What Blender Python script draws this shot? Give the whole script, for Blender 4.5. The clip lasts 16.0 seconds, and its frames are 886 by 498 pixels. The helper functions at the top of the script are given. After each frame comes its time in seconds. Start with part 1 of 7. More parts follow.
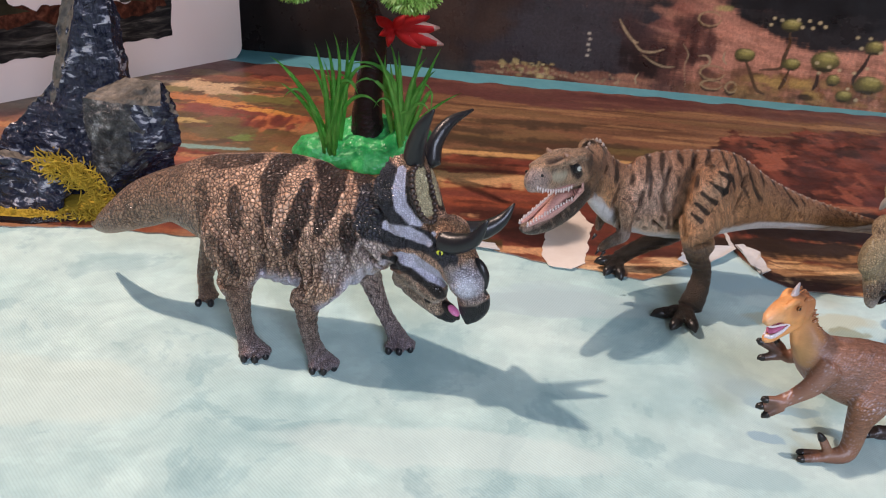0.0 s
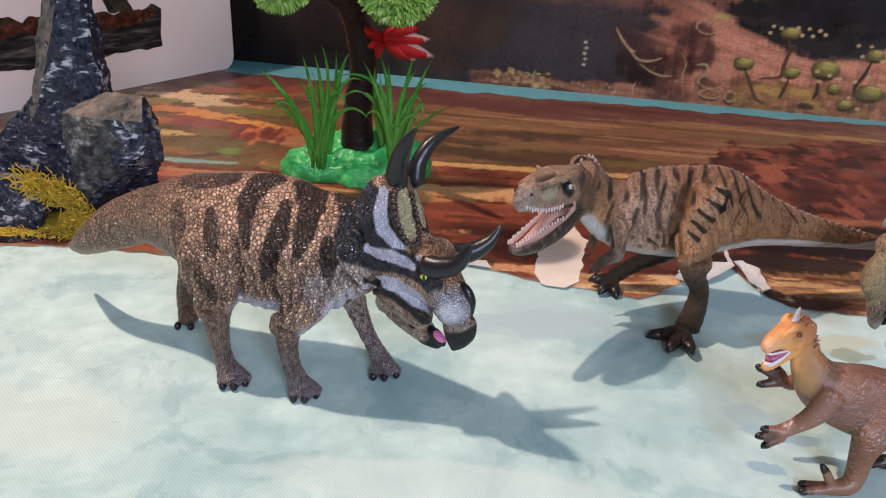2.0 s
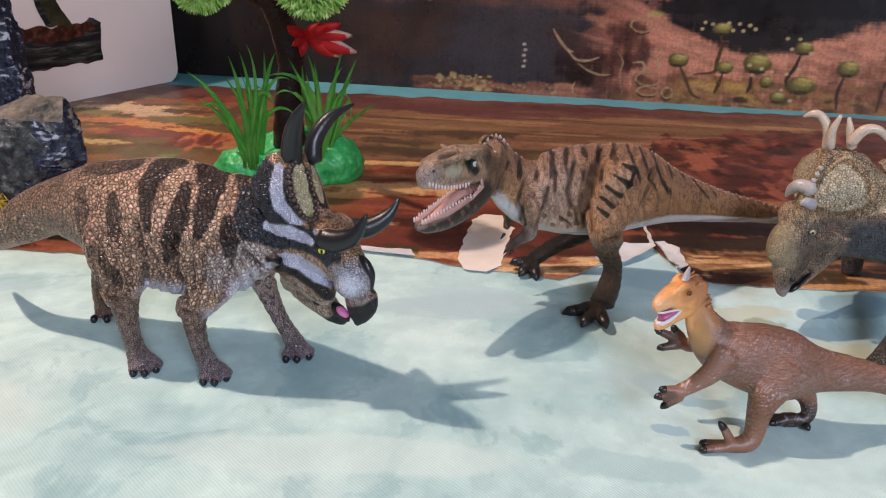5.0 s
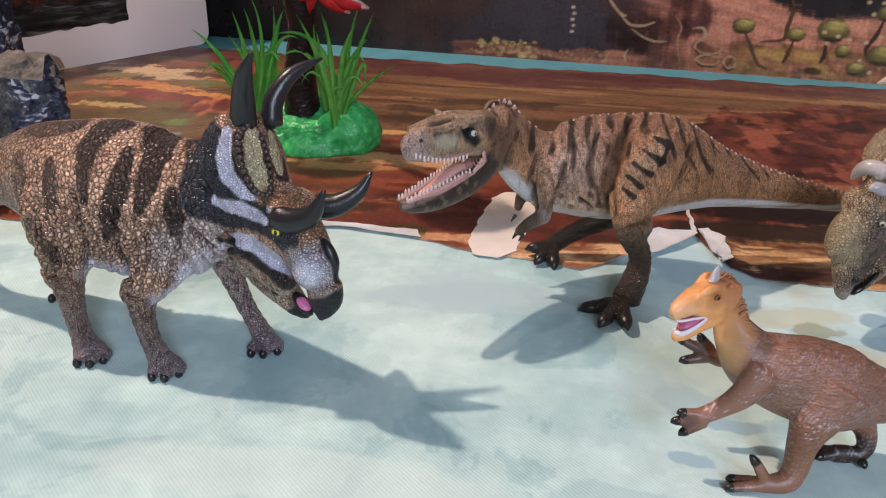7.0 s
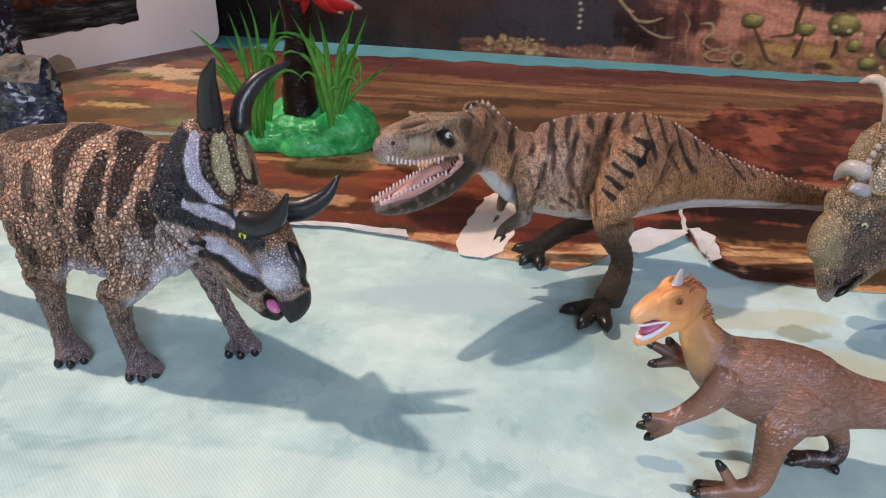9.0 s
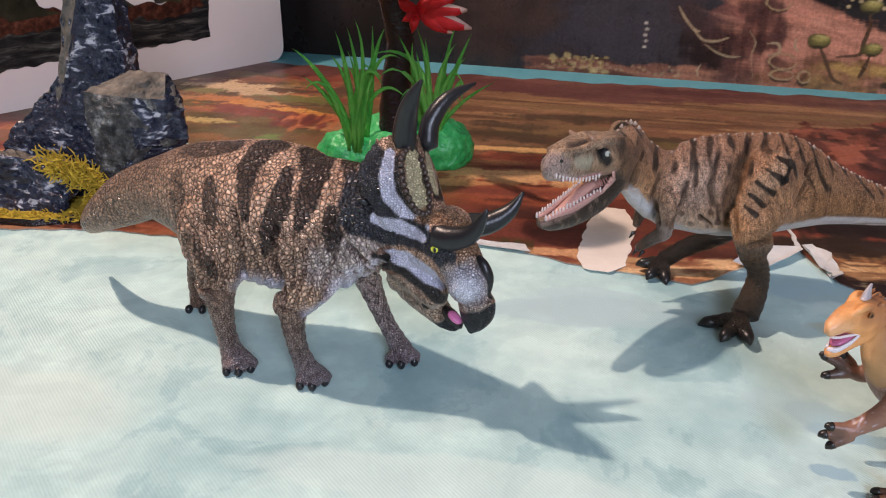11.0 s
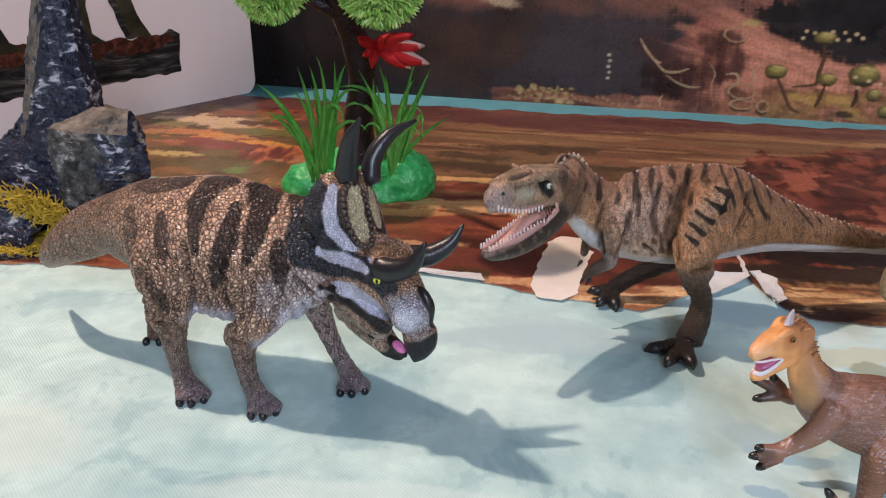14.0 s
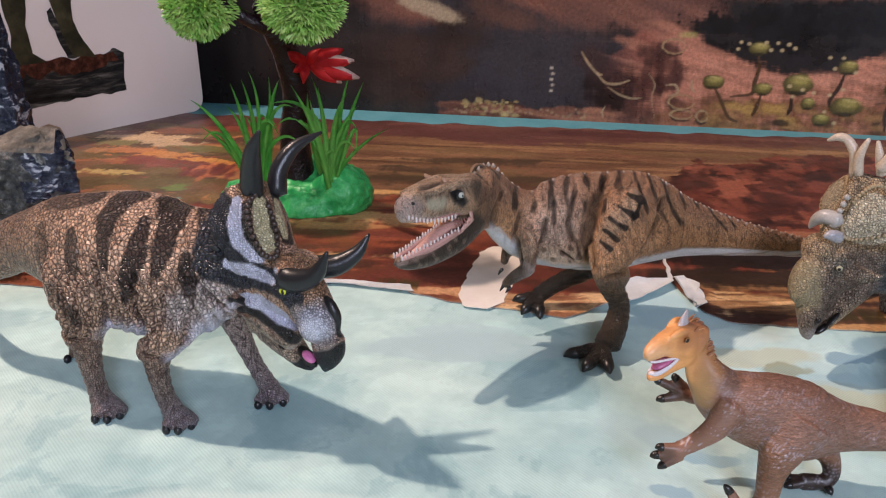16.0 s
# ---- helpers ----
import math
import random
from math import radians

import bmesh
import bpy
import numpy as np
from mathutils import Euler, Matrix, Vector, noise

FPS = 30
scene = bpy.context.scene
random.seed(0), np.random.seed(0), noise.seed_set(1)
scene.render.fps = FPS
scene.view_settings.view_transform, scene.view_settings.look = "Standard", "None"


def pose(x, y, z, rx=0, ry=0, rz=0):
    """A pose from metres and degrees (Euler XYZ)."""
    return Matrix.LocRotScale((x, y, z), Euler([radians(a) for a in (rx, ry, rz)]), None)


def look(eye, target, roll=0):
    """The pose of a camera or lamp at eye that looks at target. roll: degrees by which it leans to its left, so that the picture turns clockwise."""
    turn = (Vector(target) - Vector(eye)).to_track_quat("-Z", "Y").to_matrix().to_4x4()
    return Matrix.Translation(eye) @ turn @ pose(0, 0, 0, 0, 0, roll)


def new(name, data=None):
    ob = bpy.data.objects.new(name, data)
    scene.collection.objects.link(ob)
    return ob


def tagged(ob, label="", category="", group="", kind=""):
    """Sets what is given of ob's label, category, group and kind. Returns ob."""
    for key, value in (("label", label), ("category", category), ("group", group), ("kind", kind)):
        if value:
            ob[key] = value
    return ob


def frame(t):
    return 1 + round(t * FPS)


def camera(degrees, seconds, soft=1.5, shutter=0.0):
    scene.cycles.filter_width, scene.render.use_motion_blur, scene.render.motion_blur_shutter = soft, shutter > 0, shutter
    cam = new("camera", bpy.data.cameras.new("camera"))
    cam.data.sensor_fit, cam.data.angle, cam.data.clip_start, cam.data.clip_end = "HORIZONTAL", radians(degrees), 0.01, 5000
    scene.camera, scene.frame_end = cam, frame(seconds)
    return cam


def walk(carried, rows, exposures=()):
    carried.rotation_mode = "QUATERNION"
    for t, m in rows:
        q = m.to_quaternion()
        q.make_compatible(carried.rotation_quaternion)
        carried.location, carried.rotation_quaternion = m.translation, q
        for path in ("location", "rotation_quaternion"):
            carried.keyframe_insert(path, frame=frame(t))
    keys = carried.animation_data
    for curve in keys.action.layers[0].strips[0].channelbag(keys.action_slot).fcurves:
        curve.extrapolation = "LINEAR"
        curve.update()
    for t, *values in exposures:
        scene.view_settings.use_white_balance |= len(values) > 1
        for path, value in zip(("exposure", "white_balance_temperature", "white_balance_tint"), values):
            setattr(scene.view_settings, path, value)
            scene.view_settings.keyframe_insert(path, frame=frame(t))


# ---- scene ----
cam = camera(55.18, 16.0, 1.15)
PATH = [
    (0, (0.0256, 0.0025, 0.2336), (0.0073, 0.2742, 0.1077), 2.19),
    (0.5, (0.0311, 0.0085, 0.229), (0.0121, 0.2809, 0.1046), 1.89),
    (1, (0.033, 0.0191, 0.2329), (0.0139, 0.2915, 0.1086), 1.94),
    (1.5, (0.0362, 0.0203, 0.2348), (0.0173, 0.2928, 0.1108), 1.84),
    (2, (0.0316, 0.0209, 0.2341), (0.0126, 0.2934, 0.1101), 1.90),
    (2.5, (0.0305, 0.0169, 0.2371), (0.0116, 0.2894, 0.113), 1.91),
    (3, (0.0342, 0.0155, 0.2374), (0.0149, 0.288, 0.1133), 1.88),
    (3.5, (0.0339, 0.0194, 0.237), (0.0146, 0.292, 0.1133), 1.82),
    (4, (0.0337, 0.0139, 0.2381), (0.0138, 0.2871, 0.1158), 1.82),
    (4.5, (0.0508, 0.0044, 0.2271), (0.0359, 0.2802, 0.1099), 0.85),
    (4.7, (0.0611, 0.0063, 0.2229), (0.0495, 0.2825, 0.1064), 0.57),
    (6.8, (0.0814, 0.0601, 0.1961), (0.0534, 0.3316, 0.0715), -0.04),
    (7, (0.097, 0.0709, 0.1972), (0.0626, 0.3413, 0.0719), 0.24),
    (7.5, (0.141, 0.0834, 0.1944), (0.0982, 0.3519, 0.0677), -0.38),
    (8, (0.1572, 0.089, 0.1917), (0.1123, 0.3571, 0.0647), -0.79),
    (8.5, (0.1453, 0.0845, 0.1938), (0.1004, 0.3522, 0.0662), -0.74),
    (9, (0.1195, 0.0751, 0.1999), (0.0753, 0.3433, 0.0731), -0.67),
    (9.5, (0.0845, 0.0614, 0.2025), (0.0413, 0.3312, 0.0786), -0.50),
    (9.7, (0.0694, 0.057, 0.2111), (0.0251, 0.3254, 0.0848), -0.10),
    (11.8, (0.0517, 0.0524, 0.2031), (0.0071, 0.3244, 0.0847), -0.52),
    (12, (0.0548, 0.053, 0.2043), (0.0108, 0.3255, 0.0868), -0.48),
    (12.5, (0.0681, 0.0501, 0.2091), (0.0258, 0.324, 0.0941), -0.42),
    (13, (0.0745, 0.0508, 0.2068), (0.0329, 0.3247, 0.0918), -0.55),
    (13.5, (0.0748, 0.0489, 0.2098), (0.0334, 0.3231, 0.0953), -0.68),
    (14, (0.0711, 0.0463, 0.2112), (0.0308, 0.3211, 0.0978), -0.53),
    (14.5, (0.0627, 0.0442, 0.211), (0.0229, 0.3193, 0.0983), -0.56),
    (15, (0.0677, 0.0458, 0.2116), (0.0277, 0.3212, 0.0994), -0.61),
    (15.5, (0.0816, 0.0465, 0.2115), (0.0423, 0.3224, 0.1006), -0.74),
    (16, (0.0989, 0.0444, 0.2099), (0.0677, 0.3224, 0.1016), -0.98),
]
walk(cam, [(t, look(eye, target, roll)) for t, eye, target, roll in PATH])

# ---- light ----
world = bpy.data.worlds.new("room_world")
scene.world = world
world.use_nodes = True
world.node_tree.nodes["Background"].inputs[0].default_value = (0.75, 0.85, 1.0, 1)
world.node_tree.nodes["Background"].inputs[1].default_value = 0.12


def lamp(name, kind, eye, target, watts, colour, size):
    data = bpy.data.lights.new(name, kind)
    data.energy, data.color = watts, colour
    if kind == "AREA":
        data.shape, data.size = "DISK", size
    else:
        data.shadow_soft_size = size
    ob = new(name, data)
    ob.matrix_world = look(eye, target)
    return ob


# unseen key lamp and its second bulb, placed by the doubled cast shadows
lamp("key_light", "AREA", (-0.82, 0.57, 1.60), (0.0, 0.38, 0.0), 26.5, (1.01, 0.757, 0.64), 0.055)
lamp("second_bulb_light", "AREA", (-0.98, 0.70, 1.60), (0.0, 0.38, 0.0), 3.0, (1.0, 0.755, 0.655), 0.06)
# unseen fill, added low in front to brighten the near sides
lamp("front_fill_light", "AREA", (0.62, -1.2, 0.88), (0.05, 0.45, 0.0), 25.5, (0.725, 0.81, 1.05), 0.7)

DM = 0.1  # the plan below is in decimetres


# ---- materials ----
def material(name, rough=0.6, spec=0.5, metal=0.0):
    m = bpy.data.materials.new(name)
    m.use_nodes = True
    b = m.node_tree.nodes["Principled BSDF"]
    b.inputs["Roughness"].default_value = rough
    b.inputs["Metallic"].default_value = metal
    b.inputs["Specular IOR Level"].default_value = spec
    return m, m.node_tree.nodes, m.node_tree.links, b


def node(nodes, kind, **values):
    n = nodes.new("ShaderNode" + kind)
    for key, value in values.items():
        if key == "feature":
            n.feature = value
        elif key == "attribute_name":
            n.attribute_name = value
        elif key == "bands_direction":
            n.bands_direction = value
        else:
            n.inputs[key].default_value = value
    return n


def math_node(nodes, links, op, a, b):
    n = nodes.new("ShaderNodeMath")
    n.operation = op
    for slot, v in zip(n.inputs, (a, b)):
        if isinstance(v, (int, float)):
            slot.default_value = v
        else:
            links.new(v, slot)
    return n.outputs[0]


def mix(nodes, links, fac, a, b, how="MIX"):
    n = nodes.new("ShaderNodeMix")
    n.data_type, n.blend_type = "RGBA", how
    for slot, v in ((n.inputs[0], fac), (n.inputs[6], a), (n.inputs[7], b)):
        if isinstance(v, (int, float)):
            slot.default_value = v
        elif isinstance(v, tuple):
            slot.default_value = (*v, 1) if len(v) == 3 else v
        else:
            links.new(v, slot)
    return n.outputs[2]


def ramp(nodes, links, fac, stops):
    n = nodes.new("ShaderNodeValToRGB")
    links.new(fac, n.inputs[0])
    e = n.color_ramp.elements
    while len(e) < len(stops):
        e.new(0.5)
    for k, (at, c) in zip(e, stops):
        k.position, k.color = at, (*c, 1)
    return n.outputs[0]


def stretched(nodes, links, scale):
    co = nodes.new("ShaderNodeTexCoord")
    mp = nodes.new("ShaderNodeMapping")
    mp.inputs["Scale"].default_value = scale
    links.new(co.outputs["Object"], mp.inputs[0])
    return mp.outputs[0]


def bump(nodes, links, b, height, strength, distance):
    n = node(nodes, "Bump", Strength=strength, Distance=distance)
    links.new(height, n.inputs["Height"])
    links.new(n.outputs[0], b.inputs["Normal"])
    return n


def grainy(name, colours, scale, rough=0.6, spec=0.4, relief=0.0005, metal=0.0, detail=6):
    """A surface whose colour wanders through the given colours, with fine relief."""
    m, nodes, links, b = material(name, rough, spec, metal)
    v = stretched(nodes, links, (1, 1, 1))
    n = node(nodes, "TexNoise", Scale=scale, Detail=detail, Roughness=0.65)
    links.new(v, n.inputs["Vector"])
    k = len(colours)
    c = ramp(nodes, links, n.outputs[0], [(0.3 + 0.4 * i / max(1, k - 1), col) for i, col in enumerate(colours)])
    links.new(c, b.inputs["Base Color"])
    if relief:
        f = node(nodes, "TexNoise", Scale=scale * 6, Detail=4)
        links.new(v, f.inputs["Vector"])
        bump(nodes, links, b, f.outputs[0], 0.6, relief)
    return m


def streaked(name):
    """Glossy blue-black resin rock; pale flecks in its colour stand in for glints on the ledges."""
    m, nodes, links, b = material(name, 0.22, 0.5)
    v = stretched(nodes, links, (95, 95, 210))
    w = stretched(nodes, links, (42, 42, 34))
    n = node(nodes, "TexNoise", Scale=1.0, Detail=5, Roughness=0.62, Distortion=0.5)
    links.new(v, n.inputs["Vector"])
    k = node(nodes, "TexNoise", Scale=1.0, Detail=3)
    links.new(w, k.inputs["Vector"])
    mixed = math_node(nodes, links, "MULTIPLY_ADD", k.outputs[0], 0.6)
    links.new(n.outputs[0], mixed.node.inputs[2])
    c = ramp(nodes, links, mixed, [(0.55, (0.004, 0.006, 0.016)), (0.76, (0.010, 0.015, 0.035)), (0.88, (0.022, 0.028, 0.05)), (0.925, (0.13, 0.14, 0.19)), (0.965, (0.5, 0.5, 0.54))])
    links.new(c, b.inputs["Base Color"])
    bump(nodes, links, b, n.outputs[0], 1.0, 0.0022)
    return m


def scaly(name, cell, depth, rough=0.36, spec=0.5, recess_dark=0.7, low=0.6, high=1.6, groove=0.085):
    """Painted vinyl: the paint layer (its alpha says how coarse the scales are), domed scales paler on top, darker in
    the gaps and in fine wrinkles.
    """
    m, nodes, links, b = material(name, rough, spec)
    v = stretched(nodes, links, (1, 1, 1))
    warp = node(nodes, "TexNoise", Scale=0.3 / cell, Detail=2)
    links.new(v, warp.inputs["Vector"])
    va = nodes.new("ShaderNodeVectorMath")
    va.operation = "MULTIPLY_ADD"
    va.inputs[1].default_value = (cell * 0.8,) * 3
    links.new(warp.outputs["Color"], va.inputs[0])
    links.new(v, va.inputs[2])
    paint = node(nodes, "Attribute", attribute_name="paint")
    domes, gaps, tints, lumps = [], [], [], []
    for size in (cell, cell * 0.5):
        near = node(nodes, "TexVoronoi", Scale=0.9 / size, feature="F1", Randomness=0.75)
        rim = node(nodes, "TexVoronoi", Scale=0.9 / size, feature="DISTANCE_TO_EDGE", Randomness=0.75)
        for t in (near, rim):
            links.new(va.outputs[0], t.inputs["Vector"])
        for made, wide in ((domes, 0.13), (gaps, groove), (lumps, 0.28)):
            r = node(nodes, "MapRange")
            r.interpolation_type = "SMOOTHSTEP"
            links.new(rim.outputs["Distance"], r.inputs[0])
            r.inputs[2].default_value = wide
            made.append(r.outputs[0])
        tints.append(near.outputs["Color"])
    coarse = paint.outputs["Alpha"]
    dome = mix(nodes, links, coarse, domes[1], domes[0])
    gap = mix(nodes, links, coarse, gaps[1], gaps[0])
    tint = mix(nodes, links, coarse, tints[1], tints[0])
    lump = mix(nodes, links, coarse, lumps[1], lumps[0])
    fine = node(nodes, "TexNoise", Scale=3 / cell, Detail=3)
    broad = node(nodes, "TexNoise", Scale=55, Detail=5, Roughness=0.65)
    for t in (fine, broad):
        links.new(v, t.inputs["Vector"])
    fold = node(nodes, "TexNoise", Scale=1.0, Detail=3, Roughness=0.55, Distortion=0.6)
    links.new(stretched(nodes, links, (0.36 / cell, 0.36 / cell, 0.14 / cell)), fold.inputs["Vector"])
    ridge = math_node(nodes, links, "ABSOLUTE", math_node(nodes, links, "SUBTRACT", fold.outputs[0], 0.5), 0.0)
    line = node(nodes, "MapRange")
    line.interpolation_type = "SMOOTHSTEP"
    links.new(ridge, line.inputs[0])
    line.inputs[2].default_value = 0.045
    c = paint.outputs["Color"]
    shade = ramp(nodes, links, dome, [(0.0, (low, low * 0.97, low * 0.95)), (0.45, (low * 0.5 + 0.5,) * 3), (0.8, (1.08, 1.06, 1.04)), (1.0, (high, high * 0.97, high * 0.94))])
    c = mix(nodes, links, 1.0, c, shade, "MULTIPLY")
    c = mix(nodes, links, 1.0, c, ramp(nodes, links, gap, [(0.0, (1 - recess_dark,) * 3), (1.0, (1.0,) * 3)]), "MULTIPLY")
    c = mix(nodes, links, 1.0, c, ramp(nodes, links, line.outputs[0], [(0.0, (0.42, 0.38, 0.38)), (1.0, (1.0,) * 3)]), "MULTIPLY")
    c = mix(nodes, links, 1.0, c, ramp(nodes, links, tint, [(0.0, (0.82, 0.82, 0.83)), (1.0, (1.2, 1.18, 1.15))]), "MULTIPLY")
    c = mix(nodes, links, 1.0, c, ramp(nodes, links, broad.outputs[0], [(0.3, (0.76, 0.76, 0.77)), (0.7, (1.2, 1.18, 1.16))]), "MULTIPLY")
    grain = node(nodes, "Attribute", attribute_name="grain").outputs["Fac"]
    c = mix(nodes, links, grain, paint.outputs["Color"], c)
    links.new(c, b.inputs["Base Color"])
    h = math_node(nodes, links, "MULTIPLY_ADD", fine.outputs[0], 0.12)
    links.new(lump, h.node.inputs[2])
    h2 = math_node(nodes, links, "MULTIPLY_ADD", line.outputs[0], 0.5)
    links.new(h, h2.node.inputs[2])
    least = math_node(nodes, links, "MAXIMUM", grain, 0.3)
    bump(nodes, links, b, math_node(nodes, links, "MULTIPLY", h2, least), 1.0, depth)
    return m


def feathered(name):
    """Painted vinyl with fine combed feather grooves; where the alpha of the paint is low it is smooth."""
    m, nodes, links, b = material(name, 0.4, 0.5)
    v = stretched(nodes, links, (420, 700, 1700))
    v.node.inputs["Rotation"].default_value = (0, radians(22), 0)
    comb = node(nodes, "TexNoise", Scale=1.0, Detail=3, Roughness=0.6, Distortion=0.8)
    links.new(v, comb.inputs["Vector"])
    broad = node(nodes, "TexNoise", Scale=60, Detail=5, Roughness=0.6)
    links.new(stretched(nodes, links, (1, 1, 1)), broad.inputs["Vector"])
    paint = node(nodes, "Attribute", attribute_name="paint")
    c = mix(nodes, links, paint.outputs["Alpha"], paint.outputs["Color"], mix(nodes, links, 1.0, paint.outputs["Color"], ramp(nodes, links, comb.outputs[0], [(0.34, (0.66, 0.64, 0.63)), (0.52, (1.0, 1.0, 1.0)), (0.62, (1.2, 1.2, 1.22)), (0.7, (1.7, 1.75, 1.85))]), "MULTIPLY"))
    c = mix(nodes, links, 1.0, c, ramp(nodes, links, broad.outputs[0], [(0.3, (0.87, 0.87, 0.87)), (0.7, (1.1, 1.1, 1.09))]), "MULTIPLY")
    links.new(c, b.inputs["Base Color"])
    h = math_node(nodes, links, "MULTIPLY", comb.outputs[0], paint.outputs["Alpha"])
    bump(nodes, links, b, h, 1.0, 0.0006)
    return m


CLOTH, _n, _l, _b = material("mint_cloth", 0.9, 0.15)
_v = stretched(_n, _l, (1, 1, 1))
_a = node(_n, "TexNoise", Scale=7.0, Detail=5, Roughness=0.55)
_f = node(_n, "TexNoise", Scale=48.0, Detail=6, Roughness=0.6)
_w = node(_n, "TexWave", Scale=330.0, Distortion=1.5, bands_direction="DIAGONAL")
for _t in (_a, _f, _w):
    _l.new(_v, _t.inputs["Vector"])
_c = ramp(_n, _l, _a.outputs[0], [(0.30, (0.34, 0.53, 0.55)), (0.46, (0.47, 0.66, 0.65)), (0.6, (0.54, 0.71, 0.69)), (0.75, (0.49, 0.67, 0.64))])
_c = mix(_n, _l, 1.0, _c, ramp(_n, _l, _f.outputs[0], [(0.32, (0.86, 0.885, 0.895)), (0.5, (0.98, 0.98, 0.98)), (0.68, (1.1, 1.085, 1.075))]), "MULTIPLY")
_g = node(_n, "TexNoise", Scale=15.0, Detail=8, Roughness=0.62, Distortion=0.5)
_l.new(_v, _g.inputs["Vector"])
_c = mix(_n, _l, 1.0, _c, ramp(_n, _l, _g.outputs[0], [(0.38, (0.74, 0.80, 0.83)), (0.425, (0.84, 0.88, 0.9)), (0.44, (0.96, 0.97, 0.97)), (0.53, (0.99, 0.99, 0.985)), (0.55, (1.06, 1.055, 1.045))]), "MULTIPLY")
CLOTH_NODES = (_n, _l, _b, _v, _c)
bump(_n, _l, _b, _w.outputs[0], 0.25, 0.0003)


def spotted(nodes, links, vec, colour, spots, amount=0.06):
    """Lays printed patches (cx, cy, rx, ry, colour, strength), in decimetres along vec's x and y, over a colour; their edges wander."""
    warp = node(nodes, "TexNoise", Scale=22.0, Detail=4, Roughness=0.65)
    links.new(vec, warp.inputs["Vector"])
    va = nodes.new("ShaderNodeVectorMath")
    va.operation = "MULTIPLY_ADD"
    va.inputs[1].default_value = (amount, amount * 0.6, amount)
    links.new(warp.outputs["Color"], va.inputs[0])
    links.new(vec, va.inputs[2])
    back = nodes.new("ShaderNodeVectorMath")
    back.operation = "SUBTRACT"
    back.inputs[1].default_value = (amount * 0.5, amount * 0.3, amount * 0.5)
    links.new(va.outputs[0], back.inputs[0])
    for cx, cy, rx, ry, c, strength in spots:
        mp = nodes.new("ShaderNodeMapping")
        mp.vector_type = "TEXTURE"
        mp.inputs["Location"].default_value = (cx * DM, cy * DM, 0)
        mp.inputs["Scale"].default_value = (rx * DM, ry * DM, 1e3)
        links.new(back.outputs[0], mp.inputs[0])
        ln = nodes.new("ShaderNodeVectorMath")
        ln.operation = "LENGTH"
        links.new(mp.outputs[0], ln.inputs[0])
        mr = node(nodes, "MapRange")
        mr.interpolation_type = "SMOOTHSTEP"
        links.new(ln.outputs["Value"], mr.inputs[0])
        for i, v in ((1, 1.1), (2, 0.8), (3, 0.0), (4, strength)):
            mr.inputs[i].default_value = v
        colour = mix(nodes, links, mr.outputs[0], colour, c)
    return colour


_n, _l, _b, _v, _c = CLOTH_NODES
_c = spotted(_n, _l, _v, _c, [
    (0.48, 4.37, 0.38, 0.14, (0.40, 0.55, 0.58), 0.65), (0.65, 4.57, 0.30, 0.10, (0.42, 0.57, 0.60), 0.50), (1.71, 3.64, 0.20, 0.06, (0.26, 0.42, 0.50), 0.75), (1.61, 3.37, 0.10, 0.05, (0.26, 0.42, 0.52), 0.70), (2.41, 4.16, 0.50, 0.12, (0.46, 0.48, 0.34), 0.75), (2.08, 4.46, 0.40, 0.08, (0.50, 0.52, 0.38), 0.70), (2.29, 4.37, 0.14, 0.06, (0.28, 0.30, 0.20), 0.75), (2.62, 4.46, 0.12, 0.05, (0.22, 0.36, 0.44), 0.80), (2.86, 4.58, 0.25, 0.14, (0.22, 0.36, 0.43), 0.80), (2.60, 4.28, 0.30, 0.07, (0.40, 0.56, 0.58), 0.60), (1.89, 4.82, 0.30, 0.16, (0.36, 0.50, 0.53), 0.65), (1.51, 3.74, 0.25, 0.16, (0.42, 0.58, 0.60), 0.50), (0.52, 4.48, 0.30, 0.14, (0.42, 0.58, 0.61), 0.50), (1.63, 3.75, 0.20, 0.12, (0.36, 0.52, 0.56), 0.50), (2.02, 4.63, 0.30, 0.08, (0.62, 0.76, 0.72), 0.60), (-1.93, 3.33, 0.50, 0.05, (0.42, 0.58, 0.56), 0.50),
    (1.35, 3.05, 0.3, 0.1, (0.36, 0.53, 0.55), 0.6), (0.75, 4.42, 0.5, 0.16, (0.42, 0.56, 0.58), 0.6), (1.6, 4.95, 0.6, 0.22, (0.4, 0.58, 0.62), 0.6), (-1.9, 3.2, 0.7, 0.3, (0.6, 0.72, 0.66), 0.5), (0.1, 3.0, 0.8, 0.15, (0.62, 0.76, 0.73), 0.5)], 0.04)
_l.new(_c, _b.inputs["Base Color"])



def printed(name, rough, spec, grain):
    """Ink on card: the painted picture with a fine print grain and faint scuffs in the gloss."""
    m, nodes, links, b = material(name, rough, spec)
    v = stretched(nodes, links, (1, 1, 1))
    paint = node(nodes, "Attribute", attribute_name="paint")
    fine = node(nodes, "TexNoise", Scale=grain, Detail=5, Roughness=0.65)
    broad = node(nodes, "TexNoise", Scale=26.0, Detail=4, Roughness=0.6)
    for t in (fine, broad):
        links.new(v, t.inputs["Vector"])
    c = mix(nodes, links, 1.0, paint.outputs["Color"], ramp(nodes, links, fine.outputs[0], [(0.3, (0.72, 0.71, 0.7)), (0.5, (1.0, 1.0, 1.0)), (0.7, (1.32, 1.3, 1.28))]), "MULTIPLY")
    links.new(c, b.inputs["Base Color"])
    links.new(ramp(nodes, links, broad.outputs[0], [(0.35, (rough * 0.8,) * 3), (0.65, (min(1, rough * 1.35),) * 3)]), b.inputs["Roughness"])
    bump(nodes, links, b, broad.outputs[0], 0.35, 0.0012)
    return m


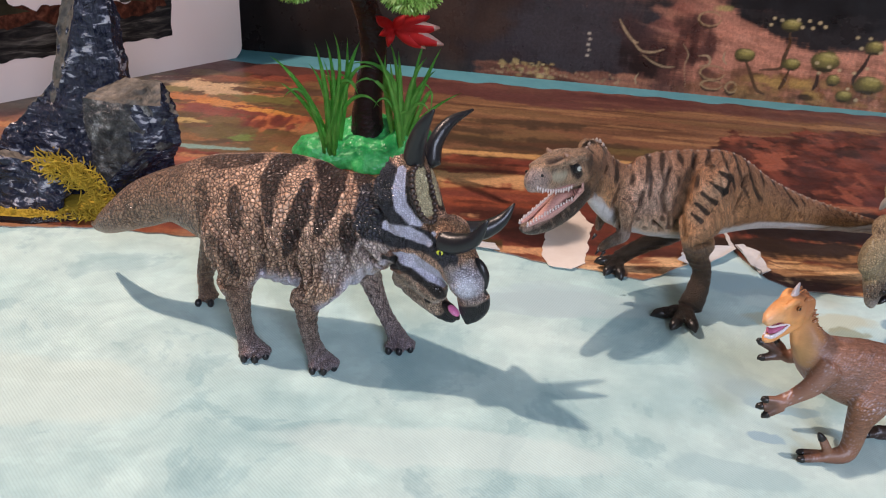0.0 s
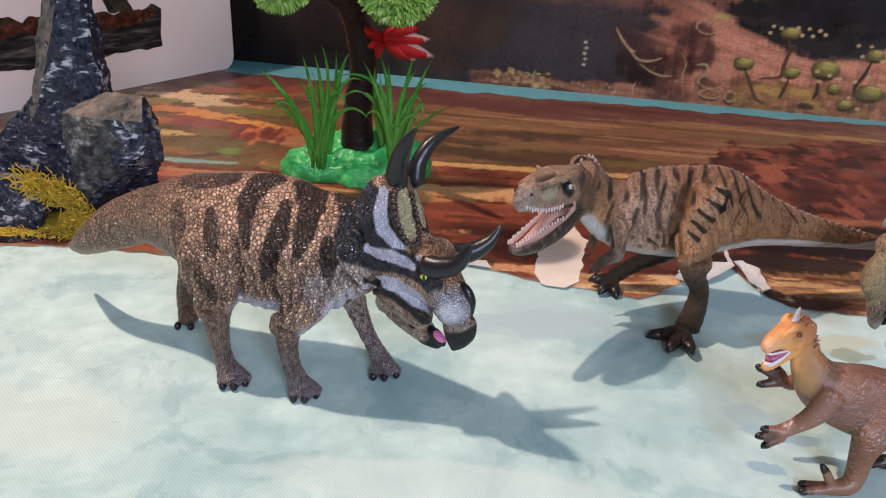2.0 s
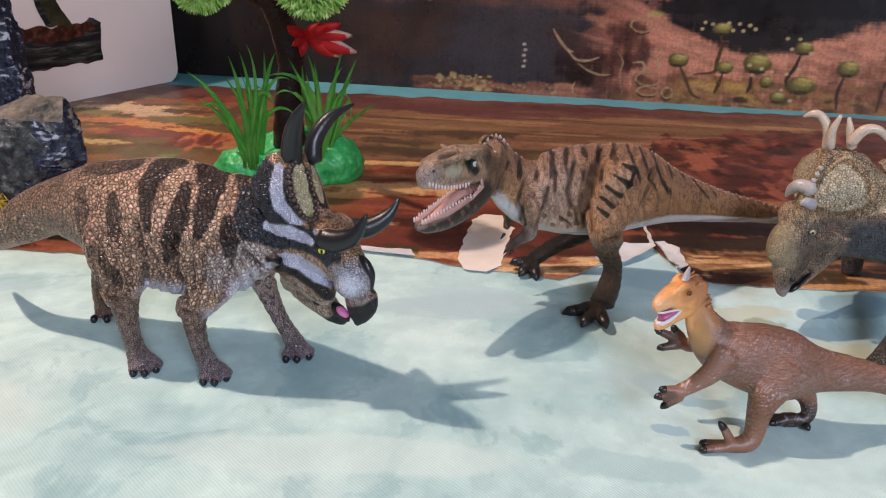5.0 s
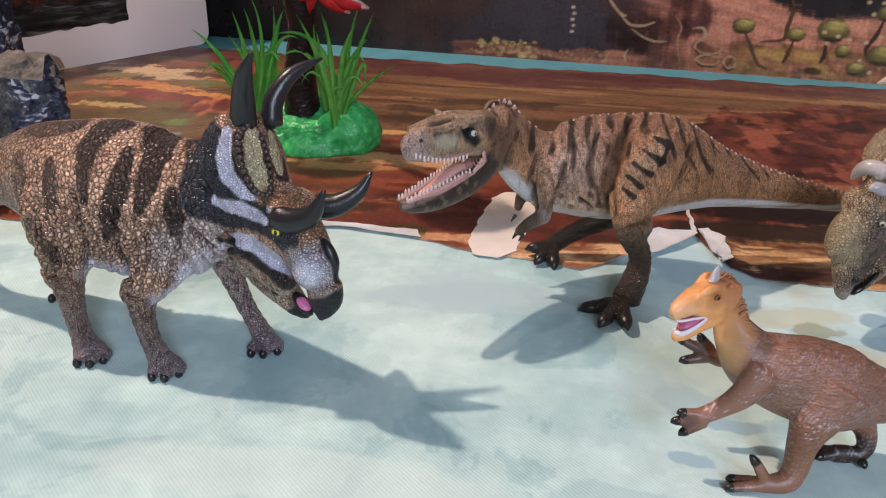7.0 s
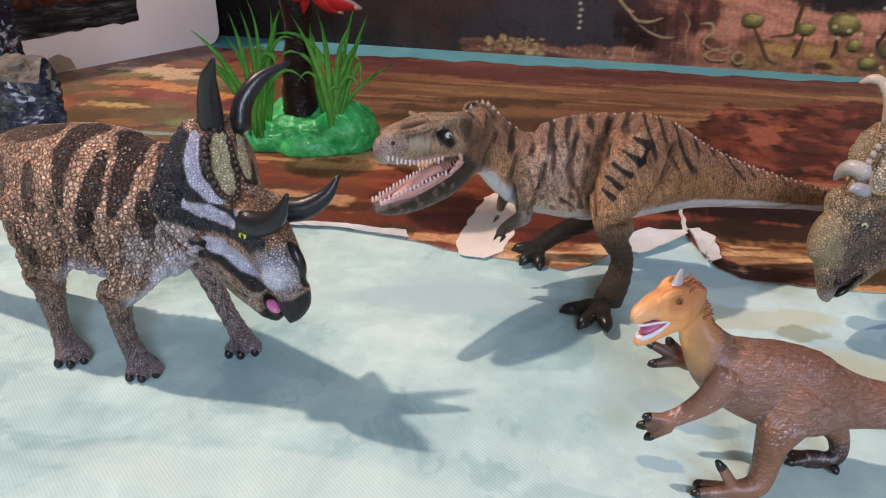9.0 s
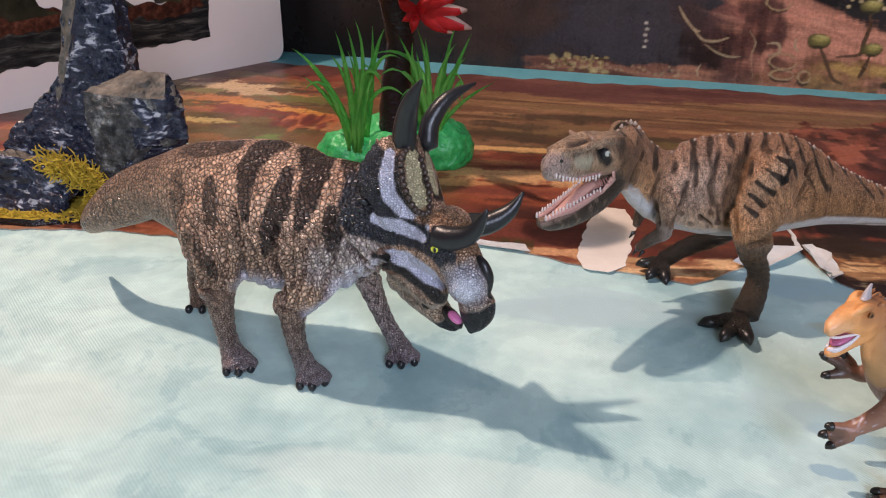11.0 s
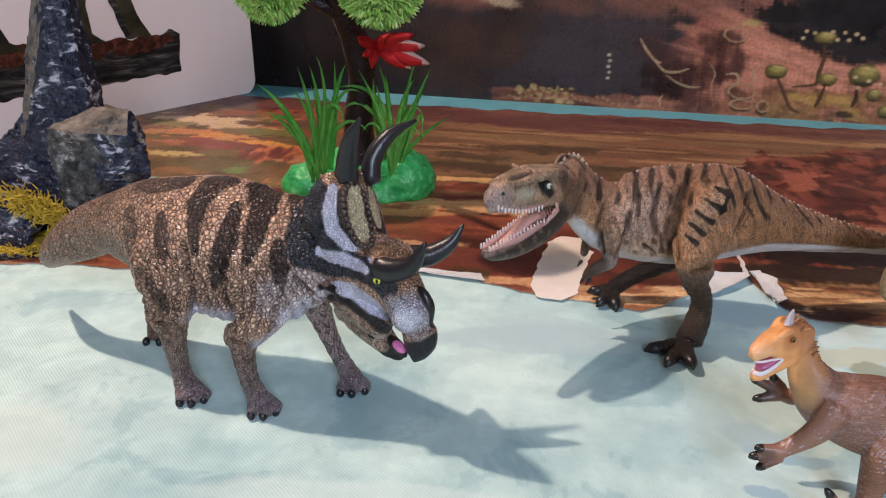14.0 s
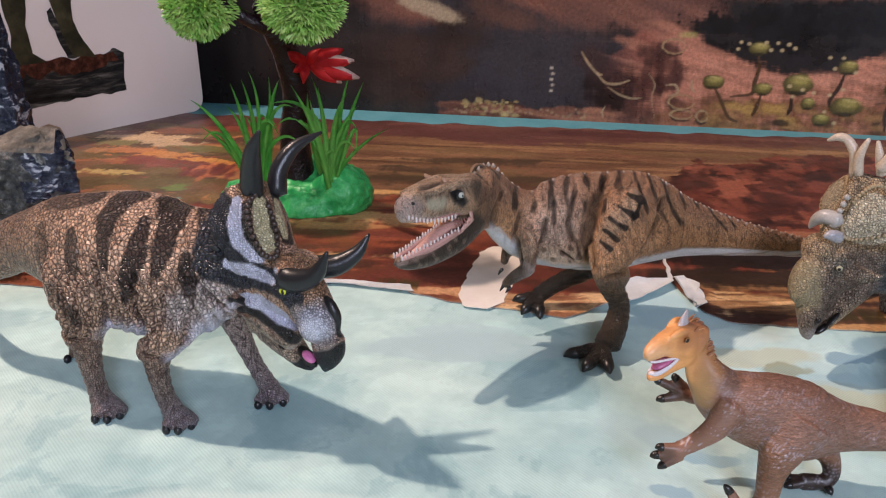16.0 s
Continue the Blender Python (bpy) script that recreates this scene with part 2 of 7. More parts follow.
PRINT = printed("printed_landscape_card", 0.36, 0.3, 420.0)
BACKPRINT = printed("printed_dark_backdrop", 0.3, 0.35, 300.0)

TEAL = grainy("teal_card", [(0.08, 0.27, 0.33), (0.12, 0.34, 0.4)], 30, 0.6, 0.3, 0.0001)
WHITEBOX = grainy("white_carton", [(0.90, 0.77, 0.71), (0.92, 0.80, 0.74)], 12, 0.45, 0.4, 0.0)
PAPER = grainy("torn_white_paper", [(0.5, 0.51, 0.52), (0.68, 0.68, 0.67)], 60, 0.8, 0.2, 0.0003)
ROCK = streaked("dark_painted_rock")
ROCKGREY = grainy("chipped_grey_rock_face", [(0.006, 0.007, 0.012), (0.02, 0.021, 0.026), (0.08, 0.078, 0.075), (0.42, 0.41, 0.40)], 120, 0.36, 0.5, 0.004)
ROCKTOP = grainy("paler_rock_face", [(0.035, 0.032, 0.028), (0.12, 0.105, 0.085), (0.24, 0.2, 0.16)], 110, 0.6, 0.4, 0.0016)
TIP = grainy("petal_tip", [(0.70, 0.42, 0.38), (0.74, 0.6, 0.5)], 60, 0.5, 0.3, 0.0)
BASEART, _n, _l, _b = material("printed_stone_base", 0.4, 0.4)
_a = node(_n, "TexNoise", Scale=1.0, Detail=6, Roughness=0.65, Distortion=0.8)
_l.new(stretched(_n, _l, (22, 22, 150)), _a.inputs["Vector"])
_l.new(ramp(_n, _l, _a.outputs[0], [(0.34, (0.006, 0.007, 0.008)), (0.45, (0.025, 0.026, 0.028)), (0.53, (0.06, 0.058, 0.055)), (0.6, (0.16, 0.15, 0.13)), (0.68, (0.3, 0.28, 0.25))]), _b.inputs["Base Color"])
REDART = grainy("printed_red_soil", [(0.015, 0.006, 0.005), (0.12, 0.035, 0.02), (0.32, 0.11, 0.065)], 130, 0.4, 0.4, 0.0)
LEGART = grainy("printed_olive_legs", [(0.012, 0.012, 0.008), (0.06, 0.055, 0.03), (0.17, 0.14, 0.07)], 22, 0.4, 0.4, 0.0)
STAIN = grainy("tan_stain", [(0.62, 0.45, 0.3), (0.72, 0.55, 0.4)], 40, 0.6, 0.3, 0.0)
MOSS = grainy("yellow_moss", [(0.28, 0.19, 0.02), (0.6, 0.42, 0.05)], 120, 0.8, 0.2, 0.0006)
GREENBASE = grainy("green_plastic_mound", [(0.012, 0.22, 0.05), (0.035, 0.40, 0.10), (0.14, 0.58, 0.2)], 90, 0.3, 0.5, 0.0012)
BLADE = grainy("green_plastic_grass", [(0.05, 0.30, 0.05), (0.13, 0.52, 0.08), (0.32, 0.70, 0.16)], 24, 0.3, 0.5, 0.0)
TRUNK = grainy("brown_plastic_trunk", [(0.005, 0.002, 0.004), (0.016, 0.007, 0.009)], 60, 0.22, 0.4, 0.0022)
LEAF = grainy("bright_green_plastic_leaf", [(0.10, 0.34, 0.04), (0.33, 0.58, 0.12), (0.62, 0.72, 0.26)], 80, 0.4, 0.5, 0.0002)
PETAL = grainy("red_fabric_petal", [(0.55, 0.012, 0.018), (0.78, 0.045, 0.05)], 40, 0.5, 0.3, 0.0002)
WALL = grainy("plain_wall", [(0.55, 0.53, 0.5), (0.6, 0.58, 0.55)], 3, 0.9, 0.1, 0.0)
WOOD = grainy("plain_floor", [(0.2, 0.13, 0.08), (0.3, 0.2, 0.12)], 5, 0.6, 0.3, 0.0)
HIDE_A = scaly("pebbled_painted_vinyl", 0.0019, 0.0014, rough=0.33, recess_dark=0.7, low=0.42, high=1.24, groove=0.06)
HIDE_B = scaly("fine_scaled_painted_vinyl", 0.0009, 0.0007, rough=0.3, recess_dark=0.42, low=0.5, high=1.24, groove=0.07)
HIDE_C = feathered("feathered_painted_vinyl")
HIDE_D = scaly("coarse_scaled_painted_vinyl", 0.0012, 0.0009, rough=0.36, recess_dark=0.42, low=0.5, high=1.16, groove=0.065)
GLOSS, _n, _l, _b = material("glossy_painted_vinyl", 0.33, 0.5)
_p = node(_n, "Attribute", attribute_name="paint")
_q = node(_n, "TexNoise", Scale=220.0, Detail=3)
_l.new(mix(_n, _l, 1.0, _p.outputs["Color"], ramp(_n, _l, _q.outputs[0], [(0.3, (0.8, 0.8, 0.8)), (0.7, (1.15, 1.15, 1.15))]), "MULTIPLY"), _b.inputs["Base Color"])
_r = node(_n, "TexNoise", Scale=420.0, Detail=4, Roughness=0.65)
_l.new(stretched(_n, _l, (1, 1, 0.35)), _r.inputs["Vector"])
bump(_n, _l, _b, _r.outputs[0], 0.5, 0.0004)


# ---- mesh helpers ----
def mesh_object(name, bm, mat, parent=None, smooth=False):
    me = bpy.data.meshes.new(name)
    bm.to_mesh(me)
    bm.free()
    for m in mat if isinstance(mat, (list, tuple)) else [mat]:
        me.materials.append(m)
    if smooth:
        me.polygons.foreach_set("use_smooth", [True] * len(me.polygons))
    ob = new(name, me)
    if parent:
        ob.parent = parent
    return ob


def part(name, bm, mat, parent, label="", smooth=False):
    ob = mesh_object(name, bm, mat, parent, smooth)
    return tagged(ob, label) if label else ob


def dm(*p):
    return Vector(p) * DM


def spline(points, steps):
    """Catmull-Rom through rows of numbers."""
    p = np.array(points, float)
    p = np.vstack([2 * p[0] - p[1], p, 2 * p[-1] - p[-2]])
    out = []
    for i in range(1, len(p) - 2):
        a, b, c, d = p[i - 1:i + 3]
        for k in range(steps):
            t = k / steps
            out.append(0.5 * (2 * b + (c - a) * t + (2 * a - 5 * b + 4 * c - d) * t * t + (3 * b - a - 3 * c + d) * t ** 3))
    out.append(p[-2])
    return np.array(out)


def tube(bm, rows, up=(0, 0, 1), steps=5, sides=18, capped=True, flat=0.0):
    """A limb through rows (x, y, z, half width, half height), in decimetres; half height lies towards up."""
    s = spline(rows, steps)
    c, w, h = s[:, :3], np.maximum(s[:, 3], 0.002), np.maximum(s[:, 4], 0.002)
    tang = np.gradient(c, axis=0)
    rings = []
    for i in range(len(s)):
        t = Vector(tang[i]).normalized()
        side = t.cross(Vector(up))
        side = side.normalized() if side.length > 1e-4 else Vector((0, 1, 0))
        top = side.cross(t).normalized()
        ring = []
        for k in range(sides):
            a = 2 * math.pi * k / sides
            q = Vector(c[i]) + side * (math.cos(a) * w[i]) + top * (math.sin(a) * h[i])
            ring.append(bm.verts.new(q * DM))
        rings.append(ring)
    for r0, r1 in zip(rings, rings[1:]):
        for k in range(sides):
            bm.faces.new((r0[k], r0[(k + 1) % sides], r1[(k + 1) % sides], r1[k]))
    if capped:
        for ring, i, sign in ((rings[0], 0, -1), (rings[-1], len(s) - 1, 1)):
            t = Vector(tang[i]).normalized() * sign
            mid = bm.verts.new((Vector(c[i]) + t * min(w[i], h[i]) * 0.6) * DM)
            for k in range(sides):
                pair = (ring[k], ring[(k + 1) % sides])
                bm.faces.new((*(pair if sign > 0 else pair[::-1]), mid))
    return rings


def ball(bm, at, r, turn=(0, 0, 0), detail=(14, 9)):
    """An ellipsoid; at and r in decimetres, turn in degrees."""
    m = pose(*(Vector(at) * DM), *turn) @ Matrix.Diagonal((*(Vector(r) * DM), 1))
    bmesh.ops.create_uvsphere(bm, u_segments=detail[0], v_segments=detail[1], radius=1, matrix=m)


def shield(bm, foot, top, lateral, back, widths, sweep, drop, thick):
    """A neck frill: a curved plate from foot to top, its sides swept back and down."""
    foot, top, lat, back = Vector(foot), Vector(top), Vector(lateral).normalized(), Vector(back).normalized()
    rows, cols = 10, 16
    grid = []
    for layer in (0, 1):
        g = []
        for i in range(rows + 1):
            v = i / rows
            w = spline([[a] for a in widths], 4)[int(v * 4 * (len(widths) - 1))][0]
            line = []
            for j in range(cols + 1):
                u = 2 * j / cols - 1
                q = foot.lerp(top, v) + lat * (w * u) + back * (sweep * u * u + layer * thick) - Vector((0, 0, drop * abs(u) ** 3))
                line.append(bm.verts.new(q * DM))
            g.append(line)
        grid.append(g)
    for layer in (0, 1):
        g = grid[layer]
        for i in range(rows):
            for j in range(cols):
                f = (g[i][j], g[i][j + 1], g[i + 1][j + 1], g[i + 1][j])
                bm.faces.new(f if layer == 0 else f[::-1])
    rim = [(i, 0) for i in range(rows)] + [(rows, j) for j in range(cols)] + [(i, cols) for i in range(rows, 0, -1)] + [(0, j) for j in range(cols, 0, -1)]
    for k in range(len(rim)):
        a, b = rim[k], rim[(k + 1) % len(rim)]
        bm.faces.new((grid[0][a[0]][a[1]], grid[1][a[0]][a[1]], grid[1][b[0]][b[1]], grid[0][b[0]][b[1]]))


def fused(bm, voxel, rounds):
    """The union of the closed forms in bm as arrays of points (decimetres), normals and faces."""
    me = bpy.data.meshes.new("form")
    bmesh.ops.recalc_face_normals(bm, faces=bm.faces)
    bm.to_mesh(me)
    bm.free()
    ob = new("form", me)
    r = ob.modifiers.new("remesh", "REMESH")
    r.mode, r.voxel_size, r.adaptivity = "VOXEL", voxel, 0.0
    s = ob.modifiers.new("smooth", "SMOOTH")
    s.factor, s.iterations = 0.5, rounds
    got = ob.evaluated_get(bpy.context.evaluated_depsgraph_get()).to_mesh()
    co = np.empty(len(got.vertices) * 3)
    got.vertices.foreach_get("co", co)
    no = np.empty(len(got.vertices) * 3)
    got.vertices.foreach_get("normal", no)
    faces = [tuple(p.vertices) for p in got.polygons]
    ob.to_mesh_clear()
    bpy.data.objects.remove(ob)
    bpy.data.meshes.remove(me)
    return co.reshape(-1, 3) / DM, no.reshape(-1, 3), faces


class Extras:
    """Small glossy pieces that are moulded on: claws, teeth, eyes, studs."""

    def __init__(self):
        self.bm = bmesh.new()
        self.paint = self.bm.verts.layers.float_vector.new("paint")
        self.done = self.bm.verts.layers.int.new("done")

    def add(self, colour):
        for v in self.bm.verts:
            if not v[self.done]:
                v[self.done], v[self.paint] = 1, colour

    def ball(self, colour, at, r, turn=(0, 0, 0), detail=(10, 6)):
        ball(self.bm, at, r, turn, detail)
        self.add(colour)

    def horn(self, colour, rows, sides=12, steps=4):
        tube(self.bm, rows, sides=sides, steps=steps)
        self.add(colour)


def moulded(name, co, faces, colour, extras, hide, label, category, coarse=None):
    """One mesh of the fused body and its moulded-on pieces, with the paint as an attribute."""
    c2 = np.array([(*v[extras.paint], 1.0) for v in extras.bm.verts])
    me2 = bpy.data.meshes.new("bits")
    extras.bm.to_mesh(me2)
    extras.bm.free()
    co2 = np.array([v.co for v in me2.vertices]).reshape(-1, 3)
    faces2 = [tuple(i + len(co) for i in p.vertices) for p in me2.polygons]
    bpy.data.meshes.remove(me2)
    me = bpy.data.meshes.new(name)
    me.from_pydata(np.vstack([co * DM, co2]).tolist(), [], faces + faces2)
    me.update()
    grain = colour[:, 3] if colour.shape[1] > 3 else np.ones(len(co))
    colour = colour[:, :3]
    rgba = np.vstack([np.c_[colour, np.ones(len(colour)) if coarse is None else coarse], c2]).astype(np.float32)
    me.attributes.new("paint", "FLOAT_COLOR", "POINT").data.foreach_set("color", rgba.ravel())
    me.attributes.new("grain", "FLOAT", "POINT").data.foreach_set("value", np.r_[grain, np.ones(len(co2))].astype(np.float32))
    me.materials.append(hide)
    me.materials.append(GLOSS)
    me.polygons.foreach_set("material_index", [0] * len(faces) + [1] * len(faces2))
    me.polygons.foreach_set("use_smooth", [True] * len(me.polygons))
    return tagged(new(name, me), label, category)


def soft(x, a, b):
    t = np.clip((x - a) / (b - a), 0, 1)
    return t * t * (3 - 2 * t)


def wobble(co, scale, seed=0.0):
    """A cheap smooth noise of about -1 to 1 over points."""
    p = co * scale + seed
    return (np.sin(p[:, 0] * 1.7 + 1.3 * np.sin(p[:, 2] * 1.1)) + np.sin(p[:, 1] * 2.1 + 1.7 * np.sin(p[:, 0] * 0.9)) + np.sin(p[:, 2] * 1.9 + 1.5 * np.sin(p[:, 1] * 1.3))) / 3


def over(colour, mask, paint):
    k = len(paint)
    colour[:, :k] += mask[:, None] * (np.array(paint) - colour[:, :k])


# ---- the table and what closes the place ----
def slab(name, corners, mat, thick, label, category, parent=None):
    """A flat upright or lying board from its corners (decimetres), thickened downwards or backwards."""
    bm = bmesh.new()
    front = [bm.verts.new(dm(*c)) for c in corners]
    f = bm.faces.new(front)
    f.normal_update()
    n = f.normal.copy()
    back = [bm.verts.new(v.co - n * thick * DM) for v in front]
    bm.faces.new(back[::-1])
    for k in range(len(front)):
        j = (k + 1) % len(front)
        bm.faces.new((front[j], front[k], back[k], back[j]))
    return tagged(mesh_object(name, bm, mat, parent), label, category, kind="structure")


def ground_z(x, y):
    """The cloth sags a little towards the front on one side."""
    a = min(max((x - 1.0) / 0.8, 0), 1)
    b = min(max((4.7 - y) / 0.7, 0), 1)
    return -0.085 * a * a * (3 - 2 * a) * b * b * (3 - 2 * b)


bm = bmesh.new()
nx, ny = 150, 130
grid = []
for j in range(ny + 1):
    row = []
    for i in range(nx + 1):
        x, y = -7.5 + 15 * i / nx, -2.5 + 13 * j / ny
        z = ground_z(x, y) + 0.006 * noise.noise((x * 1.3, y * 1.3, 0)) * (1 if y < 4.6 else 0)
        row.append(bm.verts.new(dm(x, y, z)))
    grid.append(row)
for j in range(ny):
    for i in range(nx):
        bm.faces.new((grid[j][i], grid[j][i + 1], grid[j + 1][i + 1], grid[j + 1][i]))
tagged(mesh_object("tablecloth", bm, CLOTH, smooth=True), "pale mint green woven cloth spread over the table", "cloth", kind="structure")
TABLE = slab("table_top", [(-7.5, -2.5, -0.12), (7.5, -2.5, -0.12), (7.5, 12.5, -0.12), (-7.5, 12.5, -0.12)], WOOD, 0.3, "plain wooden table under the cloth", "table")

for lx, ly in ((-7.1, -2.1), (7.1, -2.1), (-7.1, 12.1), (7.1, 12.1)):
    bm = bmesh.new()
    bmesh.ops.create_cube(bm, size=1, matrix=pose(lx * DM, ly * DM, -0.396) @ Matrix.Diagonal((0.06, 0.06, 0.708, 1)))
    bmesh.ops.bevel(bm, geom=list(bm.edges), offset=0.004, segments=2, affect="EDGES")
    part("leg", bm, WOOD, TABLE)

for nm, cs in (("wall_north", [(-20, 16, -7.5), (20, 16, -7.5), (20, 16, 18), (-20, 16, 18)]), ("wall_south", [(20, -16, -7.5), (-20, -16, -7.5), (-20, -16, 18), (20, -16, 18)]), ("wall_east", [(20, 16, -7.5), (20, -16, -7.5), (20, -16, 18), (20, 16, 18)]), ("wall_west", [(-20, -16, -7.5), (-20, 16, -7.5), (-20, 16, 18), (-20, -16, 18)])):
    slab(nm, cs, WALL, 1.0, "plain off-white painted room wall", "wall")
slab("floor", [(-20, -16, -7.5), (20, -16, -7.5), (20, 16, -7.5), (-20, 16, -7.5)], WOOD, 1.0, "plain brown wooden room floor", "floor")
slab("ceiling", [(-20, 16, 18), (20, 16, 18), (20, -16, 18), (-20, -16, 18)], WALL, 1.0, "plain off-white painted ceiling", "ceiling")

def stroke(co, rows, edge=0.12, rough=0.12):
    """1 near a line of brush marks (x, y, z, radius), 0 away from it; the edge wanders a little."""
    rows = np.array(rows, float)
    best = np.full(len(co), 9.0)
    if len(rows) == 1:
        rows = np.vstack([rows, rows + (1e-4, 0, 0, 0)])
    for a, b in zip(rows, rows[1:]):
        d = b[:3] - a[:3]
        t = np.clip(((co - a[:3]) @ d) / (d @ d), 0, 1)
        r = a[3] + t * (b[3] - a[3])
        best = np.minimum(best, np.linalg.norm(co - a[:3] - t[:, None] * d, axis=1) / r)
    best += rough * wobble(co, 45)
    return 1 - soft(best, 1 - edge, 1 + edge)


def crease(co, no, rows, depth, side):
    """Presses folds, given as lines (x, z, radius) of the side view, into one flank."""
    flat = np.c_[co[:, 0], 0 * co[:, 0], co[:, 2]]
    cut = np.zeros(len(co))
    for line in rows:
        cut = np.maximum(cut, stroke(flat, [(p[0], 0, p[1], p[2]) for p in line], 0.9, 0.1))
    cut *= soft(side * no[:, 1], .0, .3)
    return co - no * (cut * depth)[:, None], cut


def along(x, pairs):
    return np.interp(x, [p[0] for p in pairs], [p[1] for p in pairs])


# the printed card that lies on the cloth, its front edge torn
FRONT = [(-7, 4.9), (-3, 4.95), (-2.38, 5.03), (-1.78, 4.98), (-1.2, 5.12), (-0.71, 5.19), (-0.26, 5.21), (0.16, 5.17), (0.28, 5.07), (0.61, 4.93), (0.9, 4.88), (1.18, 4.79), (1.3, 4.88), (1.46, 5.03), (1.6, 5.16), (1.72, 5.3), (1.84, 5.36), (1.9, 5.13), (1.97, 4.93), (2.08, 4.80), (2.63, 4.75), (3.04, 4.75), (7, 4.65)]
edge = []
for (xa, ya), (xb, yb) in zip(FRONT, FRONT[1:]):
    n = max(2, int(abs(xb - xa) / 0.05)) if -3 <= xa <= 3.1 else 2
    for k in range(n):
        t = k / n
        x, y = xa + t * (xb - xa), ya + t * (yb - ya)
        edge.append((x, y + (0.022 * noise.noise((x * 9, 0, 3)) if -3 < x < 3.1 else 0), 0.012))
edge.append((7, 4.65, 0.012))


class Canvas:
    """A picture painted with dabs on a grid of points; X runs along the columns, Y along the rows."""

    def __init__(self, X, Y, base, seed, tall=1.0):
        self.tall = tall
        self.X, self.Y, self.rgb, self.rng = X, Y, np.array(np.broadcast_to(base, (*X.shape, 3)), float), random.Random(seed)
        pts = np.c_[X.ravel(), Y.ravel(), 0 * X.ravel()]
        self.rag = (wobble(pts, 9, 1.0) + .7 * wobble(pts, 24, 5.0) + .5 * wobble(pts * (1, 2.2, 1), 60, 2.0)).reshape(X.shape)

    def dab(self, cx, cy, rx, ry, colour, alpha=1.0, slope=0.0, edge=0.25, ragged=0.35):
        xs = self.X[0]
        i0, i1 = np.searchsorted(xs, (cx - rx * 1.5, cx + rx * 1.5))
        if i1 <= i0:
            return
        ys = self.Y[:, (i0 + i1) // 2]
        reach = ry * 1.6 + abs(slope) * rx * 1.5 + .45 * (i1 - i0 > 40)
        j0, j1 = np.searchsorted(ys, (cy - reach, cy + reach))
        part_x, part_y = self.X[j0:j1, i0:i1], self.Y[j0:j1, i0:i1]
        r = np.hypot((part_x - cx) / rx, (part_y - cy - slope * (part_x - cx)) / ry) + ragged * self.rag[j0:j1, i0:i1]
        m = (alpha * (1 - soft(r, 1 - edge, 1 + edge)))[..., None]
        self.rgb[j0:j1, i0:i1] += m * (np.array(colour) - self.rgb[j0:j1, i0:i1])

    def strokes(self, count, box, length, width, colours, alpha=(.5, .9), slope=0.0, edge=0.3):
        """Many brush marks over a box (x0, x1, y0, y1) in colours taken at random."""
        r = self.rng
        for _ in range(count):
            c = np.array(r.choice(colours)) * r.uniform(.75, 1.3)
            self.dab(r.uniform(*box[:2]), r.uniform(*box[2:]), r.uniform(*length), r.uniform(*width) * self.tall, c, r.uniform(*alpha), slope + r.gauss(0, .03), edge)

    def track(self, points, width, colour, alpha=.9, taper=True):
        """One drawn line along a smooth curve, thinner at its ends."""
        p = spline(points, 12)
        for k, (x, y) in enumerate(p):
            f = math.sin(math.pi * (.2 + .6 * k / (len(p) - 1))) if taper else 1.0
            self.dab(x, y, width * f, width * f, colour, alpha, 0, .4, .1)


def painted_sheet(name, canvas, place, extra, mat):
    """A mesh of the canvas's grid, each point put in space by place(); extra: further points in one colour of the rim."""
    X, Y = canvas.X, canvas.Y
    rows, cols = X.shape
    co = place(X.ravel(), Y.ravel())
    i = np.arange(rows * cols).reshape(rows, cols)
    quads = np.stack([i[:-1, :-1], i[:-1, 1:], i[1:, 1:], i[1:, :-1]], -1).reshape(-1, 4).tolist()
    rim = i[0]
    skirt = co[rim] + np.array(extra)
    n = len(co)
    quads += [[int(rim[k + 1]), int(rim[k]), n + k, n + k + 1] for k in range(cols - 1)]
    me = bpy.data.meshes.new(name)
    me.from_pydata(np.vstack([co, skirt]).tolist(), [], quads)
    me.update()
    rgb = np.vstack([canvas.rgb.reshape(-1, 3), canvas.rgb[0] * .5 + .3])
    me.attributes.new("paint", "FLOAT_COLOR", "POINT").data.foreach_set("color", np.c_[np.clip(rgb, 0, 1), np.ones(len(rgb))].astype(np.float32).ravel())
    me.materials.append(mat)
    return new(name, me)


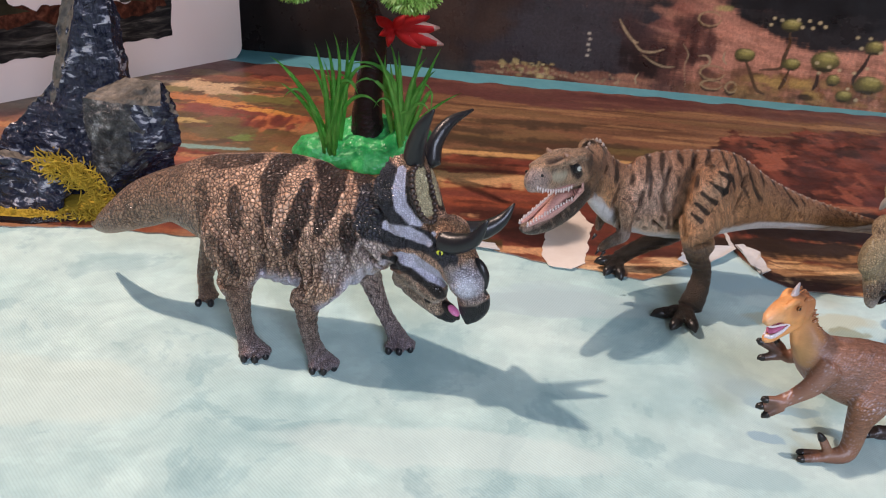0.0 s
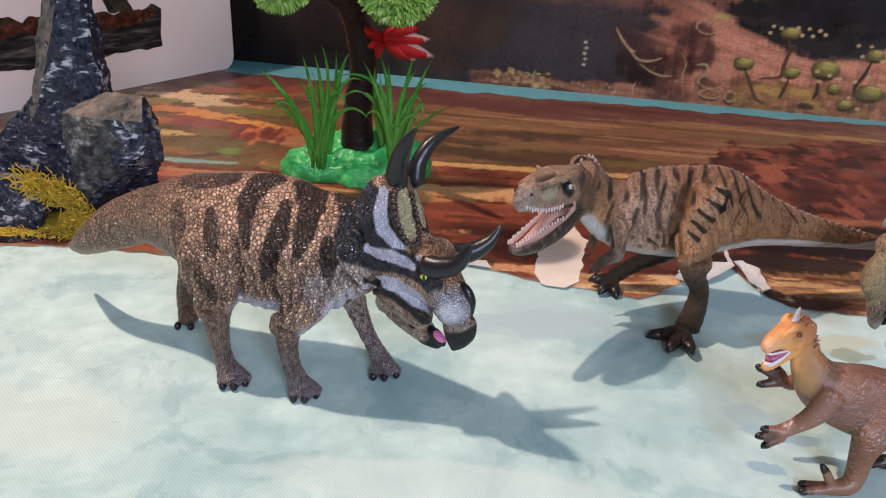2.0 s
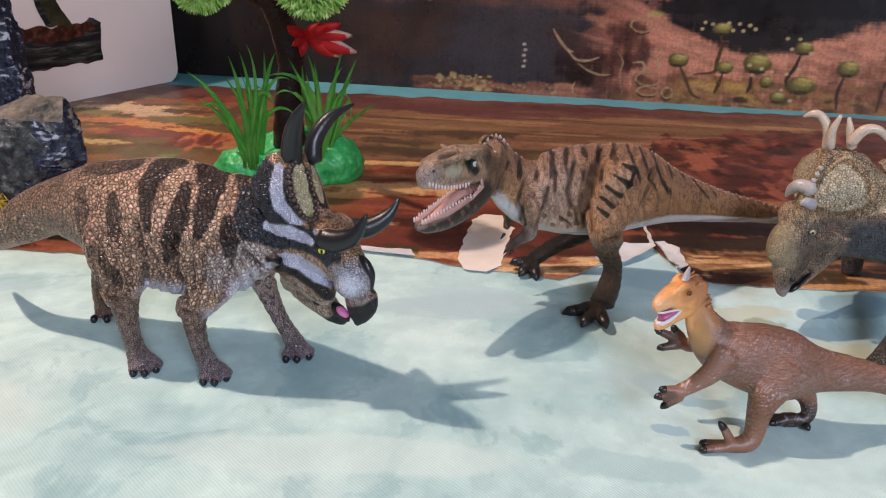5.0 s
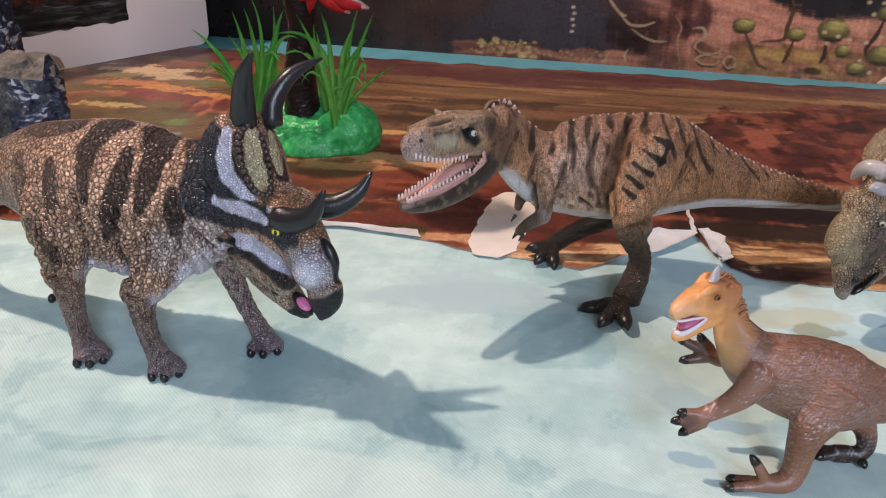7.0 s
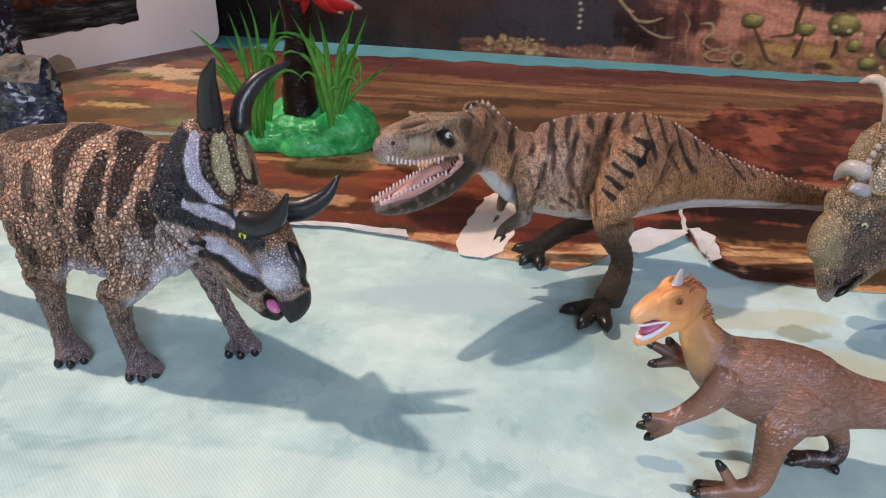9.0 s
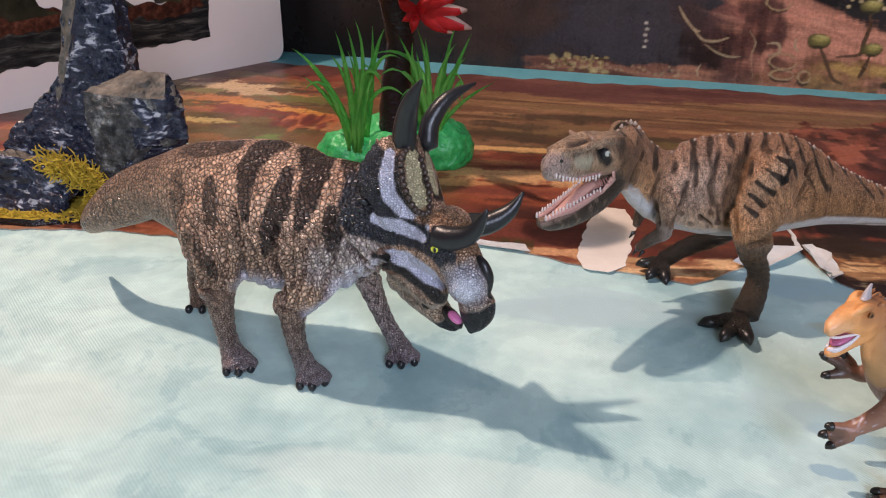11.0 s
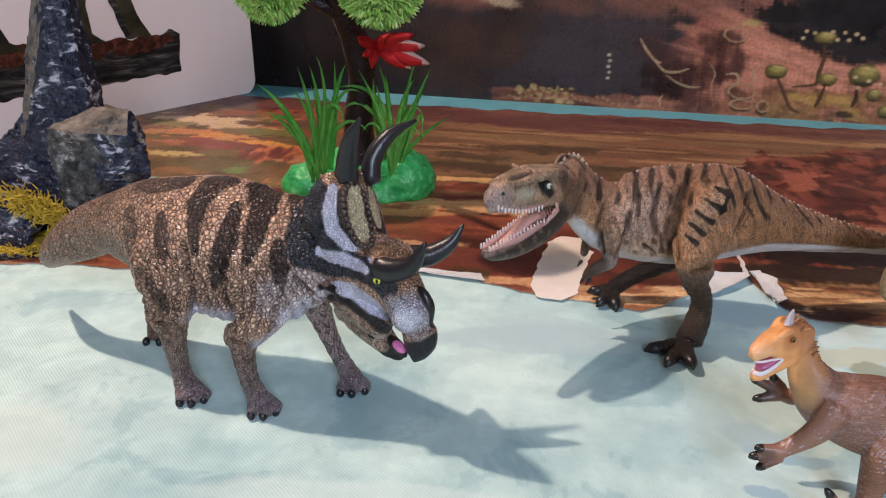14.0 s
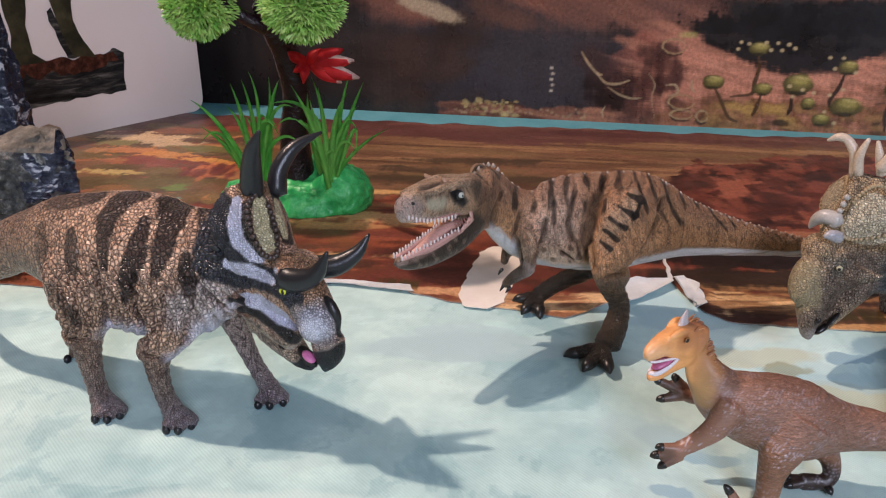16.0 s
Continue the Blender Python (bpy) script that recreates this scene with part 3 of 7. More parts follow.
def printed_card():
    xs = np.concatenate([np.linspace(-7, -4.3, 12)[:-1], np.arange(-4.3, 4.3, .0145), np.linspace(4.3, 7, 12)])
    pts = np.array([(e[0], e[1]) for e in edge])
    front = np.interp(xs, pts[:, 0], pts[:, 1])
    back = np.interp(xs, (-7, 7), (10.56, 8.66)) + .035 * np.sin(xs * 5 + 2 * np.sin(xs * 2.3)) + .02 * np.sin(xs * 17)
    v = np.linspace(0, 1, 330)[:, None] ** 1.25
    Y = front + v * (back - front)
    X = np.broadcast_to(xs, Y.shape).copy()
    lie = Y + .10 * X
    stops = [(4.6, (.30, .17, .10)), (5.0, (.26, .13, .075)), (5.3, (.10, .036, .026)), (5.7, (.20, .058, .036)), (6.2, (.17, .048, .032)), (6.6, (.22, .066, .040)), (6.95, (.16, .05, .033)), (7.1, (.085, .05, .03)), (7.5, (.085, .062, .032)), (7.9, (.12, .075, .045)), (8.4, (.16, .10, .055)), (8.9, (.15, .085, .05)), (9.1, (.10, .046, .042)), (9.5, (.11, .048, .046)), (11, (.12, .06, .05))]
    base = np.stack([np.interp(lie, [q[0] for q in stops], [q[1][k] for q in stops]) for k in range(3)], -1)
    c = Canvas(X, Y, base, 3, 1.9)
    rust, dark, wine = (.32, .12, .07), (.055, .02, .017), (.13, .038, .03)
    ochre, bark, olive = (.42, .25, .11), (.085, .048, .03), (.10, .082, .036)
    # the red foreground, laid in long level sweeps
    c.strokes(420, (-4, 4, 5.0, 7.0), (.25, .9), (.02, .07), [(.27, .075, .042), (.27, .08, .045), (.34, .12, .066), (.15, .04, .03), wine, (.08, .026, .02)], (.4, .8), slope=-.04)
    c.strokes(150, (-4, 4, 5.0, 6.9), (.12, .45), (.012, .03), [dark, wine, rust, ochre], (.4, .75), -.04)
    c.strokes(120, (-1.5, 2.0, 5.15, 5.8), (.1, .5), (.02, .05), [dark, wine, wine, (.07, .03, .024)], (.6, .95), -.03)
    # the plain behind: olive, then banded planks of brown and ochre, then mauve
    c.strokes(260, (-1.6, 4, 7.05, 8.0), (.2, .7), (.03, .09), [bark, bark, olive, olive, (.15, .085, .05), (.06, .036, .024)], slope=-.08)
    c.strokes(420, (-1.6, 4, 7.6, 9.0), (.25, 1.0), (.025, .07), [(.20, .115, .065), (.23, .14, .078), (.10, .056, .036), (.12, .066, .042), (.17, .09, .055), (.15, .10, .052)], (.35, .7), -.12)
    c.strokes(60, (-1.6, 4, 7.7, 9.0), (.2, .7), (.014, .03), [(.30, .19, .10), (.26, .16, .085), bark], (.4, .7), -.12)
    c.strokes(160, (-4, 4, 8.85, 10.2), (.3, .9), (.05, .11), [(.10, .043, .042), (.085, .036, .036), (.13, .06, .052)], (.5, .9), -.136)
    # dark bushes and a light verge behind the tree
    for cx, cy, rx, ry in ((.5, 8.05, .55, .14), (-.05, 7.75, .4, .12), (1.0, 7.5, .5, .1), (-.1, 7.45, .35, .16), (.35, 7.3, .3, .09)):
        c.dab(cx, cy, rx, ry, (.055, .04, .026), .85, -.1, .4, .6)
    # light verges
    c.dab(.45, 7.05, 1.5, .06, (.52, .34, .15), .9, -.03, .4, .3)
    c.dab(.2, 6.40, .8, .15, (.55, .36, .19), .95, -.02, .25, .5)
    c.dab(-.35, 6.22, .5, .07, (.45, .25, .12), .8, .05)
    c.dab(.75, 6.62, .8, .045, (.10, .03, .024), .9)
    c.dab(.7, 6.78, .6, .04, (.09, .028, .022), .9, -.05)
    c.dab(-.5, 5.62, .5, .08, (.50, .31, .18), .8, -.05, .3, .6)
    c.dab(.9, 5.0, .55, .075, (.47, .27, .14), .95, -.25, .2, .4)
    c.dab(.35, 5.1, .25, .06, (.50, .30, .17), .9, 0, .2, .4)
    # the patchwork of fields on the far side
    fields = [(.16, .075, .045), (.13, .10, .045), (.11, .085, .04), (.24, .10, .06), (.17, .12, .06), (.085, .06, .035), (.36, .19, .085), (.20, .065, .045)]
    c.strokes(330, (-4.3, -1.3, 6.75, 9.4), (.12, .45), (.05, .12), fields, (.6, .95), -.12, .12)
    for cx, cy, rx, ry, col in ((-3.1, 8.85, .5, .12, (.56, .45, .29)), (-2.75, 8.62, .35, .08, (.50, .40, .26)), (-3.3, 8.62, .25, .07, (.20, .19, .08)), (-2.95, 8.3, .4, .10, (.45, .20, .075)), (-2.55, 8.15, .36, .10, (.50, .25, .085)), (-2.2, 8.4, .4, .09, (.14, .15, .055)), (-2.7, 7.95, .3, .09, (.20, .06, .045)), (-2.15, 7.9, .3, .12, (.18, .055, .042)), (-1.98, 7.62, .22, .13, (.26, .075, .045)), (-1.75, 7.72, .2, .12, (.23, .07, .045)), (-2.1, 7.98, .22, .05, (.56, .30, .09)), (-1.85, 7.88, .18, .045, (.50, .24, .07)),
                                (-2.85, 7.55, .3, .06, (.44, .36, .16)), (-1.5, 8.1, .3, .14, (.14, .10, .045)), (-1.5, 7.5, .3, .1, (.30, .17, .09)), (-1.75, 8.75, .6, .10, (.085, .055, .04)), (-2.2, 7.25, .5, .12, (.12, .10, .04)), (-2.05, 7.12, .12, .08, (.14, .22, .06)), (-1.5, 7.1, .4, .1, (.16, .09, .05))):
        c.dab(cx, cy, rx, ry * 1.5, col, .92, -.12, .12, .5)
    c.strokes(26, (-2.2, -1.6, 7.45, 7.8), (.02, .05), (.05, .1), [(.40, .15, .07), (.12, .035, .03)], (.6, .9))
    c.dab(-2.35, 6.80, .5, .05, (.20, .36, .35), .95, -.02, .15, .3)
    c.dab(-2.75, 6.62, .4, .05, (.42, .27, .14), .9, -.05)
    c.dab(-2.0, 6.55, .6, .05, (.40, .22, .11), .85, -.05)
    c.strokes(40, (-2.8, -1.3, 6.0, 6.5), (.15, .4), (.02, .05), [(.36, .17, .09), wine, rust], slope=-.03)
    # the red crag, its lit ledges and clefts
    high = np.interp(X, (1.7, 2.1, 2.5, 2.75, 3.2, 5), (6.98, 7.5, 8.2, 8.0, 8.35, 8.4)) + .10 * c.rag
    low = np.interp(X, (1.7, 2.1, 2.6, 5), (6.9, 6.55, 6.35, 6.25)) + .06 * c.rag
    crag = (soft(Y, low - .03, low + .03) * (1 - soft(Y, high - .04, high + .04)))[..., None] * (X > 1.7)[..., None]
    c.rgb += crag * (np.array((.085, .024, .018)) - c.rgb)
    r = c.rng
    before = c.rgb.copy()
    for _ in range(520):
        cx, cy = r.uniform(1.75, 4.3), r.uniform(6.3, 8.4)
        tone = r.choice([(.19, .058, .04), (.14, .04, .028), (.028, .009, .008), (.012, .005, .005), (.075, .022, .017), (.05, .016, .013), (.25, .088, .058)])
        c.dab(cx, cy, r.uniform(.05, .18), r.uniform(.05, .2), np.array(tone) * r.uniform(.8, 1.2), r.uniform(.5, .9), r.gauss(.3, 1.0), .25, .6)
    c.rgb = before + crag * (c.rgb - before)
    c.dab(2.75, 6.25, .5, .07, (.34, .16, .10), .8, -.03)
    # the cave mouth and the split planks before it
    c.dab(2.45, 5.85, .85, .36, (.012, .008, .008), 1.0, -.03, .15, .25)
    c.dab(3.3, 5.9, .8, .35, (.015, .009, .009), 1.0, 0, .15, .25)
    c.dab(2.3, 6.25, .7, .07, (.32, .15, .09), .8, -.05)
    c.strokes(60, (1.95, 4.0, 5.1, 5.5), (.15, .5), (.02, .05), [(.36, .20, .10), (.46, .29, .15), (.085, .04, .028), (.05, .026, .02)], (.7, .95), -.02)
    c.strokes(50, (2.0, 4.0, 4.78, 5.15), (.1, .35), (.02, .05), [(.42, .24, .11), (.52, .33, .16), (.06, .026, .02), (.04, .02, .016), (.035, .018, .015)], (.7, .95), -.02)
    c.dab(2.35, 4.86, .6, .06, (.05, .022, .018), .9)
    # dark print, deepened with the hunter's shade on the card
    c.dab(2.25, 5.45, .55, .19, (.022, .015, .012), .95, .02, .3, .4)
    c.dab(2.29, 5.06, .34, .11, (.80, .62, .38), .95, .02, .25, .5)
    c.strokes(26, (2.0, 2.6, 4.95, 5.2), (.08, .25), (.008, .02), [(.14, .075, .045), (.64, .46, .26), (.34, .21, .11)], (.6, .9), .02)
    c.dab(1.15, 5.0, .42, .10, (.68, .50, .30), .9, .15, .25, .4)
    c.strokes(18, (.85, 1.5, 4.95, 5.1), (.06, .2), (.008, .02), [(.12, .06, .035), (.55, .38, .22), (.22, .10, .06)], (.6, .9), .12)
    # blades of dry grass
    for cx in (.05, .12, .2, 2.62, 2.68, 2.76, 2.84):
        y0 = 5.12 if cx < 1 else 4.88
        for k in range(4):
            c.dab(cx + .03 * k, y0 + .06, .012, .09, (.05, .042, .016), .9, 0, .4, .1)
    c.rgb *= (1.09, .96, .86)
    ob = painted_sheet("printed_card", c, lambda x, y: np.c_[x, y, np.full(len(x), .012)] * DM, (0, 0, -.0008), PRINT)
    return tagged(ob, "glossy printed card of a brown desert landscape lying on the cloth", "printed card", kind="structure")


printed_card()
slab("teal_strip", [(-7, 9.5, 0.006), (7, 8.0, 0.006), (7, 8.75, 0.006), (4.3, 9.3, 0.006), (-3.2, 10.74, 0.006), (-7, 11.5, 0.006)], TEAL, 0.003, "strip of teal card between printed card and backdrop", "card")


def paper(name, outline, z, label, lift=0.0, mat=PAPER, step=0.04):
    """A torn scrap lying flat, its edge ragged and curled up a little."""
    bm = bmesh.new()
    pts = []
    for (xa, ya), (xb, yb) in zip(outline, outline[1:] + outline[:1]):
        n = max(1, int(math.hypot(xb - xa, yb - ya) / step))
        pts += [(xa + (xb - xa) * k / n, ya + (yb - ya) * k / n) for k in range(n)]
    cx, cy = sum(p[0] for p in pts) / len(pts), sum(p[1] for p in pts) / len(pts)
    rings = []
    for f, up in ((1.0, 1.0), (0.8, 0.35), (0.5, 0.0)):
        ring = []
        for x, y in pts:
            q = noise.noise((x * 14, y * 14, z)) * 0.03 * f
            ring.append(bm.verts.new(dm(cx + (x - cx) * f + q, cy + (y - cy) * f + q * 0.6, z + up * lift * (0.6 + 0.8 * noise.noise((x * 6, y * 6, 1))))))
        rings.append(ring)
    for a, b in zip(rings, rings[1:]):
        for k in range(len(pts)):
            j = (k + 1) % len(pts)
            bm.faces.new((a[k], a[j], b[j], b[k]))
    mid = bm.verts.new(dm(cx, cy, z))
    for k in range(len(pts)):
        bm.faces.new((rings[-1][k], rings[-1][(k + 1) % len(pts)], mid))
    bmesh.ops.recalc_face_normals(bm, faces=bm.faces)
    if sum(f.normal.z for f in bm.faces) < 0:
        bmesh.ops.reverse_faces(bm, faces=bm.faces)
    for f in list(bm.faces):
        f.normal_update()
    rim = {v: bm.verts.new(v.co - Vector((0, 0, 0.0004))) for v in rings[0]}
    for k in range(len(pts)):
        p, q = rings[0][k], rings[0][(k + 1) % len(pts)]
        bm.faces.new((p, rim[p], rim[q], q))
    return tagged(mesh_object(name, bm, mat, smooth=False), label, "paper scrap", group="torn paper scraps")


CREAM = grainy("cream_torn_paper", [(0.70, 0.62, 0.55), (0.82, 0.76, 0.69)], 30, 0.8, 0.2, 0.0004)
paper("paper_scrap", [(0.60, 4.9), (0.555, 5.05), (0.58, 5.25), (0.61, 5.5), (0.65, 5.75), (0.72, 5.86), (0.85, 5.84), (0.93, 5.6), (0.90, 5.45), (0.87, 5.2), (0.83, 4.96), (0.74, 4.86)], 0.0145, "torn cream paper patch on the edge of the printed card", 0.004, CREAM)
paper("paper_scrap", [(1.50, 5.24), (1.62, 5.33), (1.75, 5.355), (1.84, 5.34), (1.85, 5.275), (1.71, 5.125), (1.58, 5.02), (1.50, 5.0), (1.44, 5.05)], 0.022, "torn white paper edge of the printed card", 0.03)
paper("paper_scrap", [(1.86, 5.36), (1.91, 5.38), (1.97, 5.32), (1.995, 5.13), (1.995, 4.96), (1.93, 4.895), (1.885, 5.12)], 0.022, "curled white torn strip of paper", 0.04)
paper("paper_scrap", [(-0.75, 5.2), (-0.28, 5.215), (0.26, 5.16), (0.29, 5.06), (-0.1, 5.15), (-0.45, 5.155), (-0.72, 5.145)], 0.02, "white paper margin of the printed card", 0.012)
paper("paper_scrap", [(1.83, 5.36), (1.835, 5.76), (1.85, 5.77), (1.865, 5.38)], 0.02, "thin white tear line in the printed card", 0.004)

# the backdrop: local x runs along it, z up
BACK = pose(-0.7, 1.145, 0, 0, 0, math.degrees(math.atan2(-2.69, 14)))


def backdrop():
    xs = np.concatenate([np.linspace(0, 3.4, 10)[:-1], np.arange(3.4, 8.4, .02), np.arange(8.4, 12.0, .0115), np.arange(12.0, 12.8, .02), np.linspace(12.8, 14.256, 6)])
    zs = np.concatenate([np.arange(0, 1.0, .0115), np.arange(1.0, 1.8, .018), np.linspace(1.8, 5.0, 14)])
    X, Y = np.meshgrid(xs, zs)
    c = Canvas(X, Y, (.016, .014, .016), 9)
    soot, smoke, haze, clay = (.005, .004, .005), (.036, .036, .052), (.075, .048, .045), (.22, .10, .078)
    c.strokes(60, (4.5, 7.0, .2, 2.0), (.2, .5), (.1, .3), [soot, (.022, .018, .02), (.03, .024, .026)], (.3, .6), .1, .9)
    c.strokes(70, (6.6, 8.8, .25, 1.6), (.25, .6), (.15, .35), [smoke, smoke, (.03, .028, .036), (.055, .052, .066)], (.25, .5), .2, .9)
    c.strokes(60, (6.2, 9.2, 1.05, 2.4), (.2, .6), (.06, .16), [haze, clay, (.13, .07, .06)], (.3, .7), -.25, .8)
    c.strokes(40, (6.3, 7.4, .1, 1.0), (.1, .3), (.05, .2), [(.03, .02, .02), (.05, .034, .032)], (.3, .6), .3, .8)
    # the hill: a bright slope that falls from the top to the far end
    ridge = np.interp(X, (8.4, 8.9, 9.4, 9.75, 10.2, 10.7, 11.1, 11.5, 12.2, 14), (.02, .62, 1.2, .95, .72, .56, .58, .76, .98, 1.3)) + .045 * c.rag
    body = (1 - soft(Y, ridge - .05, ridge + .05))[..., None] * soft(X, 8.5, 9.5)[..., None]
    shade = np.stack([np.interp(X, (8.5, 9.3, 9.9, 10.6, 14), (.10, .30, .54, .60, .57)), np.interp(X, (8.5, 9.3, 9.9, 10.6, 14), (.042, .12, .25, .28, .27)), np.interp(X, (8.5, 9.3, 9.9, 10.6, 14), (.042, .095, .185, .20, .19))], -1)
    c.rgb += body * (shade - c.rgb)
    c.strokes(130, (8.5, 9.9, 1.1, 2.6), (.2, .5), (.06, .14), [clay, (.26, .125, .10), (.15, .075, .062), (.10, .05, .045)], (.35, .75), -.3, .7)
    c.strokes(80, (9.9, 13, 1.35, 2.6), (.2, .6), (.06, .14), [clay, (.2, .095, .075), soot], (.35, .75), -.1, .7)
    for cx, cy, rx, ry in ((10.55, 1.05, .75, .22), (11.3, 1.15, .8, .24), (12.3, 1.3, .9, .2), (10.0, 1.05, .3, .1)):
        c.dab(cx, cy, rx, ry, soot, .97, .02, .2, .45)
    # light and dark marks along the slope
    for _ in range(340):
        r = c.rng
        cx = r.uniform(9.1, 13)
        top = float(np.interp(cx, (8.4, 8.9, 9.4, 9.75, 10.2, 10.7, 11.1, 11.5, 12.2, 14), (.02, .6, 1.2, .95, .72, .56, .58, .76, .98, 1.3)))
        cy = r.uniform(.05, max(.1, top - .05))
        c.dab(cx, cy, r.uniform(.06, .28), r.uniform(.012, .05), np.array(r.choice([(.48, .23, .175), (.56, .29, .22), (.36, .165, .125), (.22, .10, .075), (.40, .19, .14)])) * r.uniform(.8, 1.15), r.uniform(.3, .7), -.25, .6)
    c.dab(9.0, .30, .34, .22, (.014, .009, .010), .95, -.2, .4, .5)
    c.dab(8.85, .62, .3, .16, (.05, .026, .028), .8, -.4, .6)
    c.strokes(26, (9.2, 9.7, .1, .8), (.04, .12), (.06, .2), [(.05, .022, .022), (.09, .04, .036)], (.4, .8), 0, .5)
    # undergrowth along the foot
    c.strokes(60, (7.2, 8.9, .0, .14), (.08, .25), (.02, .05), [(.22, .10, .075), (.28, .13, .09), (.12, .05, .04)], (.5, .9), 0, .4)
    c.strokes(50, (7.25, 8.0, .03, .20), (.015, .04), (.012, .03), [(.42, .34, .18), (.30, .22, .11), (.10, .06, .03)], (.6, .95), 0, .4)
    for cx, cy, rx, ry in ((10.3, .18, .45, .17), (10.7, .2, .4, .16), (11.2, .17, .5, .22), (11.9, .2, .6, .25), (12.6, .25, .6, .3), (9.75, .1, .3, .1)):
        c.dab(cx, cy, rx, ry, (.17, .075, .04), .75, 0, .7, .5)
    c.strokes(160, (9.9, 12.8, .0, .32), (.03, .11), (.02, .06), [(.28, .16, .07), (.18, .095, .045), (.09, .045, .025), (.26, .11, .065), (.34, .20, .09), (.05, .028, .018)], (.4, .85), 0, .5)
    for cx, cy, rx, ry in ((10.62, .22, .12, .06), (10.37, .21, .09, .05), (10.23, .24, .1, .05), (10.75, .12, .08, .04)):
        c.dab(cx, cy, rx, ry, (.46, .30, .10), .7, 0, .6, .3)
    c.dab(10.7, .09, .09, .035, (.03, .018, .012), .9, 0, .4, .3)
    # stems, then pods lit from above, then bright droplets
    brown, bark, cream = (.075, .042, .024), (.035, .02, .014), (.50, .42, .26)
    for pts in ([(10.43, .76), (10.445, .64), (10.417, .49), (10.4, .38), (10.195, .34)], [(10.04, .41), (10.107, .29), (10.19, .13), (10.28, .08)], [(10.49, .36), (10.463, .24), (10.43, .156)],
                [(10.79, .363), (10.793, .253), (10.77, .18)], [(11.253, .6), (11.218, .47), (11.154, .347), (11.162, .268)], [(11.72, .4), (11.68, .22), (11.7, .05)], [(12.2, .55), (12.12, .3), (12.1, .05)]):
        c.track(pts, .019, bark if pts[0][0] > 10.5 else brown)
    for cx, cy, rx, ry in ((10.427, .836, .10, .066), (10.015, .485, .105, .075), (10.504, .428, .095, .068), (10.839, .488, .145, .11), (10.952, .298, .07, .065), (11.282, .673, .095, .073), (11.314, .283, .15, .10), (11.087, .139, .085, .065), (11.75, .48, .11, .09), (12.22, .62, .12, .09)):
        c.dab(cx, cy, rx, ry, (.052, .045, .016), 1.0, 0, .14, .12)
        c.dab(cx + rx * .05, cy + ry * .15, rx * .85, ry * .75, (.15, .135, .045), .9, 0, .4, .1)
        c.dab(cx + rx * .15, cy + ry * .38, rx * .6, ry * .42, (.36, .33, .11), .85, 0, .6, .1)
        c.dab(cx + rx * .2, cy + ry * .62, rx * .5, ry * .14, (.52, .46, .20), .7, -.15, .6, .1)
        c.dab(cx - rx * .1, cy - ry * .8, rx * .6, ry * .2, (.02, .017, .008), .8, 0, .5, .1)
    for q in ((10.247, .9), (10.222, .83), (10.489, .9), (10.6, .898), (10.703, .886), (10.642, .824), (10.765, .849), (10.54, .826), (11.1, .764), (11.226, .765), (11.159, .659), (11.355, .627), (11.259, .452), (11.143, .396), (11.116, .223), (11.223, .112), (10.758, .471), (10.886, .438), (10.798, .364), (10.993, .412), (10.324, .886)):
        c.dab(*q, .020, .017, cream, .9, 0, .5, .2)
    for _ in range(46):
        c.dab(c.rng.uniform(7.2, 8.7), .04 + abs(c.rng.gauss(0, .05)), .017, .014, (.36, .26, .17), c.rng.uniform(.25, .7), 0, .6, .3)
    for k in range(5):
        c.dab(8.31 + .012 * (k % 2), .33 + .062 * k, .019, .016, (.50, .47, .44), .8, 0, .5, .1)
    # pale curled fronds
    for pts, w in (([(8.63, .76), (8.7, .65), (8.8, .54), (8.86, .52)], .019), ([(8.8, .54), (8.9, .44), (9.03, .43), (9.15, .47)], .018), ([(8.93, .39), (9.05, .32), (9.18, .28), (9.29, .29)], .016), ([(9.35, .55), (9.42, .44), (9.4, .3), (9.44, .08)], .011),
                   ([(9.534, .433), (9.62, .445), (9.66, .40), (9.65, .35), (9.55, .321)], .015), ([(9.8, .5), (9.8, .42), (9.84, .37)], .014), ([(8.9, .05), (8.88, .12), (8.91, .18)], .012)):
        c.track(pts, w * .85, (.36, .28, .19), .5)
    for cx, cy, rx, ry in ((9.708, .263, .135, .075), (9.719, .129, .115, .05), (9.59, .841, .12, .075), (9.93, .12, .06, .06)):
        ring = [(cx + rx * math.cos(a), cy + ry * math.sin(a)) for a in np.linspace(0.5, 6.2, 9)]
        c.track(ring, .012, (.32, .23, .14), .45)
        c.track([(x, y - .02) for x, y in ring[4:8]], .012, (.06, .03, .022), .6)
    c.dab(9.72, .96, .1, .035, (.36, .33, .13), .8, 0, .5, .3)
    c.dab(6.9, 1.2, .38, .09, (.40, .34, .26), .85, -.3, .3, .2)
    c.rgb *= (1.02, .96, .84)
    root = painted_sheet("backdrop", c, lambda x, z: np.c_[x * DM, np.zeros(len(x)), z * DM], (0, .004, 0), BACKPRINT)
    tagged(root, "dark printed scenery poster standing behind the table", "backdrop", kind="structure")
    root.matrix_world = BACK


backdrop()


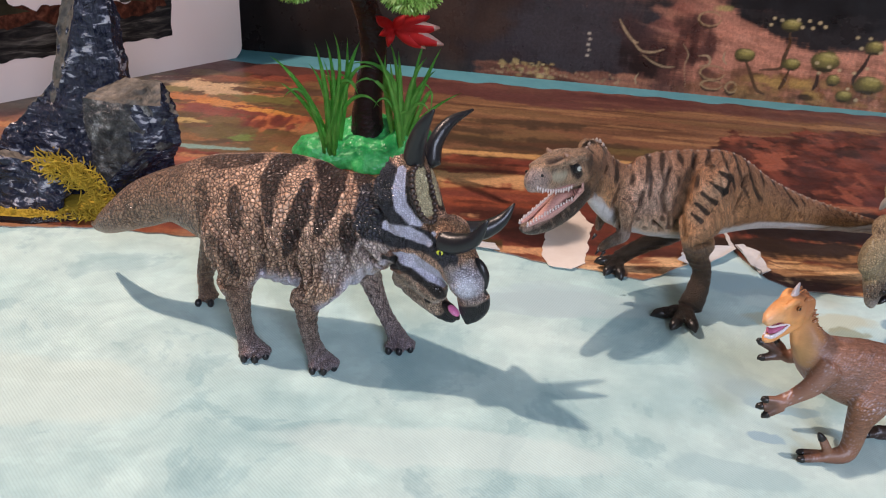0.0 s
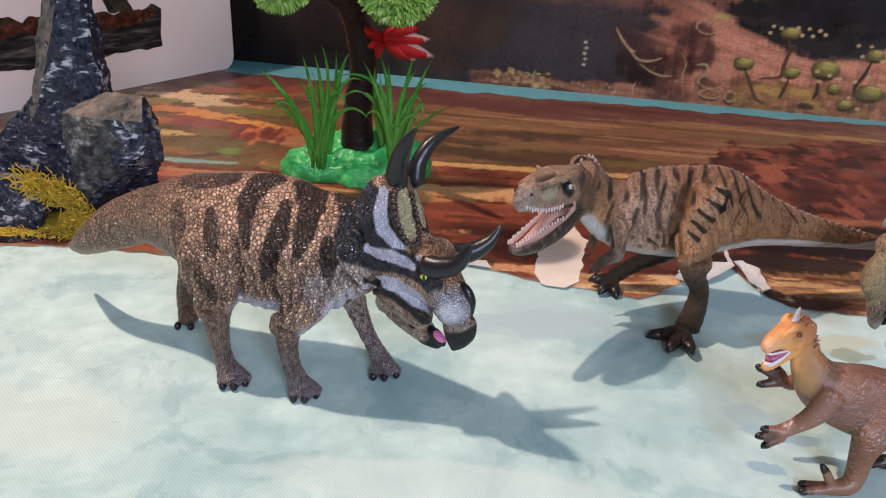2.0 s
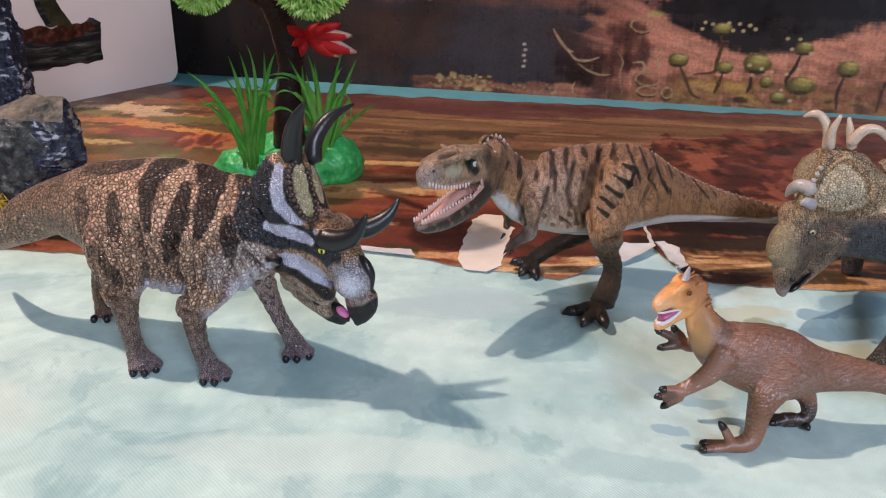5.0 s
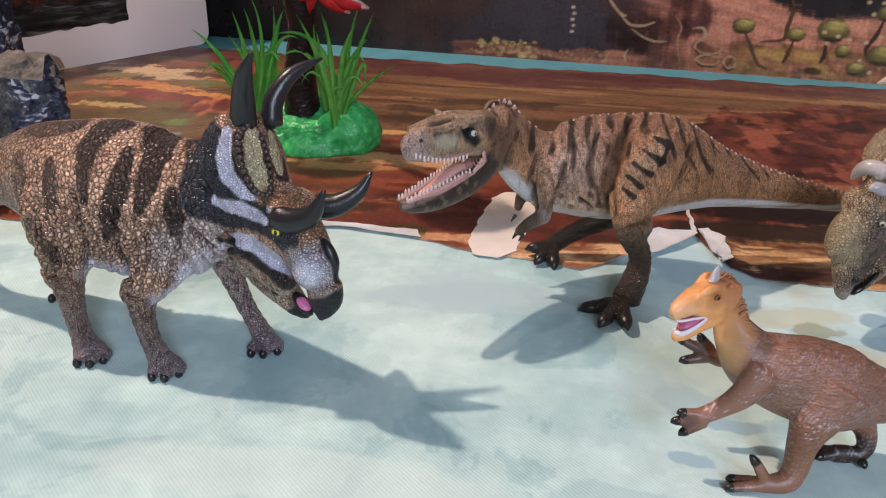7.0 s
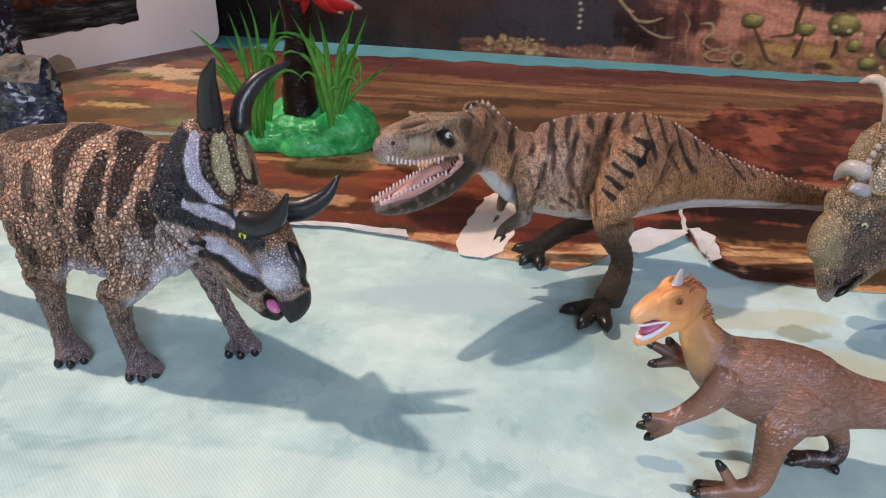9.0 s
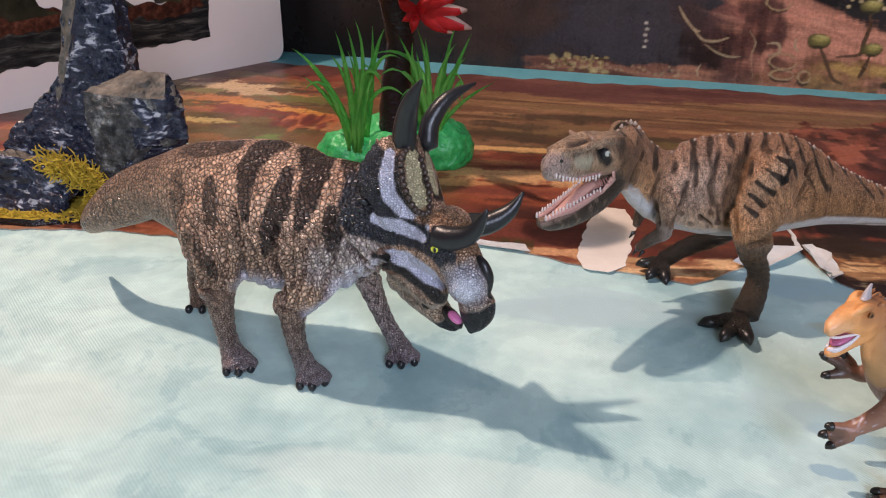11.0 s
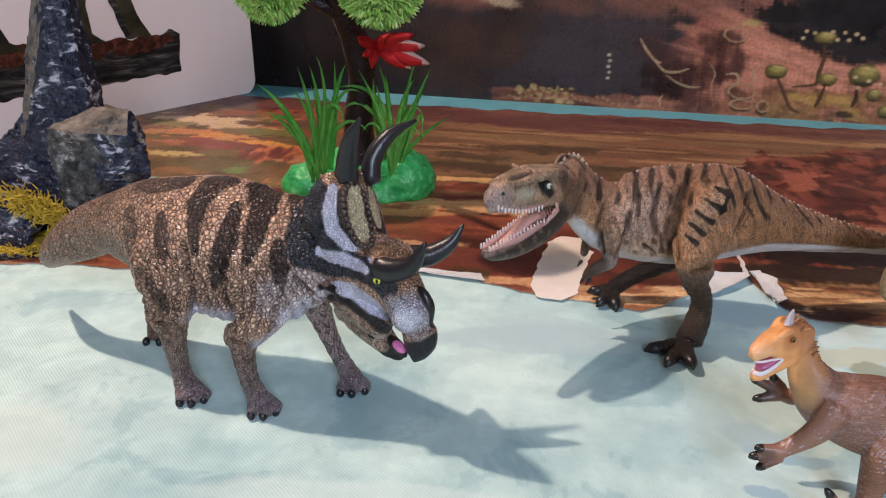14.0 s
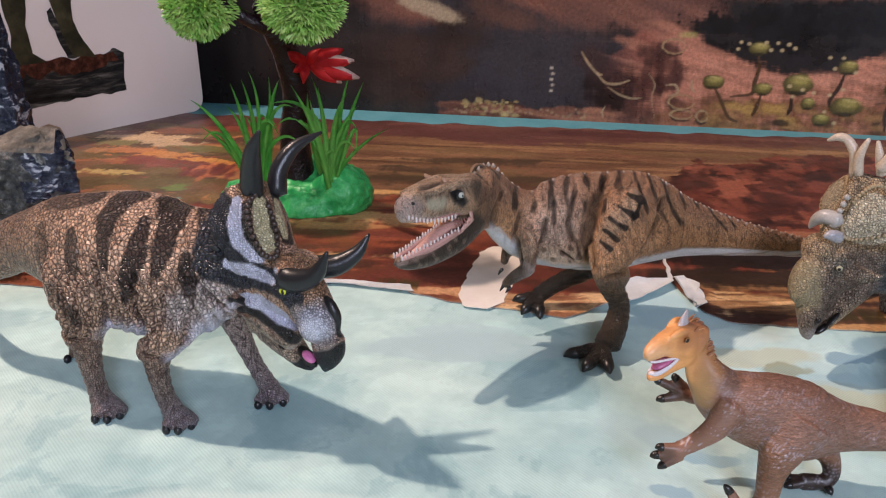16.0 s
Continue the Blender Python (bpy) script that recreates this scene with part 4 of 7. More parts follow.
# ---- the white carton ----
def carton():
    root = tagged(new("carton"), "white product carton with rounded corner and a printed figure base", "carton")
    root.matrix_world = pose(-0.300, 1.030, 0, 0, 0, -122.3)
    bm = bmesh.new()
    # local x runs along the face, y out of it
    pts = [(0.16 - 0.16 * math.cos(a), 0.16 - 0.16 * math.sin(a)) for a in np.linspace(0.0, math.pi / 2, 8)] + [(3.9, 0.0), (3.9, 3.2), (0.0, 3.2)]
    front = [bm.verts.new(dm(x, 0, z)) for x, z in pts]
    back = [bm.verts.new(dm(x, -0.9, z)) for x, z in pts]
    bm.faces.new(front)
    bm.faces.new(back[::-1])
    for k in range(len(pts)):
        j = (k + 1) % len(pts)
        bm.faces.new((front[j], front[k], back[k], back[j]))
    bmesh.ops.recalc_face_normals(bm, faces=bm.faces)
    bmesh.ops.bevel(bm, geom=[e for e in bm.edges], offset=0.0012, segments=2, affect="EDGES", clamp_overlap=True)
    part("box_body", bm, WHITEBOX, root)

    def art(name, outline, mat, y, rag=0.0, label=""):
        bm = bmesh.new()
        pts = []
        for (xa, za), (xb, zb) in zip(outline, outline[1:] + outline[:1]):
            n = max(1, int(math.hypot(xb - xa, zb - za) / 0.04))
            for k in range(n):
                x, z = xa + (xb - xa) * k / n, za + (zb - za) * k / n
                pts.append((x + rag * noise.noise((x * 8, z * 8, 2)), z + rag * noise.noise((x * 8, z * 8, 7))))
        bm.faces.new([bm.verts.new(dm(x, y, z)) for x, z in pts])
        bmesh.ops.solidify(bm, geom=bm.faces, thickness=0.0001)
        part(name, bm, mat, root, label)

    art("printed_base", [(1.02, .40), (1.0, .6), (.97, .82), (1.1, .86), (1.25, .8), (1.6, .76), (2.2, .74), (3.0, .76), (3.6, .76), (3.6, .36), (3.0, .40), (2.2, .38), (1.6, .40)], BASEART, 0.006, 0.03, "printed dark stone base")
    art("printed_soil", [(1.05, .76), (1.12, .82), (1.5, .84), (2.2, .86), (3.0, .9), (3.6, .9), (3.6, .74), (3.0, .7), (2.3, .7), (1.7, .66), (1.3, .68)], REDART, 0.010, 0.07, "printed red-brown soil")
    art("printed_log", [(1.62, .84), (1.7, 1.1), (1.78, 1.3), (1.72, 1.34), (1.6, 1.05), (1.5, .84)], BASEART, 0.012, 0.04)
    art("printed_leg", [(1.3, .8), (1.42, .98), (1.5, 1.2), (1.48, 1.5), (1.42, 1.9), (1.75, 1.9), (1.72, 1.45), (1.66, 1.15), (1.6, .95), (1.55, .84)], LEGART, 0.014, 0.01)
    art("printed_leg", [(1.85, .82), (1.98, .92), (2.0, 1.2), (1.95, 1.45), (1.8, 1.75), (2.15, 1.8), (2.2, 1.4), (2.16, 1.1), (2.2, .9), (2.2, .82)], LEGART, 0.014, 0.01)
    art("printed_leg", [(2.6, .84), (2.8, .9), (2.92, 1.2), (3.0, 1.6), (3.5, 1.7), (3.3, 1.2), (3.2, .9), (3.1, .82)], LEGART, 0.014, 0.01)
    art("printed_body", [(1.4, 1.8), (2.2, 1.66), (3.0, 1.55), (3.6, 1.6), (3.6, 2.2), (1.4, 2.2)], LEGART, 0.016, 0.02)
    art("stain", [(1.8, .02), (1.84, .14), (1.95, .19), (2.1, .17), (2.2, .14), (2.22, .02)], STAIN, 0.006, 0.02, "tan paper stain")
    return root


carton()


# ---- figures ----
def horned_figure():
    bm = bmesh.new()
    tube(bm, [(-2.12, 4.45, .30, .012, .012), (-2.02, 4.33, .35, .03, .036), (-1.88, 4.18, .445, .058, .07), (-1.75, 4.11, .53, .08, .10), (-1.62, 4.08, .605, .098, .128), (-1.47, 4.04, .675, .118, .14), (-1.33, 4.0, .70, .155, .18),
              (-1.15, 3.94, .71, .2, .25), (-.95, 3.89, .685, .25, .31), (-.75, 3.83, .675, .27, .335), (-.55, 3.77, .68, .25, .315), (-.38, 3.72, .73, .2, .25), (-.2, 3.66, .77, .15, .19), (-.05, 3.6, .75, .12, .15)], sides=28)
    fx = (1, -.28, 0)
    legs = [[(-1.02, 3.80, .76, .10, .17), (-1.0, 3.72, .52, .10, .14), (-1.005, 3.68, .36, .07, .078), (-.99, 3.66, .2, .046, .048), (-.965, 3.645, .09, .048, .05), (-.935, 3.63, .025, .07, .078)],
            [(-.52, 3.70, .64, .09, .14), (-.56, 3.61, .47, .085, .095), (-.63, 3.58, .34, .058, .062), (-.625, 3.575, .19, .042, .044), (-.595, 3.572, .09, .046, .048), (-.565, 3.57, .025, .066, .076)],
            [(-.42, 3.86, .56, .08, .1), (-.37, 3.87, .36, .055, .06), (-.30, 3.85, .19, .04, .04), (-.235, 3.82, .09, .043, .046), (-.205, 3.80, .025, .062, .07)],
            [(-1.12, 4.05, .62, .1, .15), (-1.28, 4.12, .34, .065, .075), (-1.35, 4.16, .17, .045, .046), (-1.35, 4.16, .07, .044, .048), (-1.34, 4.15, .025, .058, .064)]]
    for leg in legs:
        tube(bm, [(*r[:3], r[3] * (1.2 if r[2] > .4 else 1.03), r[4] * (1.24 if r[2] > .4 else 1.03)) for r in leg], fx)
    # toes and joints
    for q in ((-.955, 3.59, .035), (-.90, 3.595, .035), (-.865, 3.62, .035), (-.595, 3.53, .035), (-.54, 3.53, .035), (-.505, 3.56, .035), (-.25, 3.765, .033), (-.197, 3.765, .033), (-.15, 3.785, .033)):
        ball(bm, q, (.032, .038, .032), detail=(10, 7))
    ball(bm, (-.665, 3.58, .375), (.055, .05, .07))
    ball(bm, (-1.03, 3.655, .40), (.07, .05, .085))
    # muscle masses
    ball(bm, (-1.03, 3.74, .62), (.16, .1, .2))
    ball(bm, (-.5, 3.63, .6), (.13, .08, .17))
    # skull, jaw, beak, nose boss, brow
    tube(bm, [(-.2, 3.67, .77, .13, .16), (-.08, 3.61, .735, .125, .15), (.03, 3.545, .70, .11, .135), (.10, 3.5, .645, .09, .11), (.145, 3.472, .575, .072, .085), (.175, 3.455, .51, .05, .065), (.18, 3.45, .455, .03, .042)], sides=24)
    tube(bm, [(.175, 3.455, .54, .055, .08), (.172, 3.455, .485, .05, .085), (.16, 3.458, .425, .038, .058), (.148, 3.466, .368, .008, .012)], (1, -.58, 0))
    tube(bm, [(-.17, 3.655, .55, .085, .1), (-.08, 3.605, .47, .075, .08), (.0, 3.56, .41, .055, .058), (.05, 3.53, .378, .042, .04), (.09, 3.508, .362, .02, .02)])
    tube(bm, [(-.17, 3.60, .60, .07, .07), (-.07, 3.55, .54, .066, .07), (.02, 3.51, .485, .055, .055)])
    ball(bm, (.142, 3.455, .60), (.092, .09, .092))
    ball(bm, (.05, 3.53, .80), (.09, .11, .07), (0, 20, -30))
    ball(bm, (.19, 3.452, .63), (.045, .035, .07), (0, -20, -30))
    tube(bm, [(-.1, 3.55, .66, .05, .05), (-.17, 3.53, .62, .03, .03), (-.22, 3.53, .595, .008, .008)])
    shield(bm, (.03, 3.54, .82), (-.10, 3.61, 1.13), (.5, .86, -.1), (-.86, .5, .1), [.15, .17, .19, .18, .13], .14, .08, .045)
    # raised rims of the two frill windows
    rims = [[(-.11, 3.585, 1.10, .03), (-.135, 3.52, 1.06, .02), (-.12, 3.49, .97, .02), (-.075, 3.47, .88, .018), (-.03, 3.50, .86, .015), (-.04, 3.55, .95, .018), (-.07, 3.58, 1.04, .02)],
            [(-.065, 3.65, 1.07, .02), (-.035, 3.61, 1.0, .018), (-.005, 3.57, .91, .015), (.015, 3.6, .89, .015), (.005, 3.66, .97, .018), (-.035, 3.69, 1.05, .02)]]
    for rim in rims[:1]:
        tube(bm, [(*p[:3], p[3] * .7, p[3] * .7) for p in rim], sides=8, steps=3)
    co, no, faces = fused(bm, 0.0007, 3)
    x, y, z = co.T
    # folds over the flank and shoulder
    flank = soft(z, .32, .46) * (1 - soft(z, .66, .84)) * (1 - soft(np.abs(x + .68), .4, .58))
    wave = np.sin((x + .35 * np.sin(z * 9) / 9 * 2 + .012 * wobble(co, 19)) * 110 + 2.2 * wobble(co, 8, 4))
    rings = np.sin(z * 150 + 7 * np.sin(x * 21 + y * 17) + 3 * wobble(co, 12)) * (1 - soft(z, .30, .44))
    co = co + no * (.0085 * wave * flank + .0018 * rings)[:, None]
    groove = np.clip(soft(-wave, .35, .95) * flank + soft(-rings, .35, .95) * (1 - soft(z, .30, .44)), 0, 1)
    co, recess_dark = crease(co, no, [[(-.86, .78, .012), (-.83, .62, .016), (-.87, .46, .014)], [(-.66, .74, .01), (-.685, .58, .016), (-.65, .42, .014)], [(-.41, .66, .01), (-.45, .54, .014), (-.47, .44, .012)], [(-.36, .68, .01), (-.29, .6, .012)], [(-.33, .62, .01), (-.27, .56, .01)], [(-1.13, .62, .012), (-1.12, .5, .014), (-1.08, .4, .012)],
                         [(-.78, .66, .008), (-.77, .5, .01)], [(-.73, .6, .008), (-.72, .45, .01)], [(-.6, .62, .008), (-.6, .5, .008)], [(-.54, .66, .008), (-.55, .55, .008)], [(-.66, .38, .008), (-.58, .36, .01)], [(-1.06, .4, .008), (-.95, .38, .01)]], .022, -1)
    ex = Extras()
    black = (0.010, 0.010, 0.013)
    ex.horn(black, [(-.135, 3.60, 1.09, .05, .05), (-.115, 3.565, 1.2, .043, .043), (-.082, 3.51, 1.295, .030, .030), (-.037, 3.473, 1.375, .007, .007)])
    ex.horn(black, [(-.055, 3.675, 1.07, .042, .042), (-.045, 3.70, 1.16, .038, .038), (.015, 3.75, 1.245, .028, .028), (.115, 3.81, 1.293, .006, .006)])
    ex.horn(black, [(.02, 3.46, .785, .052, .052), (.085, 3.425, .79, .048, .048), (.165, 3.39, .835, .034, .034), (.218, 3.37, .935, .007, .007)])
    ex.horn(black, [(.11, 3.59, .78, .05, .05), (.2, 3.6, .79, .045, .045), (.28, 3.615, .84, .03, .03), (.33, 3.63, .915, .006, .006)])
    for at in ((-.96, 3.562, .02), (-.905, 3.565, .02), (-.86, 3.60, .022), (-.60, 3.505, .02), (-.545, 3.505, .02), (-.5, 3.545, .022), (-.255, 3.738, .02), (-.2, 3.738, .02), (-.145, 3.768, .022), (-1.38, 4.09, .02), (-1.31, 4.095, .02)):
        ex.ball(black, at, (.019, .024, .024), detail=(10, 7))
    ex.ball((.62, .17, .36), (.085, 3.468, .43), (.036, .024, .015), (0, 30, -30), (12, 8))
    ex.ball((.008, .006, .007), (.07, 3.505, .41), (.06, .03, .026), (0, 35, -30), (12, 8))
    ex.ball((.02, .02, .02), (.012, 3.44, .742), (.028, .02, .024), (0, 0, -30), (12, 8))
    ex.ball((.62, .66, .05), (.014, 3.431, .742), (.019, .016, .016), (0, 0, -30), (12, 8))
    ex.ball((.005, .005, .005), (.015, 3.417, .742), (.007, .005, .011), (0, 0, -30), (8, 6))
    ex.horn((.010, .010, .012), [(.175, 3.46, .705, .012, .012), (.20, 3.445, .68, .02, .02), (.218, 3.437, .63, .023, .023), (.222, 3.437, .575, .012, .012)], 12, 4)
    for rim in rims[:1]:
        line = spline([p[:3] for p in rim], 4)
        for q in line:
            d = Vector((.86, -.5, 0)) * .010
            ex.ball((.055, .036, .03), (q[0] + d.x, q[1] + d.y, q[2] + .006), (.0135, .0135, .0125), detail=(7, 5))
    for i in range(9):
        t = i / 8
        q = (-.225 - .10 * t, 3.555 - .01 * math.sin(3 * t), 1.06 - .30 * t)
        ex.horn((.016, .016, .02), [(q[0] + .01, q[1], q[2], .02, .02), (q[0] - .022, q[1] - .008, q[2] + .012, .005, .005)], 7, 1)
    # ink is lightened to stand in for glints on the black scales
    dark, lilac, ink = (.036, .022, .022), (.70, .70, .86, .45), (.05, .052, .07, 1.0)
    col = np.tile((0.70, 0.45, 0.32, 1.0), (len(co), 1))
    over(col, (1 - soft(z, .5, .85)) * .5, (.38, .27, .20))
    # front half lightened in the paint, as it catches more light
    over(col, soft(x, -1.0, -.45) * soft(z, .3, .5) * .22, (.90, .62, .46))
    over(col, soft(wobble(co, 7), 0.0, 0.8) * 0.35, (0.46, 0.27, 0.18))
    over(col, stroke(co, [(-.3, 3.6, .46, .07), (-.4, 3.62, .42, .06)], .5) * .9, (.66, .65, .78, .3))
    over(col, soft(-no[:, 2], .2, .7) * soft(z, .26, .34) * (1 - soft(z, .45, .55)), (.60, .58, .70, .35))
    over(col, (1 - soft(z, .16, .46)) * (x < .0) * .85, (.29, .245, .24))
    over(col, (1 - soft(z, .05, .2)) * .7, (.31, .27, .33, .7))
    # shaded underside of the tail, painted darker
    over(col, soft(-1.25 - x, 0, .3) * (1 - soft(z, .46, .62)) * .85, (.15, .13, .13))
    over(col, stroke(co, [(-.25, 3.54, .66, .07), (-.34, 3.53, .66, .09), (-.46, 3.54, .58, .09)], .4) * .85, (.68, .59, .57, .8))
    over(col, stroke(co, [(-.24, 3.56, .58, .05), (-.33, 3.56, .52, .06), (-.42, 3.58, .46, .05)], .5) * .9, (.74, .70, .80, .4))
    for rows in ([(-1.34, 3.91, .85, .05)], [(-1.16, 3.88, .95, .055), (-1.03, 3.85, .985, .075), (-.93, 3.83, 1.0, .06)], [(-1.18, 3.78, .85, .035), (-1.17, 3.73, .76, .055), (-1.18, 3.75, .64, .035)], [(-.99, 3.69, .86, .035), (-.98, 3.65, .78, .05), (-.98, 3.63, .70, .035)],
                 [(-.75, 3.80, 1.0, .085), (-.80, 3.70, .93, .06), (-.81, 3.62, .86, .038), (-.80, 3.57, .76, .02)], [(-.63, 3.66, .94, .03), (-.65, 3.57, .82, .052), (-.69, 3.54, .72, .045), (-.72, 3.55, .62, .018)],
                 [(-.54, 3.80, 1.0, .09), (-.51, 3.66, .93, .068), (-.53, 3.58, .84, .052), (-.56, 3.54, .75, .022)], [(-.38, 3.76, 1.0, .06), (-.33, 3.62, .96, .06)], [(-.42, 3.55, .81, .035), (-.42, 3.53, .74, .048), (-.42, 3.53, .67, .03)], [(-1.07, 3.66, .61, .035), (-1.02, 3.63, .54, .045), (-.98, 3.61, .48, .03)]):
        over(col, stroke(co, rows) * .94, dark)
    # shade over the hind end and tail, put into the paint
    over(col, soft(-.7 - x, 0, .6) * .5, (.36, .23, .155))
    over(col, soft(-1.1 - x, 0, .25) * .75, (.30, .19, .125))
    # shade of the folds and creases, darkened into the paint
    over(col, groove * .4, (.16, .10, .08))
    over(col, recess_dark * .6, (.10, .06, .045))
    # far foreleg lightened in the colour as if lit
    over(col, stroke(co, [(-.4, 3.83, .5, .1), (-.35, 3.84, .34, .08), (-.28, 3.82, .16, .07)], .4) * .5, (.46, .40, .42))
    # lower jaw and cheek
    over(col, stroke(co, [(-.12, 3.62, .5, .13), (.0, 3.56, .42, .12), (.09, 3.5, .36, .06)]) * .85, (.56, .45, .35))
    over(col, stroke(co, [(-.19, 3.53, .62, .05), (-.13, 3.52, .65, .04)]) * .9, (.26, .12, .07))
    # collar and face mask
    over(col, stroke(co, [(-.31, 3.60, .94, .075), (-.32, 3.53, .82, .08), (-.2, 3.5, .80, .1), (-.1, 3.48, .78, .06), (-.02, 3.46, .76, .05), (.05, 3.43, .73, .05), (.07, 3.42, .66, .035), (.075, 3.42, .6, .02)]), ink)
    over(col, stroke(co, [(-.23, 3.57, 1.06, .05), (-.25, 3.50, .98, .06), (-.23, 3.48, .88, .07)]), ink)
    over(col, stroke(co, [(-.13, 3.56, 1.13, .055), (-.10, 3.61, 1.13, .05), (-.06, 3.68, 1.1, .05)]), (.42, .26, .16))
    # frill bands, windows with beaded dark rims
    for rim in rims:
        over(col, stroke(co, [(*p[:3], .02) for p in rim] + [(*rim[0][:3], .02)]), (.05, .034, .028))
    over(col, stroke(co, [(-.14, 3.53, 1.06, .02), (-.135, 3.50, .97, .022), (-.085, 3.48, .88, .02)]), (.035, .028, .026))
    over(col, stroke(co, [(-.175, 3.535, 1.08, .02), (-.185, 3.50, .99, .03), (-.17, 3.49, .92, .03), (-.12, 3.485, .865, .025), (-.05, 3.465, .835, .017), (.0, 3.45, .81, .008)], .1, .03), lilac)
    side = np.c_[x, 0 * x, z]
    over(col, stroke(side, [(-.24, 0, .815, .022), (-.14, 0, .80, .036), (-.04, 0, .768, .017)], .12, .02) * (y < 3.6), lilac)
    over(col, stroke(co, [(-.092, 3.565, 1.06, .03), (-.08, 3.525, .97, .036), (-.052, 3.505, .885, .028)]), (.66, .58, .36, .5))
    over(col, stroke(co, [(-.045, 3.64, 1.04, .022), (-.028, 3.6, .97, .026), (-.005, 3.58, .92, .018)]), (.66, .58, .36, .5))
    over(col, stroke(co, [(-.03, 3.49, .85, .035), (.02, 3.48, .86, .04), (.07, 3.48, .86, .04), (.14, 3.5, .76, .05)]) * .85, (.46, .27, .16))
    over(col, stroke(co, [(-.24, 3.56, .65, .03), (-.19, 3.53, .67, .03)]) * .8, (.34, .16, .095))
    over(col, stroke(side, [(-.25, 0, .635, .02), (-.13, 0, .605, .028), (-.03, 0, .555, .03), (.03, 0, .50, .024)], .2, .08) * (y < 3.62), (.03, .026, .026, .6))
    over(col, stroke(side, [(-.20, 0, .668, .014), (-.11, 0, .655, .042), (-.02, 0, .605, .044), (.035, 0, .555, .02)], .12, .03) * (y < 3.58), lilac)
    over(col, stroke(co, [(.03, 3.44, .70, .03), (.06, 3.42, .68, .035), (.075, 3.41, .61, .03), (.06, 3.43, .56, .022)]), ink)
    over(col, stroke(co, [(.085, 3.41, .655, .007), (.08, 3.41, .63, .007)]), lilac)
    # nose boss, ridge, beak
    over(col, stroke(co, [(.14, 3.46, .76, .06), (.2, 3.43, .72, .03)]) * .8, (.46, .27, .16))
    over(col, stroke(co, [(.142, 3.39, .595, .12)]) * .9, (.56, .46, .42))
    over(col, stroke(co, [(.142, 3.37, .61, .092)], .3) * .9, (.62, .62, .74, .8))
    # bluish highlight painted over the boss's own lilac
    over(col, stroke(co, [(.142, 3.365, .60, .055)], .6), (.80, .82, .95, .4))
    over(col, stroke(co, [(.20, 3.44, .70, .028), (.237, 3.437, .64, .034), (.245, 3.437, .57, .03)]), (.010, .010, .012, .15))
    over(col, stroke(co, [(.25, 3.41, .50, .04), (.2, 3.42, .465, .05), (.14, 3.44, .44, .045), (.10, 3.45, .425, .025)]), (.011, .011, .013, .05))
    over(col, stroke(co, [(.175, 3.44, .405, .09), (.155, 3.46, .37, .08)]), (.011, .011, .013, .05))
    over(col, stroke(co, [(.0, 3.53, .335, .04), (.09, 3.505, .36, .07)]), (.011, .011, .013, .05))
    over(col, np.clip(stroke(co, [(-.10, 3.545, .5, .024)]) + stroke(co, [(-.04, 3.52, .45, .018)]), 0, 1), (.03, .024, .02))
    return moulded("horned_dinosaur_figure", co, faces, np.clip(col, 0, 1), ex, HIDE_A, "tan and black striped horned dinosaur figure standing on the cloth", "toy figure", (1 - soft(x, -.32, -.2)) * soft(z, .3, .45))


